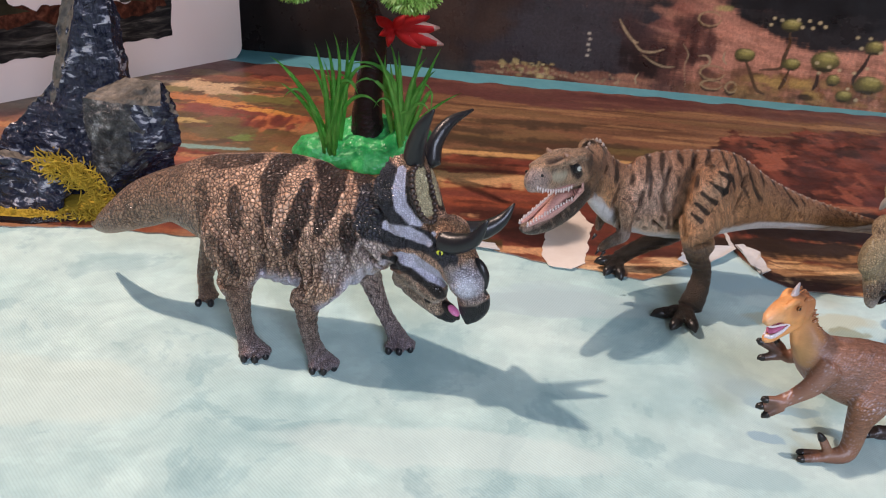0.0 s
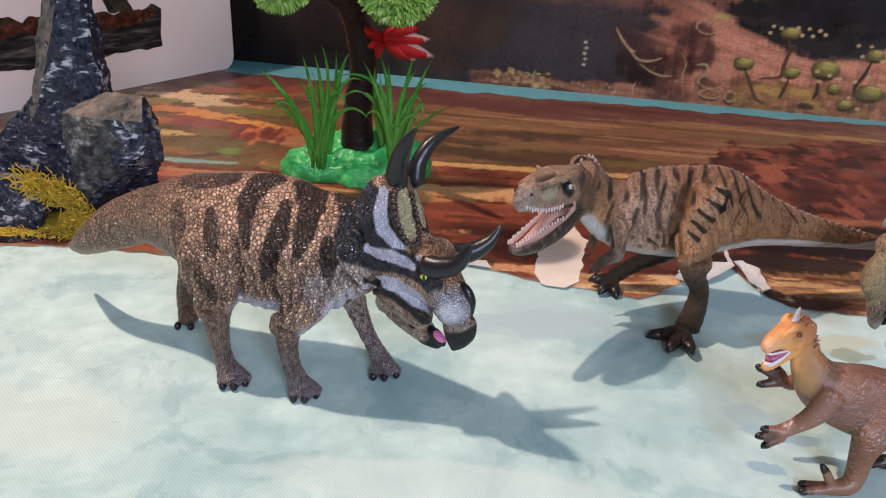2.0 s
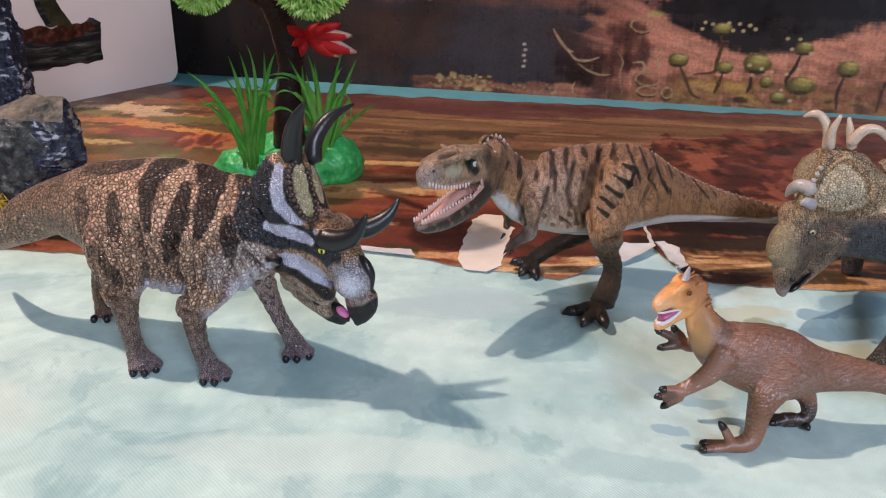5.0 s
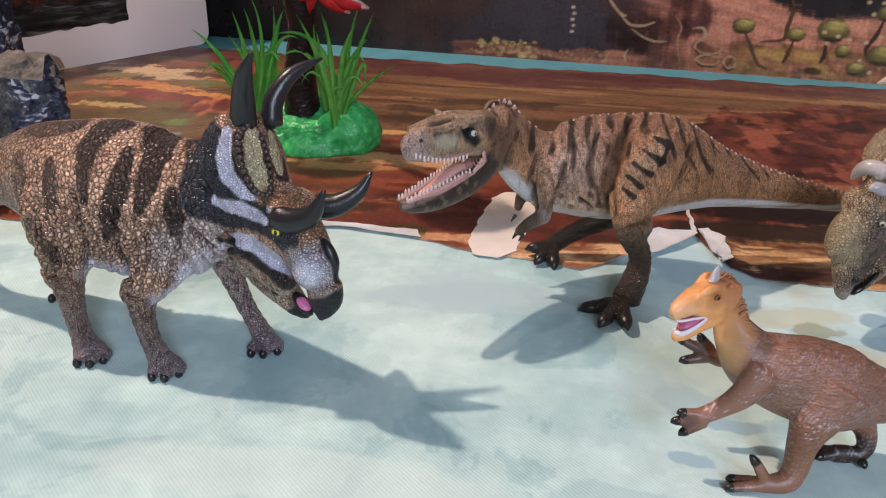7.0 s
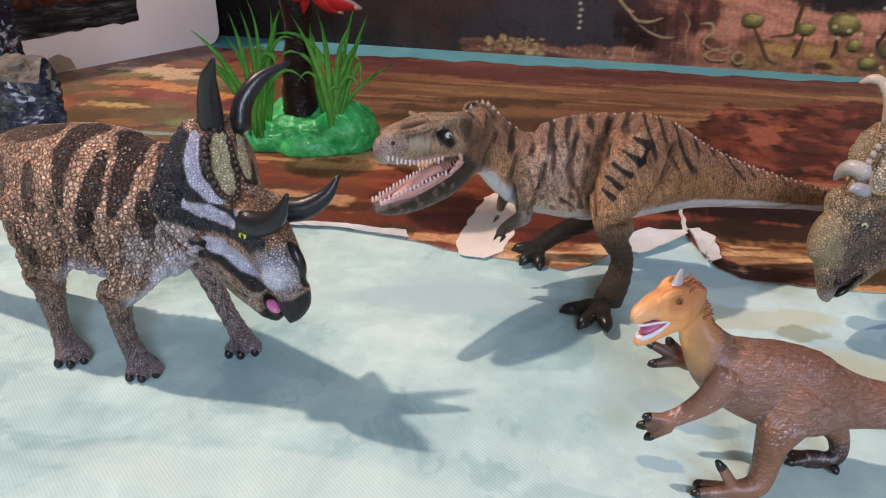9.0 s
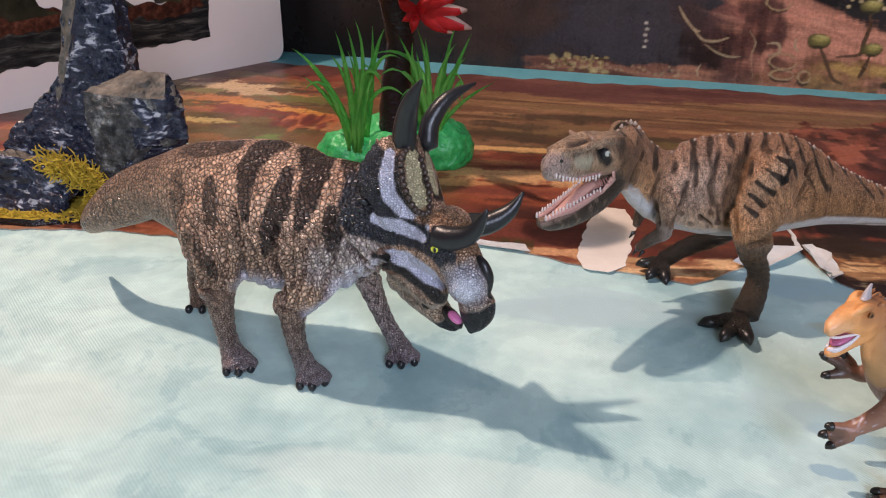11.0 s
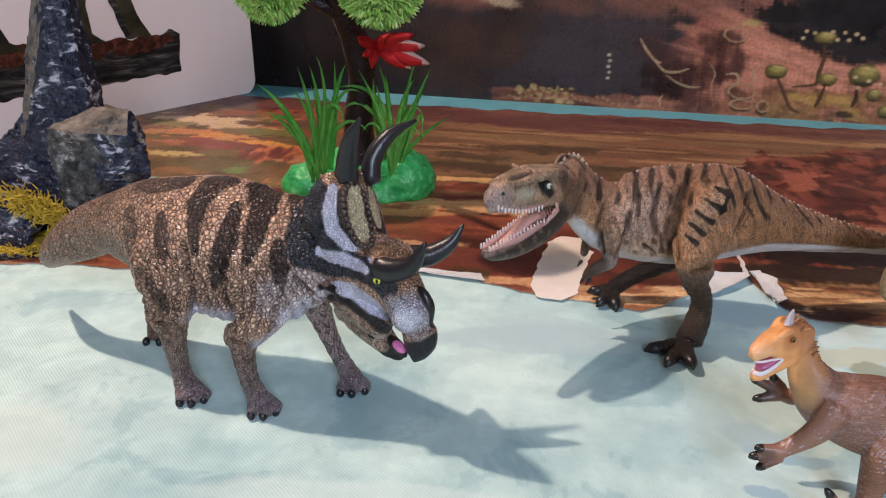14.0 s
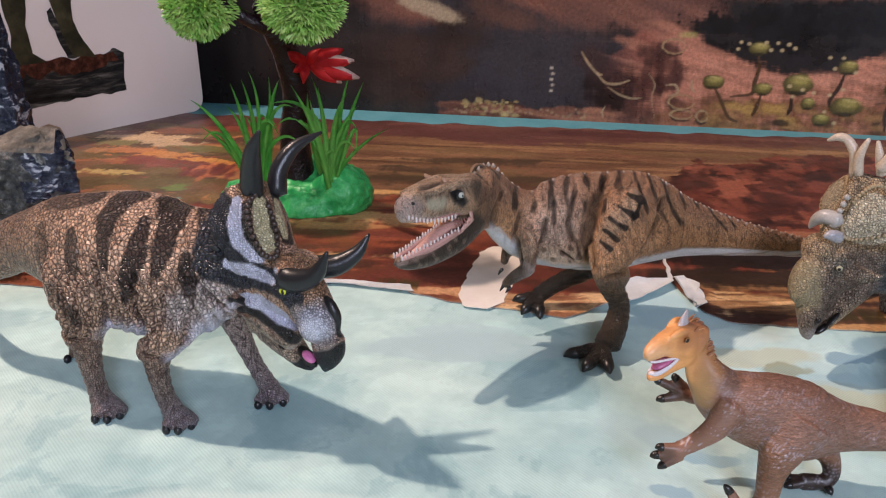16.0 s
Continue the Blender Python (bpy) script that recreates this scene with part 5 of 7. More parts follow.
def hunter_figure():
    bm = bmesh.new()
    spine = [(2.95, 5.3, .26, .012, .012), (2.65, 5.16, .31, .035, .045), (2.35, 5.05, .385, .055, .072), (2.07, 4.96, .452, .08, .108), (1.8, 4.88, .525, .115, .165), (1.55, 4.8, .592, .16, .258), (1.35, 4.75, .6, .17, .27), (1.15, 4.69, .61, .16, .255),
             (1.0, 4.65, .61, .14, .21), (.9, 4.62, .65, .12, .165), (.82, 4.57, .73, .1, .14), (.75, 4.48, .80, .09, .155), (.69, 4.38, .83, .085, .12)]
    tube(bm, spine, sides=26)
    tube(bm, [(.70, 4.41, .85, .085, .105), (.64, 4.32, .868, .092, .102), (.58, 4.23, .885, .08, .09), (.51, 4.12, .895, .065, .092), (.45, 4.03, .905, .056, .078), (.405, 3.965, .90, .038, .055)], sides=22)
    tube(bm, [(.70, 4.42, .73, .075, .095), (.62, 4.29, .66, .064, .072), (.52, 4.13, .633, .051, .05), (.43, 4.0, .645, .04, .037), (.385, 3.94, .668, .022, .022)])
    fx = (-1, -.3, 0)
    tube(bm, [(1.47, 4.68, .72, .1, .19), (1.42, 4.58, .57, .11, .16), (1.37, 4.48, .46, .08, .088), (1.395, 4.485, .35, .06, .066), (1.445, 4.50, .24, .050, .055), (1.43, 4.455, .14, .055, .064), (1.385, 4.385, .055, .07, .07)], fx)
    ball(bm, (1.43, 4.6, .64), (.15, .12, .2), (0, 15, 15))
    ball(bm, (1.44, 4.49, .40), (.05, .055, .07))
    ball(bm, (1.0, 4.56, .58), (.08, .06, .12), (0, 20, 15))
    tube(bm, [(1.5, 4.9, .52, .1, .15), (1.42, 4.95, .36, .08, .09), (1.33, 4.96, .25, .06, .066), (1.15, 4.94, .16, .05, .052), (1.03, 4.93, .08, .05, .045)], fx)
    toes = [((1.36, 4.36, .04), (1.22, 4.35, .022)), ((1.36, 4.36, .04), (1.285, 4.24, .022)), ((1.36, 4.36, .04), (1.38, 4.24, .022)), ((1.03, 4.93, .06), (.94, 4.92, .06)), ((1.03, 4.93, .06), (.97, 4.84, .04)), ((1.03, 4.93, .06), (1.04, 4.83, .03))]
    for a, b in toes:
        m = [(p + q) / 2 for p, q in zip(a, b)]
        tube(bm, [(*a, .042, .036), (m[0], m[1], m[2] + .01, .034, .032), (*b, .026, .023)])
        for k in (.25, .55, .85):
            ball(bm, [p + (q - p) * k for p, q in zip(a, b)], (.036, .036, .034), detail=(10, 7))
    tube(bm, [(1.0, 4.54, .6, .06, .08), (.97, 4.5, .5, .052, .058), (.975, 4.48, .44, .038, .042), (.92, 4.49, .39, .034, .034), (.875, 4.5, .35, .032, .026), (.85, 4.495, .325, .022, .018)])
    tube(bm, [(.9, 4.7, .55, .04, .05), (.86, 4.65, .46, .03, .03), (.845, 4.62, .4, .02, .02)])
    # crest behind the head
    ball(bm, (.735, 4.455, .915), (.032, .105, .075), (0, 0, 36))
    # ridge over the eye and the nose
    for s in (-1, 1):
        ox, oy = .83 * .055 * s, -.555 * .055 * s
        tube(bm, [(.66 + ox, 4.33 + oy, .945, .022, .02), (.58 + ox, 4.21 + oy, .97, .025, .02), (.5 + ox, 4.1 + oy, .965, .016, .016), (.43 + ox * .6, 4.01 + oy * .6, .965, .012, .012)])
    co, no, faces = fused(bm, 0.0007, 3)
    x, y, z = co.T
    co, recess_dark = crease(co, no, [[(1.36, .86, .012), (1.30, .74, .022), (1.265, .6, .026), (1.28, .46, .02)], [(1.66, .74, .014), (1.62, .6, .022), (1.53, .47, .02)], [(1.2, .8, .01), (1.17, .66, .014), (1.2, .56, .012)], [(1.1, .76, .008), (1.1, .66, .01)], [(1.37, .42, .012), (1.45, .44, .012)], [(.93, .72, .01), (.9, .6, .012), (.93, .48, .012)], [(1.06, .68, .01), (1.04, .55, .012), (1.0, .47, .01)], [(.84, .84, .01), (.8, .74, .012), (.79, .66, .01)], [(1.14, .5, .008), (1.2, .44, .008)], [(1.22, .56, .008), (1.24, .46, .008)]], .026, -1)
    x, y, z = co.T
    wave = np.sin(x * 100 + 24 * z + 5 * wobble(co, 9, 1)) * soft(z, .35, .5) * (x > .85) * (1 - soft(x, 1.7, 1.9))
    rings = np.sin(z * 170 + 4 * wobble(co, 14)) * (1 - soft(z, .36, .46)) * (x > .9)
    co = co + no * (.0034 * wave + .0016 * rings)[:, None]
    ex = Extras()
    black, bone, gum = (.012, .011, .011), (.42, .33, .27), (.55, .31, .27)
    for s in (1, -1):
        ox, oy = .83 * s, -.555 * s
        for i in range(14):
            t = i / 13
            px, py, pz = .415 + .165 * t, 3.975 + .25 * t, .852 - .05 * t - .014 * math.sin(t * 3.1)
            w = .036 + .024 * t
            n = (.012, .005, .016, .006, .009)[i % 5]
            pz += .022 * (1 - t) ** 2
            ex.horn((.72, .62, .58), [(px + ox * w, py + oy * w, pz + .012, .0062, .0062), (px + ox * w, py + oy * w, pz - n * .5, .0048, .0048), (px + ox * w, py + oy * w, pz - n, .002, .002)], 6, 1)
        for i in range(17):
            t = i / 16
            px, py, pz = .39 + .20 * t, 3.95 + .305 * t, .692 + .038 * t
            w = .024 + .036 * t
            n = (.012, .006, .015, .008)[i % 4]
            ex.horn((.72, .62, .58), [(px + ox * w, py + oy * w, pz - .012, .0065, .0065), (px + ox * w, py + oy * w, pz + n * .5, .005, .005), (px + ox * w, py + oy * w, pz + n, .002, .002)], 6, 1)
        ex.horn(gum, [(.395 + ox * .018, 3.955 + oy * .018, .680, .011, .011), (.48 + ox * .038, 4.08 + oy * .038, .688, .011, .012), (.59 + ox * .052, 4.245 + oy * .052, .716, .011, .015)], 8, 3)
        ex.ball((.015, .015, .017), (.590 + ox * .066, 4.228 + oy * .066, .912), (.025, .025, .024), detail=(10, 8))
        ex.ball((.55, .56, .48), (.590 + ox * .081, 4.225 + oy * .081, .914), (.0155, .0155, .014), detail=(10, 8))
        ex.ball((.005, .005, .005), (.588 + ox * .094, 4.222 + oy * .094, .914), (.005, .005, .006), detail=(8, 6))
        ex.horn((.34, .21, .14), [(.575 + ox * .045, 4.205 + oy * .045, .955, .042, .026), (.548 + ox * .05, 4.19 + oy * .05, .978, .024, .018), (.53 + ox * .052, 4.182 + oy * .052, 1.002, .006, .006)], 9, 2)
        ex.ball((.02, .015, .012), (.425 + ox * .042, 4.0 + oy * .042, .935), (.012, .010, .009), detail=(8, 6))
    # floor of the mouth, palate, tongue and the flesh at the corners
    ex.horn(gum, [(.68, 4.38, .715, .05, .02), (.6, 4.25, .70, .046, .016), (.5, 4.10, .672, .037, .012), (.41, 3.97, .674, .014, .008)], 12, 4)
    ex.horn((.46, .24, .21), [(.66, 4.34, .80, .05, .03), (.56, 4.19, .815, .05, .014), (.45, 4.02, .84, .035, .010)], 12, 4)
    ex.horn((.60, .33, .28), [(.65, 4.33, .725, .026, .02), (.58, 4.22, .738, .03, .02), (.51, 4.10, .712, .025, .014), (.45, 4.015, .69, .012, .008)], 12, 5)
    for s in (-1, 1):
        ox, oy = .83 * s, -.555 * s
        ex.horn((.56, .33, .28), [(.655 + ox * .045, 4.30 + oy * .045, .80, .006, .012), (.662 + ox * .042, 4.325 + oy * .042, .76, .008, .02), (.62 + ox * .04, 4.27 + oy * .04, .715, .006, .010)], 10, 4)
        for i in range(5):
            t = i / 4
            ex.horn((.30, .13, .11), [(.60 + .05 * t + ox * .03, 4.235 + .07 * t + oy * .03, .775 - .01 * t, .004, .004), (.60 + .05 * t + ox * .045, 4.235 + .07 * t + oy * .045, .745, .004, .004)], 6, 1)
    ridge = spline(spine, 26)
    heading = np.gradient(ridge[:, :3], axis=0)
    last = None
    for r, h in zip(ridge[::-1], heading[::-1]):
        h = Vector(h).normalized()
        q = Vector(r[:3]) + h.cross(Vector((0, 0, 1))).normalized().cross(h) * r[4]
        if r[0] < .85:
            q.z += .030 * math.exp(-((r[0] - .735) / .05) ** 2)
        if last is not None and (q - last).length < (.04 if r[0] < 1.7 else .05):
            continue
        last = q
        if .68 < r[0] < 2.5:
            k = 1.25 if r[0] < .85 else 1.0
            for s in ((0,) if r[0] < 1.6 else (-1, 1)):
                o = Vector((.29, -.95, 0)) * (s * .022)
                ex.horn(bone, [(q.x + o.x, q.y + o.y, q.z - .014, .011 * k, .011 * k), (q.x + o.x, q.y + o.y, q.z + .002 * k, .004, .004)], 6, 1)
    for a, b in toes:
        d = (Vector(b) - Vector(a)).normalized()
        c = Vector(b)
        ex.horn(black, [(*(c - d * .03), .035, .032), (*(c + d * .022), .029, .027), (*(c + d * .055 - Vector((0, 0, .012))), .005, .005)], 10, 3)
    for q in ((.85, 4.49, .33), (.88, 4.49, .32), (.835, 4.61, .37)):
        ex.horn(black, [(*q, .012, .012), (q[0] - .02, q[1] - .01, q[2] - .03, .003, .003)], 7, 1)
    zb = along(x, [(.6, .70), (.75, .66), (.85, .6), (.95, .5), (1.1, .42), (1.35, .40), (1.55, .425), (1.8, .45), (2.07, .415), (2.4, .35)])
    zt = along(x, [(.6, .95), (.75, .93), (.9, .81), (1.15, .86), (1.5, .85), (1.8, .69), (2.07, .56), (2.4, .447), (2.9, .27)])
    v = np.clip((z - zb) / (zt - zb), -1, 1.3)
    col = np.tile((0.82, 0.45, 0.235, 1.0), (len(co), 1))
    over(col, soft(wobble(co, 13), .1, .8) * .4, (.34, .19, .10))
    over(col, soft(v + .15 * wobble(co, 9, 2), .5, .95) * .75, (.46, .25, .16))
    over(col, soft(x, 1.55, 1.75) * (1 - soft(v, .35, .6)) * .7, (.66, .33, .14))
    over(col, soft(x, .95, 1.05) * (1 - soft(x, 1.15, 1.3)) * soft(v, .2, .4) * .5, (.50, .33, .26))
    over(col, (1 - soft(x, 1.2, 1.35)) * soft(x, .85, .95) * (1 - soft(v, .12, .3)) * .8, (.84, .62, .44, .7))
    over(col, stroke(co, [(1.10, 4.53, .64, .15)], .6) * .75, (.74, .54, .43))
    # light falling off towards the tail, darkened into the paint
    over(col, soft(x, 1.3, 1.8) * .5, (.32, .165, .08))
    bars = np.sin((x + .18 * v * (x > 1.5) + .012 * wobble(co, 16)) * 2 * math.pi / .088) + .5 * wobble(co, 22, 3)
    over(col, soft(bars, .38, .8) * soft(v + .3 * wobble(co, 17, 1), .70, .9) * (x > .66) * (1 - soft(x, 1.9, 2.3) * .4) * .88, (.035, .024, .02))
    over(col, (1 - soft(v, -.06, .05)) * soft(x, .7, .78), (.62, .58, .57, .3))
    over(col, stroke(co, [(.76, 4.5, .66, .06), (.9, 4.58, .5, .05)]) * .8, (.68, .65, .67, .3))
    spots = soft(np.sin(x * 70) * np.sin(z * 66 + x * 20) + .4 * wobble(co, 25), .45, .7)
    over(col, spots * stroke(co, [(1.05, 4.52, .49, .06), (1.25, 4.55, .47, .07)], .4) * .8, (.11, .05, .03))
    # folds, rings and creases darkened in the colour as if shaded
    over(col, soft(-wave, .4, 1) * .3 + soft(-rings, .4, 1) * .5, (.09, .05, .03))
    over(col, recess_dark * .75, (.08, .042, .025))
    # head: brown cheeks, a grey-mauve nose, dark brow and eye mask, an olive patch before the eye
    over(col, (1 - soft(x, .66, .76)) * .9, (.74, .53, .36, .95))
    over(col, soft(wobble(co, 40), .0, .4) * (1 - soft(x, .66, .76)) * .36, (.17, .105, .07, 1.0))
    over(col, stroke(co, [(.70, 4.30, .92, .05), (.74, 4.36, .82, .07), (.76, 4.4, .72, .06)], .6) * .7, (.10, .07, .05, 1.0))
    over(col, stroke(co, [(.40, 3.95, .93, .06), (.46, 3.97, .90, .06)], .5) * .8, (.62, .49, .46, .9))
    over(col, stroke(co, [(.50, 4.06, .955, .035), (.56, 4.14, .96, .03)], .5) * .9, (.05, .04, .042))
    over(col, stroke(co, [(.42, 3.97, .86, .035), (.50, 4.02, .83, .03), (.58, 4.13, .80, .028), (.66, 4.24, .785, .022)], .5) * .85, (.80, .62, .54, .8))
    over(col, stroke(co, [(.53, 4.045, .91, .024), (.58, 4.10, .895, .032)], .5, .5) * .8, (.44, .42, .31, .25))
    over(col, stroke(co, [(.60, 4.10, .85, .03), (.65, 4.19, .83, .03)], .5) * .6, (.46, .30, .17))
    over(col, stroke(co, [(.630, 4.165, .925, .03), (.645, 4.185, .905, .036), (.665, 4.21, .87, .026)], .5), (.022, .019, .02))
    over(col, stroke(co, [(.385, 3.94, .625, .055), (.5, 4.08, .60, .085), (.62, 4.24, .63, .095), (.70, 4.32, .70, .075)], .3) * .95, (.06, .05, .04, 1.0))
    over(col, soft(wobble(co, 55), .2, .5) * stroke(co, [(.40, 3.94, .625, .06), (.62, 4.24, .63, .09)], .4) * .7, (.34, .26, .2, 1.0))
    over(col, stroke(co, [(.40, 3.925, .668, .018), (.5, 4.06, .668, .016), (.6, 4.2, .70, .016)], .5) * .8, (.58, .42, .36))
    fan = soft(np.sin(((x - .74) * .55 + (y - 4.47) * .83) * 150), .0, .5) * stroke(co, [(.72, 4.43, .94, .06), (.77, 4.51, .92, .06)], .3)
    over(col, stroke(co, [(.71, 4.42, .95, .06), (.77, 4.51, .93, .06)], .4) * .8, (.50, .33, .22))
    over(col, fan * .96, (.03, .022, .018))
    # limbs
    near = stroke(co, [(1.43, 4.52, .62, .16), (1.36, 4.42, .47, .13), (1.44, 4.5, .3, .12), (1.42, 4.45, .1, .1), (1.35, 4.33, .03, .17)], .3)
    over(col, near * (1 - soft(z, .3, .62)), (.40, .24, .12, 1.0))
    over(col, stroke(np.c_[x, 0 * x, z], [(1.5, 0, .80, .04), (1.40, 0, .68, .05), (1.35, 0, .58, .04)], .5) * (y < 4.66) * .6, (.60, .42, .28))
    for a, b, w in (((1.46, 0, .815, .008), (1.55, 0, .77, .016), 1), ((1.41, 0, .765, .008), (1.50, 0, .715, .018), 1), ((1.37, 0, .705, .008), (1.45, 0, .66, .017), 1), ((1.345, 0, .645, .008), (1.415, 0, .60, .015), 1), ((1.33, 0, .59, .007), (1.38, 0, .56, .012), 1), ((1.52, 0, .76, .012), (1.49, 0, .70, .012), 1)):
        over(col, stroke(np.c_[x, 0 * x, z], [(a[0], 0, a[2], a[3]), (b[0], 0, b[2], b[3])], .2, .3) * (y < 4.66) * .95, (.018, .014, .013))
    over(col, near * (1 - soft(z, .26, .52)) * .96, (.075, .052, .034, 1.0))
    over(col, near * (1 - soft(z, .04, .2)) * .92, (.04, .032, .026, 1.0))
    over(col, stroke(co, [(1.4, 4.95, .33, .12), (1.15, 4.94, .15, .13), (1.0, 4.9, .05, .16)], .3), (.045, .034, .026, 1.0))
    over(col, np.clip(stroke(co, [(.98, 4.49, .5, .06), (.97, 4.49, .45, .06)], .5) + stroke(co, [(.87, 4.66, .48, .06)]), 0, 1) * .8, (.30, .18, .11, 1.0))
    over(col, np.clip(stroke(co, [(.94, 4.49, .41, .05), (.86, 4.51, .34, .08)], .5) + stroke(co, [(.845, 4.63, .41, .06)]), 0, 1), (.13, .085, .055, 1.0))
    return moulded("striped_hunter_figure", co, faces, np.clip(col, 0, 1), ex, HIDE_B, "brown striped meat-eating dinosaur figure with open toothed mouth", "toy figure", np.maximum(.35, soft(x, .7, .95) * np.maximum(soft(v, .0, .15), near)))


def raptor_figure():
    bm = bmesh.new()
    tube(bm, [(3.3, 3.5, .02, .012, .012), (2.95, 3.49, .06, .04, .04), (2.67, 3.47, .125, .06, .065), (2.5, 3.47, .17, .06, .065), (2.34, 3.46, .2, .075, .085), (2.2, 3.45, .22, .095, .11), (2.08, 3.44, .235, .13, .16), (1.95, 3.44, .27, .14, .165), (1.85, 3.43, .30, .132, .148),
              (1.785, 3.43, .328, .116, .132), (1.735, 3.428, .362, .10, .112), (1.695, 3.424, .41, .082, .09), (1.66, 3.42, .465, .065, .072), (1.635, 3.42, .52, .053, .058), (1.605, 3.42, .58, .052, .062)], sides=24)
    tube(bm, [(1.64, 3.42, .57, .06, .075), (1.575, 3.42, .595, .074, .078), (1.50, 3.415, .618, .062, .053), (1.455, 3.41, .612, .052, .042), (1.42, 3.41, .598, .036, .031)], sides=20)
    tube(bm, [(1.61, 3.42, .54, .058, .05), (1.53, 3.415, .518, .050, .028), (1.47, 3.41, .503, .041, .023), (1.432, 3.41, .505, .026, .017)])
    fx = (-1, 0, 0)
    tube(bm, [(2.02, 3.37, .29, .08, .14), (1.965, 3.32, .2, .068, .095), (1.93, 3.295, .1, .05, .058), (1.915, 3.275, .0, .04, .046), (1.885, 3.255, -.045, .037, .042), (1.80, 3.242, -.058, .035, .03)], fx)
    tube(bm, [(2.1, 3.5, .15, .06, .1), (2.2, 3.5, .06, .045, .05), (2.22, 3.47, -.015, .03, .035), (2.19, 3.46, -.05, .035, .03), (2.1, 3.45, -.05, .035, .03)], fx)
    tube(bm, [(1.77, 3.34, .35, .055, .075), (1.70, 3.31, .27, .044, .05), (1.625, 3.305, .207, .033, .035), (1.56, 3.3, .17, .036, .028)])
    tube(bm, [(1.72, 3.5, .34, .04, .05), (1.66, 3.53, .28, .032, .034), (1.6, 3.53, .3, .03, .024)])
    digits = [((1.57, 3.295, .185), (1.505, 3.29, .19)), ((1.57, 3.295, .17), (1.487, 3.285, .158)), ((1.58, 3.29, .16), (1.515, 3.275, .122)),
              ((1.61, 3.53, .3), (1.51, 3.525, .35)), ((1.61, 3.525, .285), (1.53, 3.515, .272)), ((1.62, 3.54, .31), (1.58, 3.535, .358)),
              ((1.81, 3.235, -.055), (1.69, 3.215, -.062)), ((1.81, 3.25, -.055), (1.705, 3.265, -.062)), ((2.12, 3.45, -.05), (2.05, 3.43, -.055)), ((2.12, 3.46, -.05), (2.06, 3.48, -.055)), ((2.19, 3.46, -.05), (2.2, 3.42, -.06))]
    for a, b in digits:
        tube(bm, [(*a, .024, .023), (*[(p + q) / 2 for p, q in zip(a, b)], .021, .02), (*b, .018, .017)])
    tube(bm, [(1.815, 3.245, -.045, .024, .024), (1.79, 3.24, .0, .021, .021), (1.765, 3.235, .045, .018, .018)], fx)
    for s in (-1, 1):
        tube(bm, [(1.575, 3.42 + s * .05, .66, .012, .010), (1.535, 3.417 + s * .05, .668, .019, .016), (1.505, 3.415 + s * .042, .655, .012, .012)])
    co, no, faces = fused(bm, 0.0007, 3)
    x, y, z = co.T
    feather = np.sin((x * .9 + z * .35 + .03 * np.sin(z * 40)) * 120 + 5 * np.sin(z * 30 + x * 14)) * soft(x, 1.8, 2.1) * soft(z, .1, .22)
    co = co + no * (0.0016 * feather + .003 * wobble(co, 16) * soft(x, 1.8, 2.1) * soft(z, .1, .22))[:, None]
    ex = Extras()
    black, white = (.014, .012, .011), (.75, .68, .70)
    ex.horn((.44, .39, .39), [(1.562, 3.42, .645, .026, .03), (1.563, 3.42, .687, .018, .02), (1.574, 3.42, .724, .005, .006)], 10, 3)
    rng = random.Random(3)
    for i in range(90):
        t = i / 89
        px, pz = 1.606 + .105 * t ** .7 + rng.uniform(-.010, .004), .672 - .17 * t
        py, k = 3.42 + rng.uniform(-.045, .045), 1 - .5 * t
        ex.horn((.30, .12, .05) if i % 3 else (.42, .19, .08), [(px - .016, py, pz - .010, .006, .006), (px - .004, py, pz - .002, .005, .005), (px + .009 * k, py + rng.uniform(-.006, .006), pz + .006 * k, .0015, .0015)], 6, 2)
    for s in (-1, 1):
        ex.horn(white, [(1.430, 3.41 + s * .016, .577, .005, .005), (1.45, 3.41 + s * .037, .576, .005, .005), (1.50, 3.415 + s * .048, .571, .005, .005), (1.545, 3.418 + s * .053, .563, .004, .004)], 8, 4)
        ex.horn(white, [(1.434, 3.41 + s * .006, .518, .007, .009), (1.465, 3.41 + s * .036, .522, .007, .011), (1.51, 3.415 + s * .048, .537, .007, .010), (1.545, 3.418 + s * .053, .560, .005, .006)], 8, 4)
        ex.ball((.30, .13, .04), (1.570, 3.42 + s * .072, .638), (.012, .010, .011), detail=(10, 8))
        ex.ball((.02, .014, .01), (1.569, 3.42 + s * .080, .639), (.006, .005, .007), detail=(8, 6))
    for s in (-1, 1):
        ex.ball((.22, .08, .03), (1.437, 3.41 + s * .026, .615), (.006, .006, .005), detail=(8, 6))
    ex.ball((.50, .13, .26), (1.50, 3.415, .551), (.062, .050, .018), (0, -20, 0), (12, 8))
    ex.horn((.6, .2, .4), [(1.55, 3.415, .562, .022, .012), (1.49, 3.412, .548, .02, .01), (1.455, 3.41, .535, .009, .006)], 8, 3)
    for a, b in digits:
        d = (Vector(b) - Vector(a)).normalized()
        c = Vector(b)
        ex.horn(black, [(*(c - d * .006), .0192, .0182), (*(c + d * .012), .0155, .0145), (*(c + d * .022 - Vector((0, 0, .004))), .006, .006)], 10, 3)
    ex.horn(black, [(1.766, 3.235, .04, .0185, .0185), (1.752, 3.235, .06, .014, .014), (1.742, 3.235, .07, .006, .006)], 8, 2)
    col = np.tile((0.25, 0.125, 0.082), (len(co), 1))
    over(col, soft(z - along(x, [(1.7, .42), (2.0, .36), (2.3, .28), (2.7, .15)]), -.02, .08) * .6, (.14, .068, .05))
    over(col, soft(wobble(co, 11), .0, .7) * .35, (.24, .12, .075))
    over(col, soft(x, 2.3, 2.7) * .5, (.26, .12, .08))
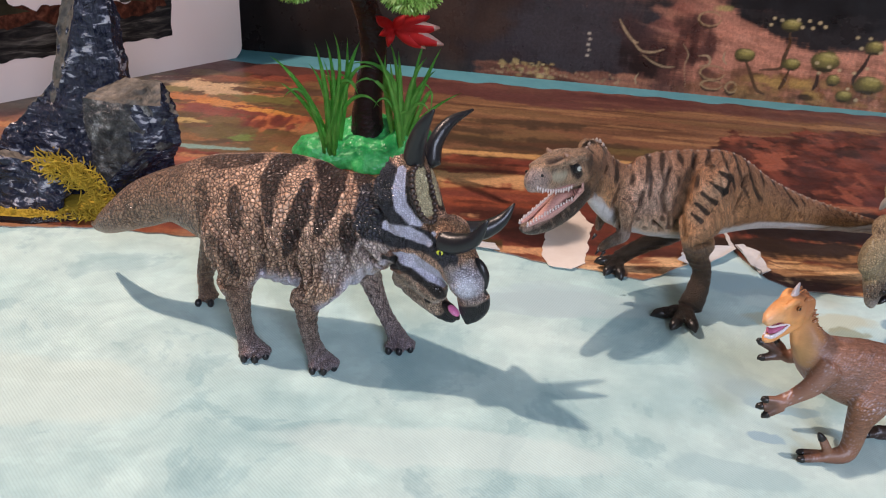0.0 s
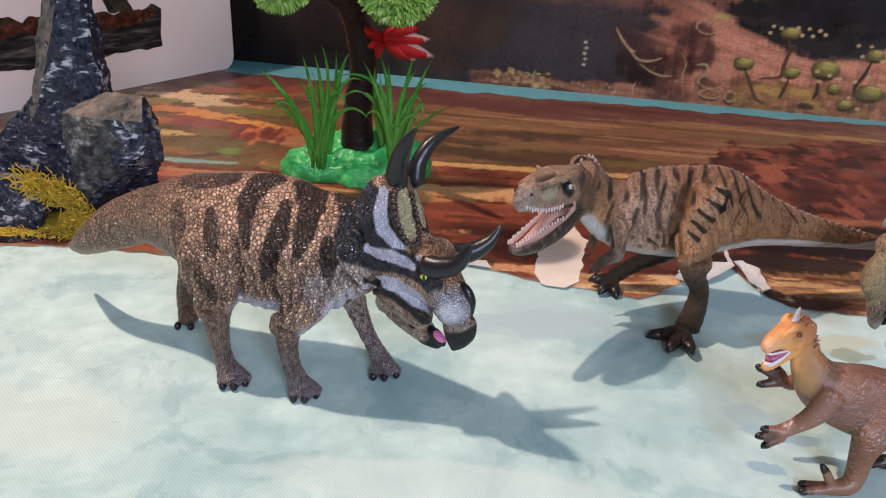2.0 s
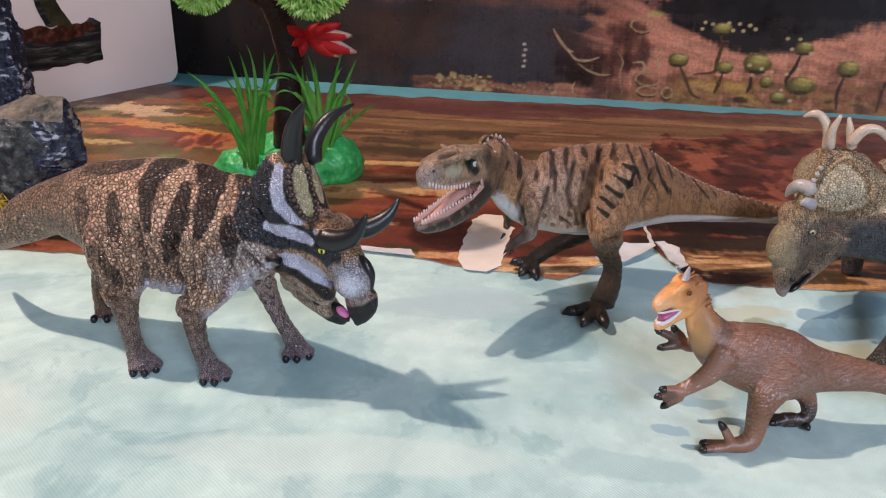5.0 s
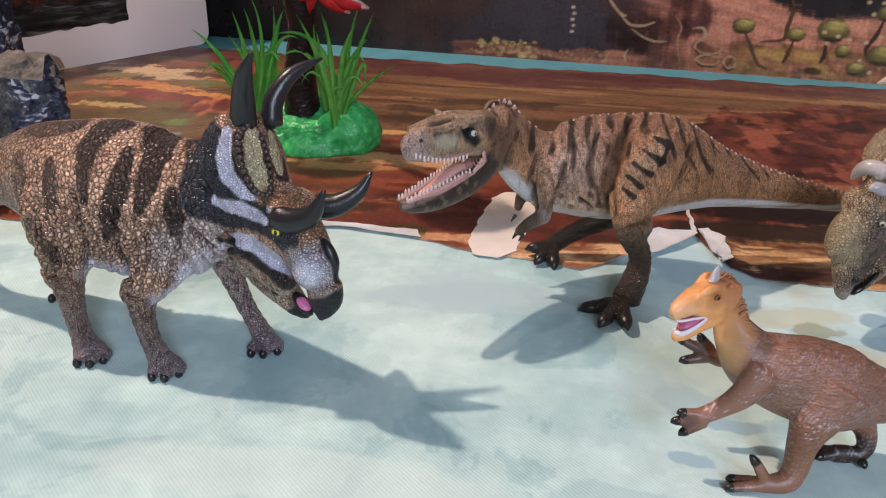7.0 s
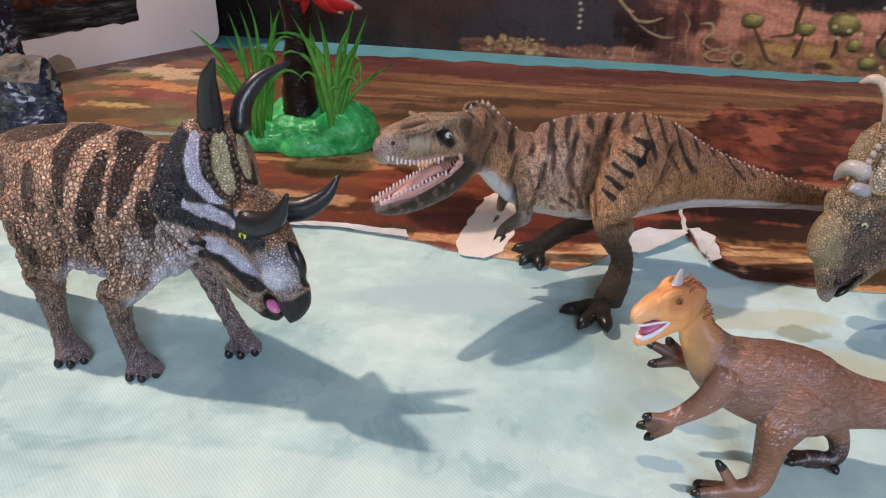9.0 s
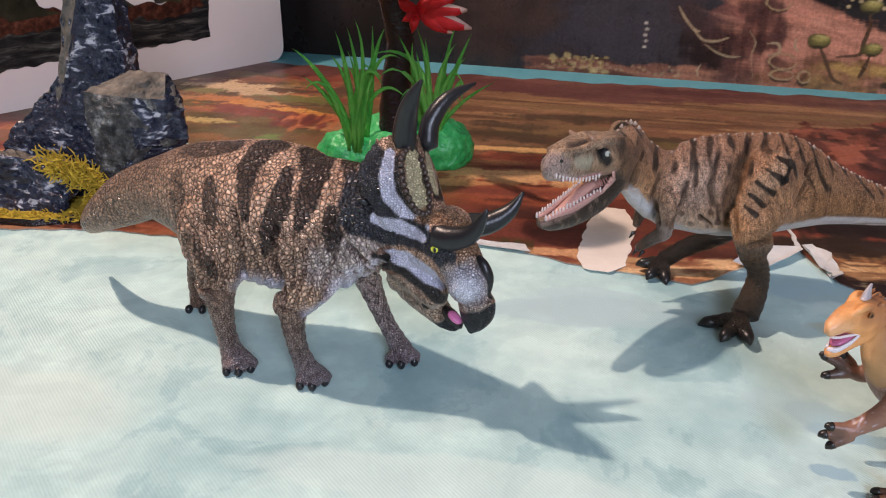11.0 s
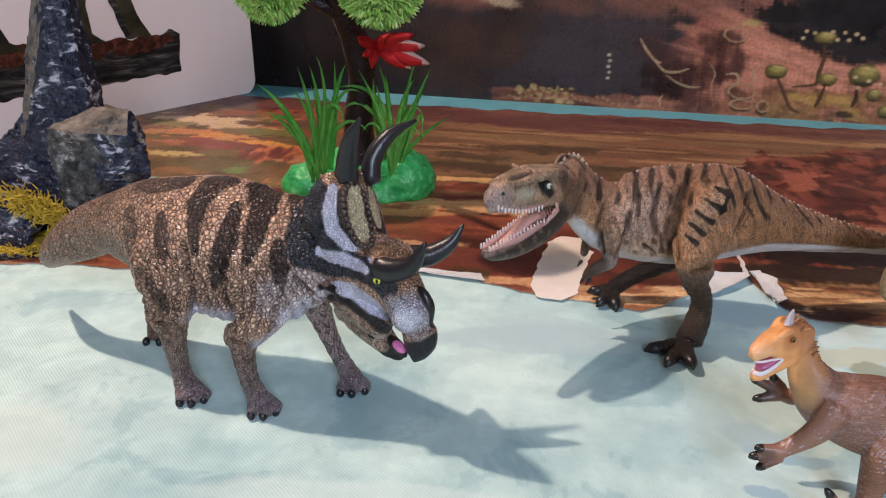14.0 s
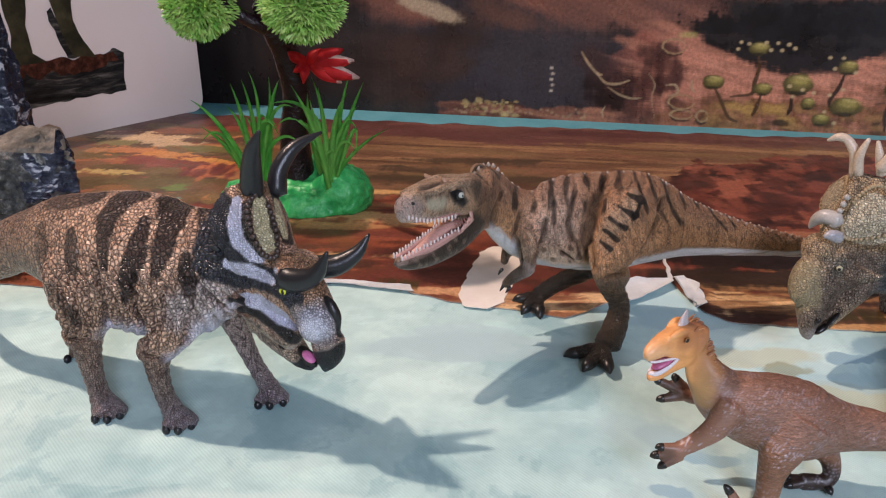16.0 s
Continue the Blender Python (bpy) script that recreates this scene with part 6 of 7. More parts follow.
    over(col, stroke(co, [(1.6, 3.4, .62, .09), (1.64, 3.39, .5, .07), (1.65, 3.38, .40, .05)], .8, .3), (.52, .26, .10))
    over(col, stroke(co, [(1.65, 3.37, .46, .04), (1.66, 3.36, .36, .035)], .5) * .6, (.46, .27, .11))
    over(col, (1 - soft(x, 1.59, 1.66)) * soft(z, .40, .44), (.78, .36, .13))
    over(col, stroke(co, [(1.63, 3.4, .66, .05), (1.66, 3.4, .58, .05), (1.68, 3.4, .48, .05)], .8) * .7, (.36, .15, .06))
    over(col, stroke(co, [(1.42, 3.4, .60, .06), (1.48, 3.38, .60, .035)], .5) * .75, (.86, .47, .24))
    over(col, stroke(co, [(1.58, 3.37, .66, .04), (1.62, 3.37, .60, .035)], .6) * .5, (.42, .15, .06))
    over(col, stroke(co, [(1.56, 3.36, .625, .035)], .5) * .6, (.40, .15, .05))
    over(col, stroke(co, [(1.6, 3.42, .68, .03), (1.68, 3.45, .6, .035), (1.71, 3.46, .5, .04)], .5) * .8, (.12, .045, .03))
    limb = stroke(co, [(1.92, 3.29, .14, .09), (1.9, 3.28, .0, .08), (1.8, 3.27, -.05, .06)], .4) + stroke(co, [(2.2, 3.5, .05, .08), (2.2, 3.46, -.05, .07)], .4)
    over(col, np.clip(limb, 0, 1) * .7, (.22, .095, .042))
    over(col, stroke(co, [(1.70, 3.245, -.06, .06), (1.70, 3.295, -.06, .06)], .5) * .8, (.06, .03, .02))
    over(col, stroke(co, [(2.2, 3.46, -.03, .07), (2.06, 3.45, -.05, .08)], .4), (.035, .02, .015))
    over(col, stroke(co, [(1.52, 3.285, .15, .05)], .5) * .7, (.07, .038, .026))
    over(col, stroke(co, [(1.53, 3.52, .32, .08)], .4) * .85, (.05, .032, .024))
    over(col, soft(wobble(co, 60), .25, .7) * (1 - soft(x, 1.62, 1.7)) * soft(z, .40, .44) * .3, (.50, .20, .07))
    flecks = soft(np.sin(x * 210 + 9 * np.sin(z * 37)) * np.sin(z * 150 + 7 * np.sin(x * 41)) + .5 * wobble(co, 20), .62, .85)
    where = stroke(co, [(1.72, 3.31, .31, .07)], .5) + stroke(co, [(1.64, 3.3, .23, .06)], .5) + .6 * stroke(co, [(2.0, 3.3, .16, .1)], .6) + .3 * soft(x, 1.68, 1.75)
    over(col, flecks * np.clip(where, 0, 1) * .85, (.50, .44, .50))
    # the head is turned towards the front
    co[:, 1] -= .75 * np.clip(1.60 - x, -.02, 1) * soft(z, .37, .47) * (1 - soft(x, 1.62, 1.74))
    for q in ex.bm.verts:
        if q.co.z > .042:
            q.co.y -= .75 * min(max(.160 - q.co.x, -.002), .1)
    return moulded("feathered_raptor_figure", co, faces, np.clip(col, 0, 1), ex, HIDE_C, "brown feathered raptor figure with an orange horned head", "toy figure", np.maximum(soft(x, 1.6, 1.85) * soft(z, .0, .1), .12))


def frilled_figure():
    bm = bmesh.new()
    tube(bm, [(2.335, 4.33, .2, .03, .045), (2.35, 4.36, .29, .07, .095), (2.385, 4.40, .4, .095, .13), (2.46, 4.45, .5, .12, .155), (2.62, 4.53, .50, .13, .165), (2.85, 4.6, .47, .16, .185), (3.1, 4.65, .47, .24, .26), (3.6, 4.8, .48, .30, .32), (4.1, 4.95, .45, .2, .24), (4.6, 5.1, .3, .05, .05)], sides=24)
    tube(bm, [(2.62, 4.48, .42, .085, .08), (2.52, 4.43, .31, .06, .055), (2.44, 4.39, .225, .04, .034), (2.385, 4.36, .175, .02, .018)])
    tube(bm, [(2.335, 4.335, .25, .045, .055), (2.345, 4.34, .19, .034, .044), (2.36, 4.345, .15, .008, .012)], (-.68, -.73, 0))
    ball(bm, (2.31, 4.365, .46), (.078, .08, .13), (0, 22, 40))
    ball(bm, (2.355, 4.41, .60), (.065, .08, .08), (0, 15, 40))
    tube(bm, [(2.5, 4.36, .5, .05, .05), (2.585, 4.32, .50, .03, .03), (2.64, 4.31, .505, .006, .006)])
    lat, rear = Vector((.6, -.8, 0)).normalized(), Vector((.8, .6, .0)).normalized()
    foot, top = Vector((2.378, 4.400, 0.632)), Vector((2.519, 4.460, 0.955))
    breadth = [.11, .20, .26, .25, .16]
    at_v = [0, .25, .5, .75, 1]

    def frill_point(u, v, out=0.0):
        w = float(np.interp(v, at_v, breadth))
        return foot.lerp(top, v) + lat * (w * u) + rear * (.21 * u * u + out) - Vector((0, 0, .08 * abs(u) ** 3))

    shield(bm, foot, top, lat, rear, breadth, .21, .08, .05)
    fx = (-1, -.5, 0)
    tube(bm, [(3.1, 4.4, .5, .1, .13), (3.0, 4.2, .28, .07, .08), (2.87, 4.05, .11, .055, .06), (2.76, 3.95, .02, .055, .06), (2.70, 3.92, -.045, .06, .06)], fx)
    tube(bm, [(3.1, 4.9, .5, .1, .13), (3.0, 5.0, .25, .07, .08), (3.0, 5.0, .02, .06, .06)], fx)
    tube(bm, [(3.8, 4.6, .5, .12, .15), (3.75, 4.5, .25, .08, .09), (3.75, 4.5, -.03, .07, .07)], fx)
    tube(bm, [(3.9, 5.1, .5, .12, .15), (3.9, 5.15, .25, .08, .09), (3.9, 5.15, .02, .07, .07)], fx)
    # knobbly rim and the midline bar of the frill
    for side in (-1, 1):
        for i in range(12):
            ball(bm, frill_point(side, i / 11, .025), (.03, .03, .028), detail=(8, 6))
    tube(bm, [(*frill_point(0, 0, -.01), .035, .025), (*frill_point(0, .5, -.01), .03, .022), (*frill_point(0, .95), .035, .025)], (-.6, -.78, 0))
    co, no, faces = fused(bm, 0.0009, 3)
    ex = Extras()
    for side in (-1, 1):
        for i in range(44):
            a = 2 * math.pi * i / 44
            ex.ball((.40, .29, .17), frill_point(side * (.47 + .38 * math.cos(a)), .52 + .39 * math.sin(a), .001), (.010, .010, .011), detail=(7, 5))
    for i in range(5):
        ex.ball((.40, .36, .32), frill_point(.02, .3 + .1 * i, -.03), (.016, .016, .015), detail=(8, 6))
    bone = (0.56, 0.44, 0.34)
    ex.horn(bone, [(2.508, 4.500, 0.936, 0.031, 0.031), (2.491, 4.500, 1.042, 0.027, 0.027), (2.455, 4.520, 1.106, 0.023, 0.023), (2.417, 4.540, 1.117, 0.020, 0.020), (2.376, 4.560, 1.095, 0.006, 0.006)])
    ex.horn(bone, [(2.507, 4.470, 0.957, 0.023, 0.023), (2.498, 4.460, 1.052, 0.020, 0.020), (2.522, 4.450, 1.131, 0.009, 0.009)])
    ex.horn(bone, [(2.593, 4.420, 0.973, 0.025, 0.025), (2.569, 4.420, 1.064, 0.020, 0.020), (2.556, 4.430, 1.125, 0.009, 0.009)])
    ex.horn(bone, [(2.575, 4.400, 1.001, 0.028, 0.028), (2.614, 4.380, 1.071, 0.027, 0.027), (2.665, 4.370, 1.086, 0.023, 0.023), (2.708, 4.360, 1.065, 0.019, 0.019), (2.744, 4.360, 1.017, 0.005, 0.005)])
    ex.horn((.44, .40, .37), [(2.429, 4.400, 0.746, 0.040, 0.040), (2.374, 4.440, 0.755, 0.036, 0.036), (2.348, 4.480, 0.718, 0.026, 0.026), (2.332, 4.500, 0.674, 0.006, 0.006)])
    ex.horn((.36, .34, .36), [(2.415, 4.330, 0.689, 0.030, 0.030), (2.369, 4.310, 0.707, 0.026, 0.026), (2.339, 4.300, 0.702, 0.008, 0.008)])
    ex.ball((.4, .38, .26), (2.43, 4.300, .545), (.015, .014, .013), detail=(10, 8))
    ex.ball((.01, .01, .01), (2.426, 4.288, .545), (.007, .005, .008), detail=(8, 6))
    ex.ball((.012, .01, .01), (2.362, 4.272, .285), (.013, .012, .017), detail=(8, 6))
    ex.ball((.012, .010, .010), (2.45, 4.335, .262), (.05, .016, .008), (0, -42, 25), (10, 6))
    ex.ball((.01, .008, .008), (2.41, 4.345, .208), (.045, .02, .014), (0, -30, 25), (10, 6))
    for q in ((2.655, 3.865, -.05), (2.70, 3.85, -.05), (2.745, 3.865, -.05)):
        ex.ball((.02, .018, .016), q, (.022, .022, .02), detail=(8, 6))
    x, y, z = co.T
    col = np.tile((0.56, 0.41, 0.26, 1.0), (len(co), 1))
    over(col, soft(wobble(co, 9), .1, .7) * .4, (.20, .15, .09))
    over(col, soft(x, 2.5, 2.7) * (1 - soft(z, .5, .66)), (.115, .125, .135))
    over(col, stroke(co, [(2.34, 4.3, .25, .12), (2.42, 4.33, .4, .13), (2.54, 4.36, .47, .14)], .3) * .92, (.235, .18, .14))
    over(col, stroke(co, [(2.42, 4.30, .56, .06), (2.5, 4.3, .60, .05)], .4) * .7, (.15, .16, .14))
    over(col, stroke(co, [(2.27, 4.32, .40, .10), (2.28, 4.33, .50, .08)], .3) * .95, (.36, .29, .17, .5))
    over(col, stroke(co, [(2.345, 4.33, .18, .065)], .4) * .85, (.32, .28, .26, .3))
    over(col, stroke(co, [(2.58, 4.32, .5, .05), (2.64, 4.31, .505, .04)], .4) * .8, (.34, .28, .21))
    base = np.array(foot)
    axis = np.array(top - foot)
    vv = ((co - base) @ axis) / (axis @ axis)
    uu = ((co - base - vv[:, None] * axis) @ np.array(lat)) / np.interp(vv, at_v, breadth)
    face = soft(-(no @ np.array(rear)), .0, .3) * (vv > .02) * (vv < 1.1)
    oval = np.sqrt(((np.abs(uu) - .47) / .39) ** 2 + ((vv - .52) / .40) ** 2)
    over(col, (1 - soft(oval, 1.0, 1.12)) * face, (.44, .30, .165, 1.0))
    over(col, (1 - soft(oval, .82, .9)) * face, (.66, .57, .41, .75))
    over(col, stroke(co, [(2.68, 3.9, -.04, .1), (2.85, 4.02, .1, .1)], .5) * .7, (.12, .085, .055))
    return moulded("frilled_dinosaur_figure", co, faces, np.clip(col, 0, 1), ex, HIDE_D, "olive frilled dinosaur figure with pale curved frill horns", "toy figure")


horned_figure()
hunter_figure()
raptor_figure()
frilled_figure()


# ---- rock ornament ----
def rough_hull(points, seed, amount, cuts=3, paler=0.62, left=-2.0, front=-2.0):
    """A broken stone: the hull of a few corners, its faces cut finer and roughened."""
    bm = bmesh.new()
    for p in points:
        bm.verts.new(dm(*p))
    bmesh.ops.convex_hull(bm, input=bm.verts)
    for v in [v for v in bm.verts if not v.link_faces]:
        bm.verts.remove(v)
    bmesh.ops.triangulate(bm, faces=bm.faces)
    for _ in range(cuts):
        long = [e for e in bm.edges if e.calc_length() > 0.004]
        bmesh.ops.subdivide_edges(bm, edges=long, cuts=1, use_grid_fill=True)
        bmesh.ops.triangulate(bm, faces=bm.faces)
    bm.normal_update()
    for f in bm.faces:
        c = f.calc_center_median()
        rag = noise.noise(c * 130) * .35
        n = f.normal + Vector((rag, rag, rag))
        # faces turned up or left take the second, paler material
        f.material_index = 1 if n.z > paler or n.x < left else 2 if n.y < front and n.x < .45 else 0
    moves = []
    for v in bm.verts:
        a = noise.noise(v.co * 55 + Vector((seed, 0, 0))) * 0.7 + noise.noise(Vector((v.co.x * 200, v.co.y * 200, v.co.z * 420)) + Vector((seed, 0, 0))) * 0.45
        moves.append(v.normal * a * amount * DM)
    for v, d in zip(bm.verts, moves):
        v.co += d
    bm.normal_update()
    return bm


def rock_ornament():
    root = tagged(new("rock_ornament"), "dark painted resin rock ornament with spire and yellow moss", "rock ornament")
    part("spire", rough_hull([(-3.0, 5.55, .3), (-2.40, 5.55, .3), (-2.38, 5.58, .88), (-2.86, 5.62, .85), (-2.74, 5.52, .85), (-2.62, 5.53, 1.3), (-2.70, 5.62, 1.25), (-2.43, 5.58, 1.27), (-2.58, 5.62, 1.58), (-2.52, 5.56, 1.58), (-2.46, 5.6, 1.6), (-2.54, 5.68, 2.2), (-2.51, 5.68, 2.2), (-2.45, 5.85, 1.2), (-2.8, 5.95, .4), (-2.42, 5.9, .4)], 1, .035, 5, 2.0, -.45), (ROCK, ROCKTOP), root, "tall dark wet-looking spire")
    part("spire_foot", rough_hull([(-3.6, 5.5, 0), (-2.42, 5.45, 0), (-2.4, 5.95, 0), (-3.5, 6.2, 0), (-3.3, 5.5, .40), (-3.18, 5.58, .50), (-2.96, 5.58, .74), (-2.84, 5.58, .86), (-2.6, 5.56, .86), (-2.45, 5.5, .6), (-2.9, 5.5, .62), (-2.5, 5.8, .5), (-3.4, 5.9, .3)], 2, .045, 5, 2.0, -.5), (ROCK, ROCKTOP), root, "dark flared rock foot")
    part("block", rough_hull([(-2.47, 5.24, .14), (-2.47, 5.22, .46), (-2.19, 5.22, .48), (-2.5, 5.25, .83), (-2.2, 5.22, .81), (-2.0, 5.32, .78), (-1.93, 5.4, .70), (-1.93, 5.4, .52), (-2.06, 5.5, .92), (-2.3, 5.5, .90), (-2.5, 5.5, .2), (-2.05, 5.6, .8), (-2.1, 5.65, .2), (-2.48, 5.55, .83)], 7, .042, 5, .62, -2.0, -.6), (ROCK, ROCKTOP, ROCKGREY), root, "faceted dark block with paler top")
    part("boulder", rough_hull([(-3.4, 5.15, .02), (-2.72, 5.12, .03), (-2.66, 5.2, .2), (-2.78, 5.22, .38), (-3.1, 5.2, .42), (-3.4, 5.25, .36), (-3.3, 5.6, .3), (-2.7, 5.5, .25)], 12, .06, 4), (ROCK, ROCKTOP), root, "rounded dark boulder")
    part("base_plate", rough_hull([(-3.7, 5.0, .0), (-2.85, 4.99, .0), (-2.55, 5.12, .0), (-2.3, 5.3, .0), (-2.2, 6.1, 0), (-3.7, 6.2, 0), (-3.7, 5.0, .06), (-2.85, 5.0, .06), (-2.57, 5.13, .06), (-2.32, 5.32, .06), (-2.2, 6.1, .06), (-3.7, 6.2, .06)], 3, .02, 4), (TRUNK, MOSS), root, "thin brown base edge under moss")
    rng = random.Random(8)
    bm = bmesh.new()
    hang = [Vector(q) for q in ((-2.75, 5.16, 0.40), (-2.61, 5.16, 0.35), (-2.47, 5.16, 0.28), (-2.39, 5.16, 0.13), (-2.57, 5.16, -0.03))]
    for i in range(900):
        if i < 640:
            t = rng.random() * (len(hang) - 1.001)
            c = hang[int(t)].lerp(hang[int(t) + 1], t % 1) + Vector((rng.gauss(0, .035), rng.gauss(-.01, .03), rng.gauss(0, .045)))
        else:
            c = Vector((rng.uniform(-3.5, -2.52), rng.uniform(5.02, 5.12), .06))
        d = Vector((rng.gauss(0, 1), rng.gauss(-.5, .7), rng.gauss(.4, .8))).normalized()
        e = Vector((rng.gauss(0, 1), rng.gauss(0, 1), rng.gauss(0, 1))).normalized()
        n = rng.uniform(.04, .10) if i < 640 else rng.uniform(.015, .045)
        c.z = max(c.z, .03)
        m, q = c + d * n * .5 + e * n * .25, c + d * n
        tube(bm, [(*c, .005, .005), (*m, .005, .005), (max(-4, q.x), q.y, max(q.z, .01), .002, .002)], sides=4, steps=2, capped=False)
    part("moss_tuft", bm, MOSS, root, "dry yellow moss strands")


# ---- plastic tree ----
def blade(bm, root, bend, tip, width):
    """A grass blade: a keeled strip that tapers from root to tip and arches over bend."""
    a, k, b = Vector(root), Vector(bend), Vector(tip)
    rows = 12
    last = None
    for i in range(rows + 1):
        t = i / rows
        c = a * (1 - t) ** 2 + k * (2 * t * (1 - t)) + b * t * t
        d = ((k - a) * (1 - t) + (b - k) * t).normalized()
        side = d.cross(Vector((0, -1, .25))).normalized() * width * (0.75 + 0.9 * t if t < .3 else 1.02 * (1 - ((t - .3) / .7) ** 1.6) + .03)
        keel = side.cross(d).normalized() * width * .35
        row = [bm.verts.new((c - side) * DM), bm.verts.new((c + keel) * DM), bm.verts.new((c + side) * DM)]
        if last:
            bm.faces.new((last[0], last[1], row[1], row[0]))
            bm.faces.new((last[1], last[2], row[2], row[1]))
        last = row


def frond_ball(centre, radius, count, seed, face):
    """A pompon of plastic fronds that fork at their tips."""
    bm = bmesh.new()
    rng = random.Random(seed)
    c = Vector(centre)
    for i in range(count):
        d = Vector((rng.gauss(0, 1), rng.gauss(0, 1), rng.gauss(0, 1)))
        d = (d.normalized() + Vector(face) * .55).normalized()
        r = radius * rng.uniform(.86, 1.06)
        u = d.orthogonal().normalized()
        u.rotate(Matrix.Rotation(rng.uniform(0, 6.28), 3, d))
        for k in (-1, -.4, .4, 1):
            tip = c + d * r * (1 - .05 * abs(k)) + u * (k * radius * .15)
            mid = c + d * r * .74
            w = d.cross(u).normalized() * radius * .017
            p = [bm.verts.new(q * DM) for q in (mid - w * .7, mid + w * .7, tip + w * 1.1 - d * radius * .06, tip, tip - w * 1.1 - d * radius * .06)]
            bm.faces.new(p)
        w = u * radius * .014
        p = [bm.verts.new(q * DM) for q in (c - w, c + w, c + d * r * .7 + w, c + d * r * .7 - w)]
        bm.faces.new(p)
    return bm


def plastic_tree():
    root = tagged(new("plastic_tree"), "plastic aquarium tree with grass, red flower and green mound", "plastic plant")
    bm = bmesh.new()
    for at, r in (((-.88, 6.72, .06), (.52, .3, .2)), ((-1.2, 6.62, .08), (.26, .22, .17)), ((-.5, 6.66, .12), (.24, .24, .24)), ((-.75, 6.55, .04), (.3, .18, .15)), ((-.85, 6.85, .14), (.3, .2, .24))):
        ball(bm, at, r, detail=(20, 12))
    co, no, faces = fused(bm, 0.0016, 4)
    me = bpy.data.meshes.new("mound")
    lump = np.array([noise.noise(Vector(p) * 9) * .03 + noise.noise(Vector(p) * 26) * .012 for p in co])
    co = co + no * lump[:, None]
    co[:, 2] = np.maximum(co[:, 2], .013)
    me.from_pydata((co * DM).tolist(), [], faces)
    me.materials.append(GREENBASE)
    me.polygons.foreach_set("use_smooth", [True] * len(me.polygons))
    new("mound", me).parent = root
    bm = bmesh.new()
    tube(bm, [(-.87, 6.75, .08, .16, .16), (-.86, 6.72, .32, .13, .13), (-.845, 6.68, .56, .115, .115), (-.80, 6.64, .80, .11, .11), (-.785, 6.6, .98, .105, .105), (-.81, 6.55, 1.2, .10, .10), (-.865, 6.45, 1.42, .09, .09), (-.91, 6.35, 1.59, .075, .075)], (0, 1, 0), sides=16)
    tube(bm, [(-.86, 6.44, 1.40, .06, .06), (-1.0, 6.36, 1.47, .05, .05), (-1.15, 6.3, 1.58, .04, .04), (-1.28, 6.25, 1.7, .02, .02)], (0, 1, 0))
    tube(bm, [(-.88, 6.4, 1.5, .05, .05), (-.78, 6.15, 1.6, .045, .045), (-.6, 5.9, 1.75, .03, .03)], (0, 1, 0))
    for v in bm.verts:
        v.co += Vector(noise.noise_vector(v.co * 90)) * 0.0012
    part("trunk", bm, TRUNK, root, "glossy dark brown trunk", smooth=True)
    rng = random.Random(5)
    # each blade: bend x, bend z, tip x, tip z
    tufts = (((-1.13, 6.52, 0.14), [(-1.34, 0.71, -1.63, 0.85), (-1.26, 0.56, -1.53, 0.67), (-1.10, 0.68, -1.25, 0.87), (-1.10, 0.68, -1.20, 1.03), (-1.03, 0.72, -1.11, 1.06), (-0.94, 0.81, -1.05, 1.12), (-0.99, 0.68, -1.01, 1.02), (-0.98, 0.85, -0.88, 1.03), (-1.00, 0.99, -0.74, 0.85), (-1.04, 1.01, -0.86, 0.65), (-1.02, 0.59, -1.15, 0.78), (-1.07, 0.59, -1.20, 0.84), (-1.03, 0.63, -0.96, 0.89)]),
             ((-0.55, 6.54, 0.15), [(-0.55, 0.64, -0.75, 1.02), (-0.55, 0.77, -0.68, 1.02), (-0.55, 0.68, -0.57, 0.99), (-0.50, 0.81, -0.38, 1.06), (-0.44, 0.64, -0.25, 1.02), (-0.25, 1.02, -0.32, 0.48), (-0.41, 0.52, -0.07, 0.69), (-0.54, 1.01, -0.96, 0.86), (-0.55, 0.73, -0.35, 0.96), (-0.49, 0.69, -0.28, 0.86), (-0.66, 0.57, -0.44, 0.50), (-0.72, 0.68, -0.69, 0.93), (-0.42, 0.89, -0.51, 0.68), (-0.61, 0.68, -0.63, 0.91)]))
    for (bx, by, bz), tips in tufts:
        for kx, kz, tx, tz in tips:
            bm = bmesh.new()
            o = Vector((rng.uniform(-.06, .06), rng.uniform(-.08, .08), rng.uniform(-.03, .0)))
            dy = rng.uniform(-.14, .12)
            blade(bm, Vector((bx, by, bz)) + o, (kx, by + o.y + dy * .3, kz), (tx, by + o.y + dy, tz), rng.uniform(.016, .026))
            bmesh.ops.solidify(bm, geom=bm.faces, thickness=0.0004)
            part("grass_blade", bm, BLADE, root, smooth=True)
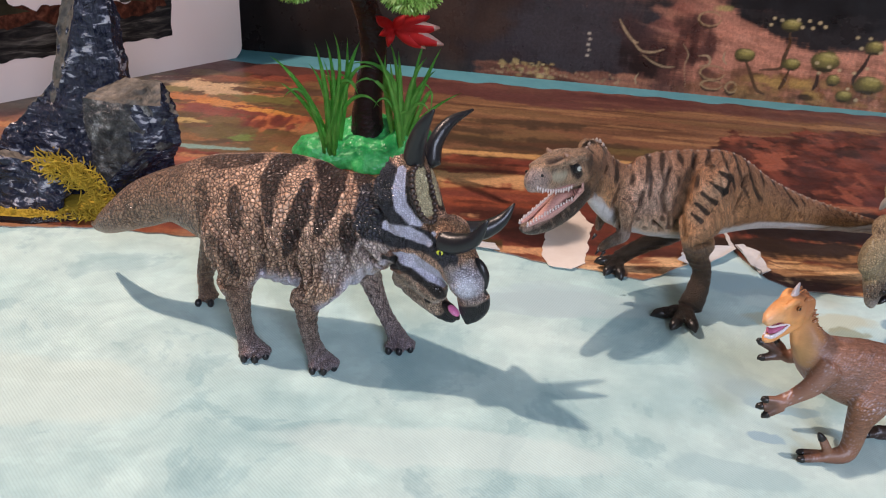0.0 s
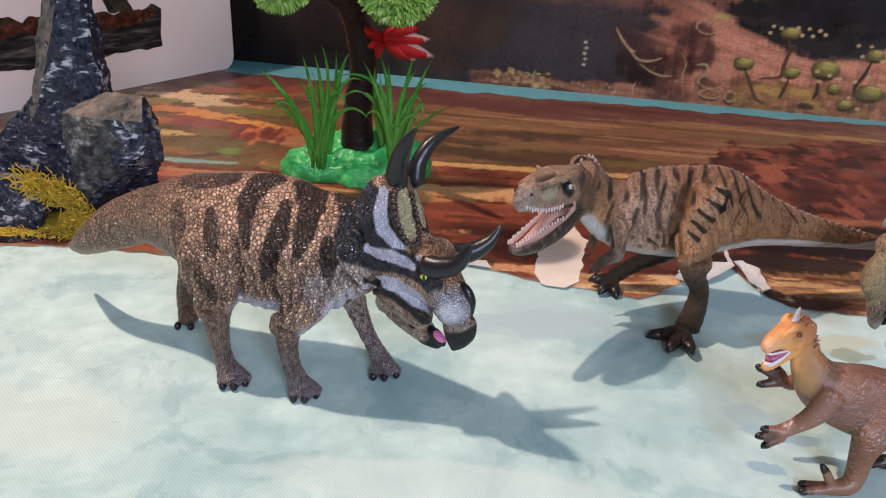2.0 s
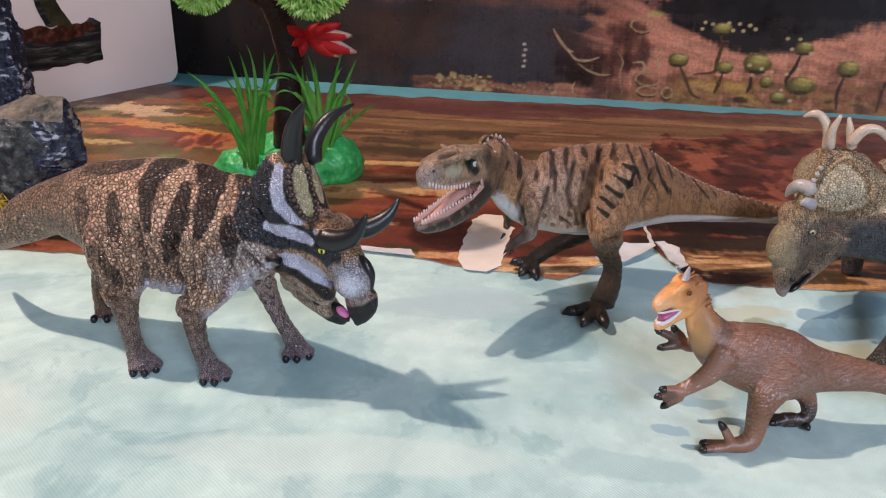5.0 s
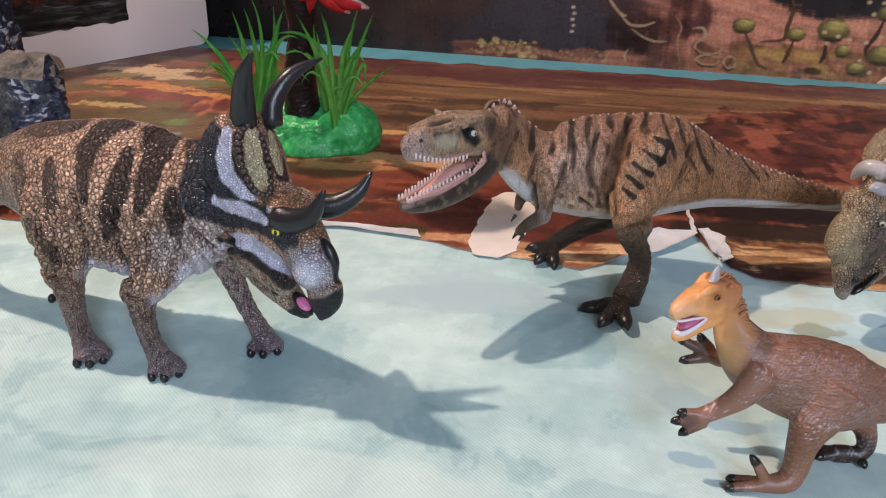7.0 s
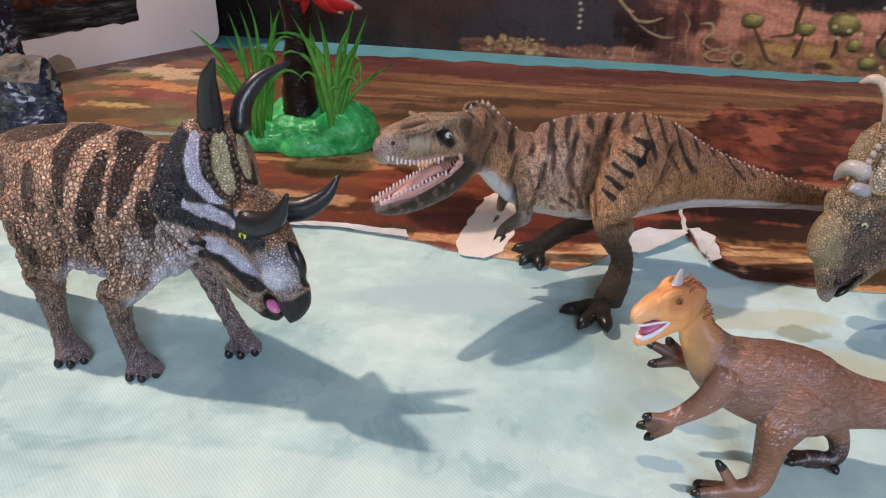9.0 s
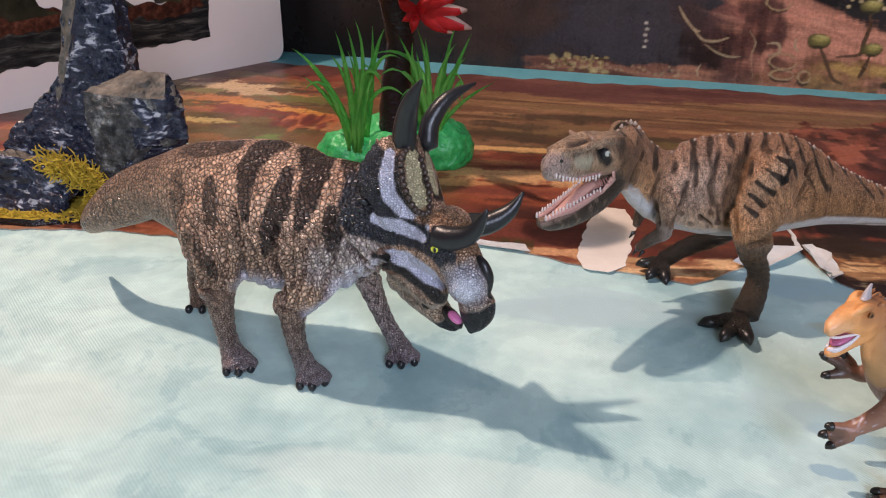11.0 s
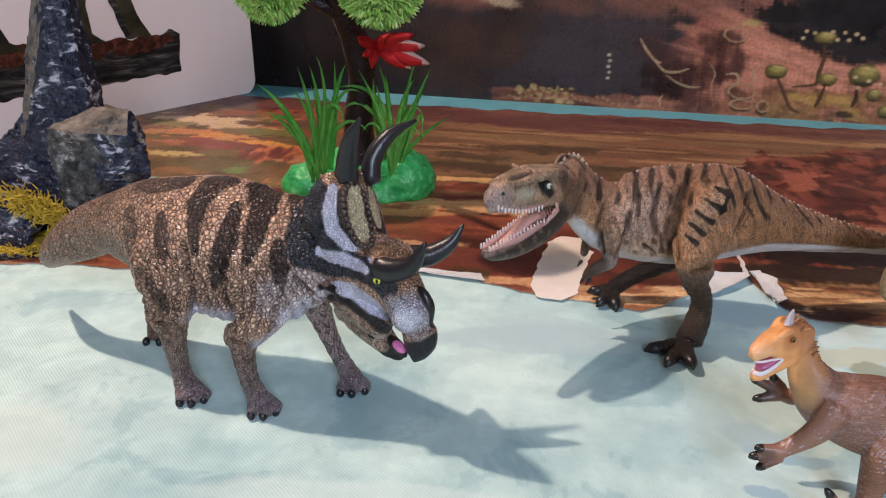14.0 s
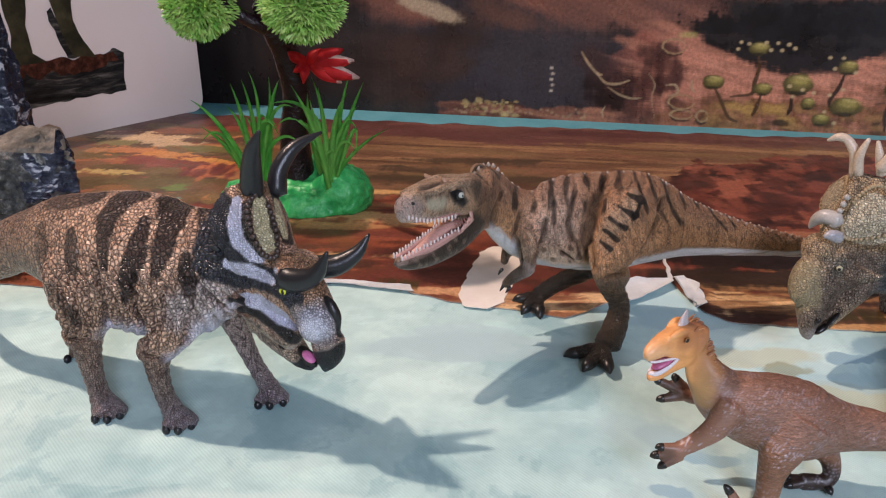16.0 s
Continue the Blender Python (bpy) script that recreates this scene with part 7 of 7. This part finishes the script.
    for (bx, by, bz), tips in tufts:
        for k in range(4):
            bm = bmesh.new()
            lean, high = rng.choice((-1, 1)) * rng.uniform(.12, .34), rng.uniform(.45, .85)
            o = Vector((rng.uniform(-.08, .08), rng.uniform(-.1, .08), 0))
            blade(bm, Vector((bx, by, bz)) + o, (bx + lean * .55, by + o.y - .05, high + .22), (bx + lean * 1.25, by + o.y - .1, high - .05), rng.uniform(.014, .021))
            bmesh.ops.solidify(bm, geom=bm.faces, thickness=0.0004)
            part("grass_blade", bm, BLADE, root, smooth=True)
    part("foliage_clump", frond_ball((-.38, 5.5, 1.69), .28, 520, 1, (0, -.8, -.3)), LEAF, root, "round bright green frond clump")
    part("foliage_clump", frond_ball((-1.29, 6.2, 1.62), .28, 460, 2, (0, -.7, -.4)), LEAF, root, "round green frond clump")
    part("foliage_clump", frond_ball((-.9, 6.6, 1.85), .3, 300, 3, (0, -.7, -.4)), LEAF, root, "round green frond clump")
    # the flower: petals round a short throat
    hub = Vector((-0.589, 6.28, 1.175))
    for dx, dz, n, tipped in ((1.00, -0.07, 0.39, True), (0.97, 0.26, 0.37, True), (0.85, 0.53, 0.33, False), (0.56, 0.83, 0.21, False), (-0.65, 0.76, 0.20, False), (-1.00, 0.06, 0.11, False), (-0.49, -0.87, 0.09, False), (0.97, -0.26, 0.26, True)):
        bm = bmesh.new()
        d = Vector((dx, -.25, dz)).normalized()
        side = d.cross(Vector((0, -1, 0))).normalized()
        last = None
        for i in range(9):
            t = i / 8
            c = hub + d * n * t + Vector((0, -.06 * math.sin(math.pi * t), -.05 * t * t))
            w = .052 * math.sin(math.pi * (.14 + .82 * t)) * (.5 + .5 * n / .3)
            row = [bm.verts.new((c + side * (w * k) + Vector((0, .025 * k * k, 0))) * DM) for k in (-1, -.5, 0, .5, 1)]
            if last:
                for a in range(4):
                    f = bm.faces.new((last[a], last[a + 1], row[a + 1], row[a]))
                    f.material_index = 1 if tipped and t > .9 - .35 * (a == 0) else 0
            last = row
        bmesh.ops.solidify(bm, geom=bm.faces, thickness=0.0004)
        part("petal", bm, (PETAL, TIP), root, "red petal with pale tip" if tipped else "red petal", smooth=True)


rock_ornament()
plastic_tree()
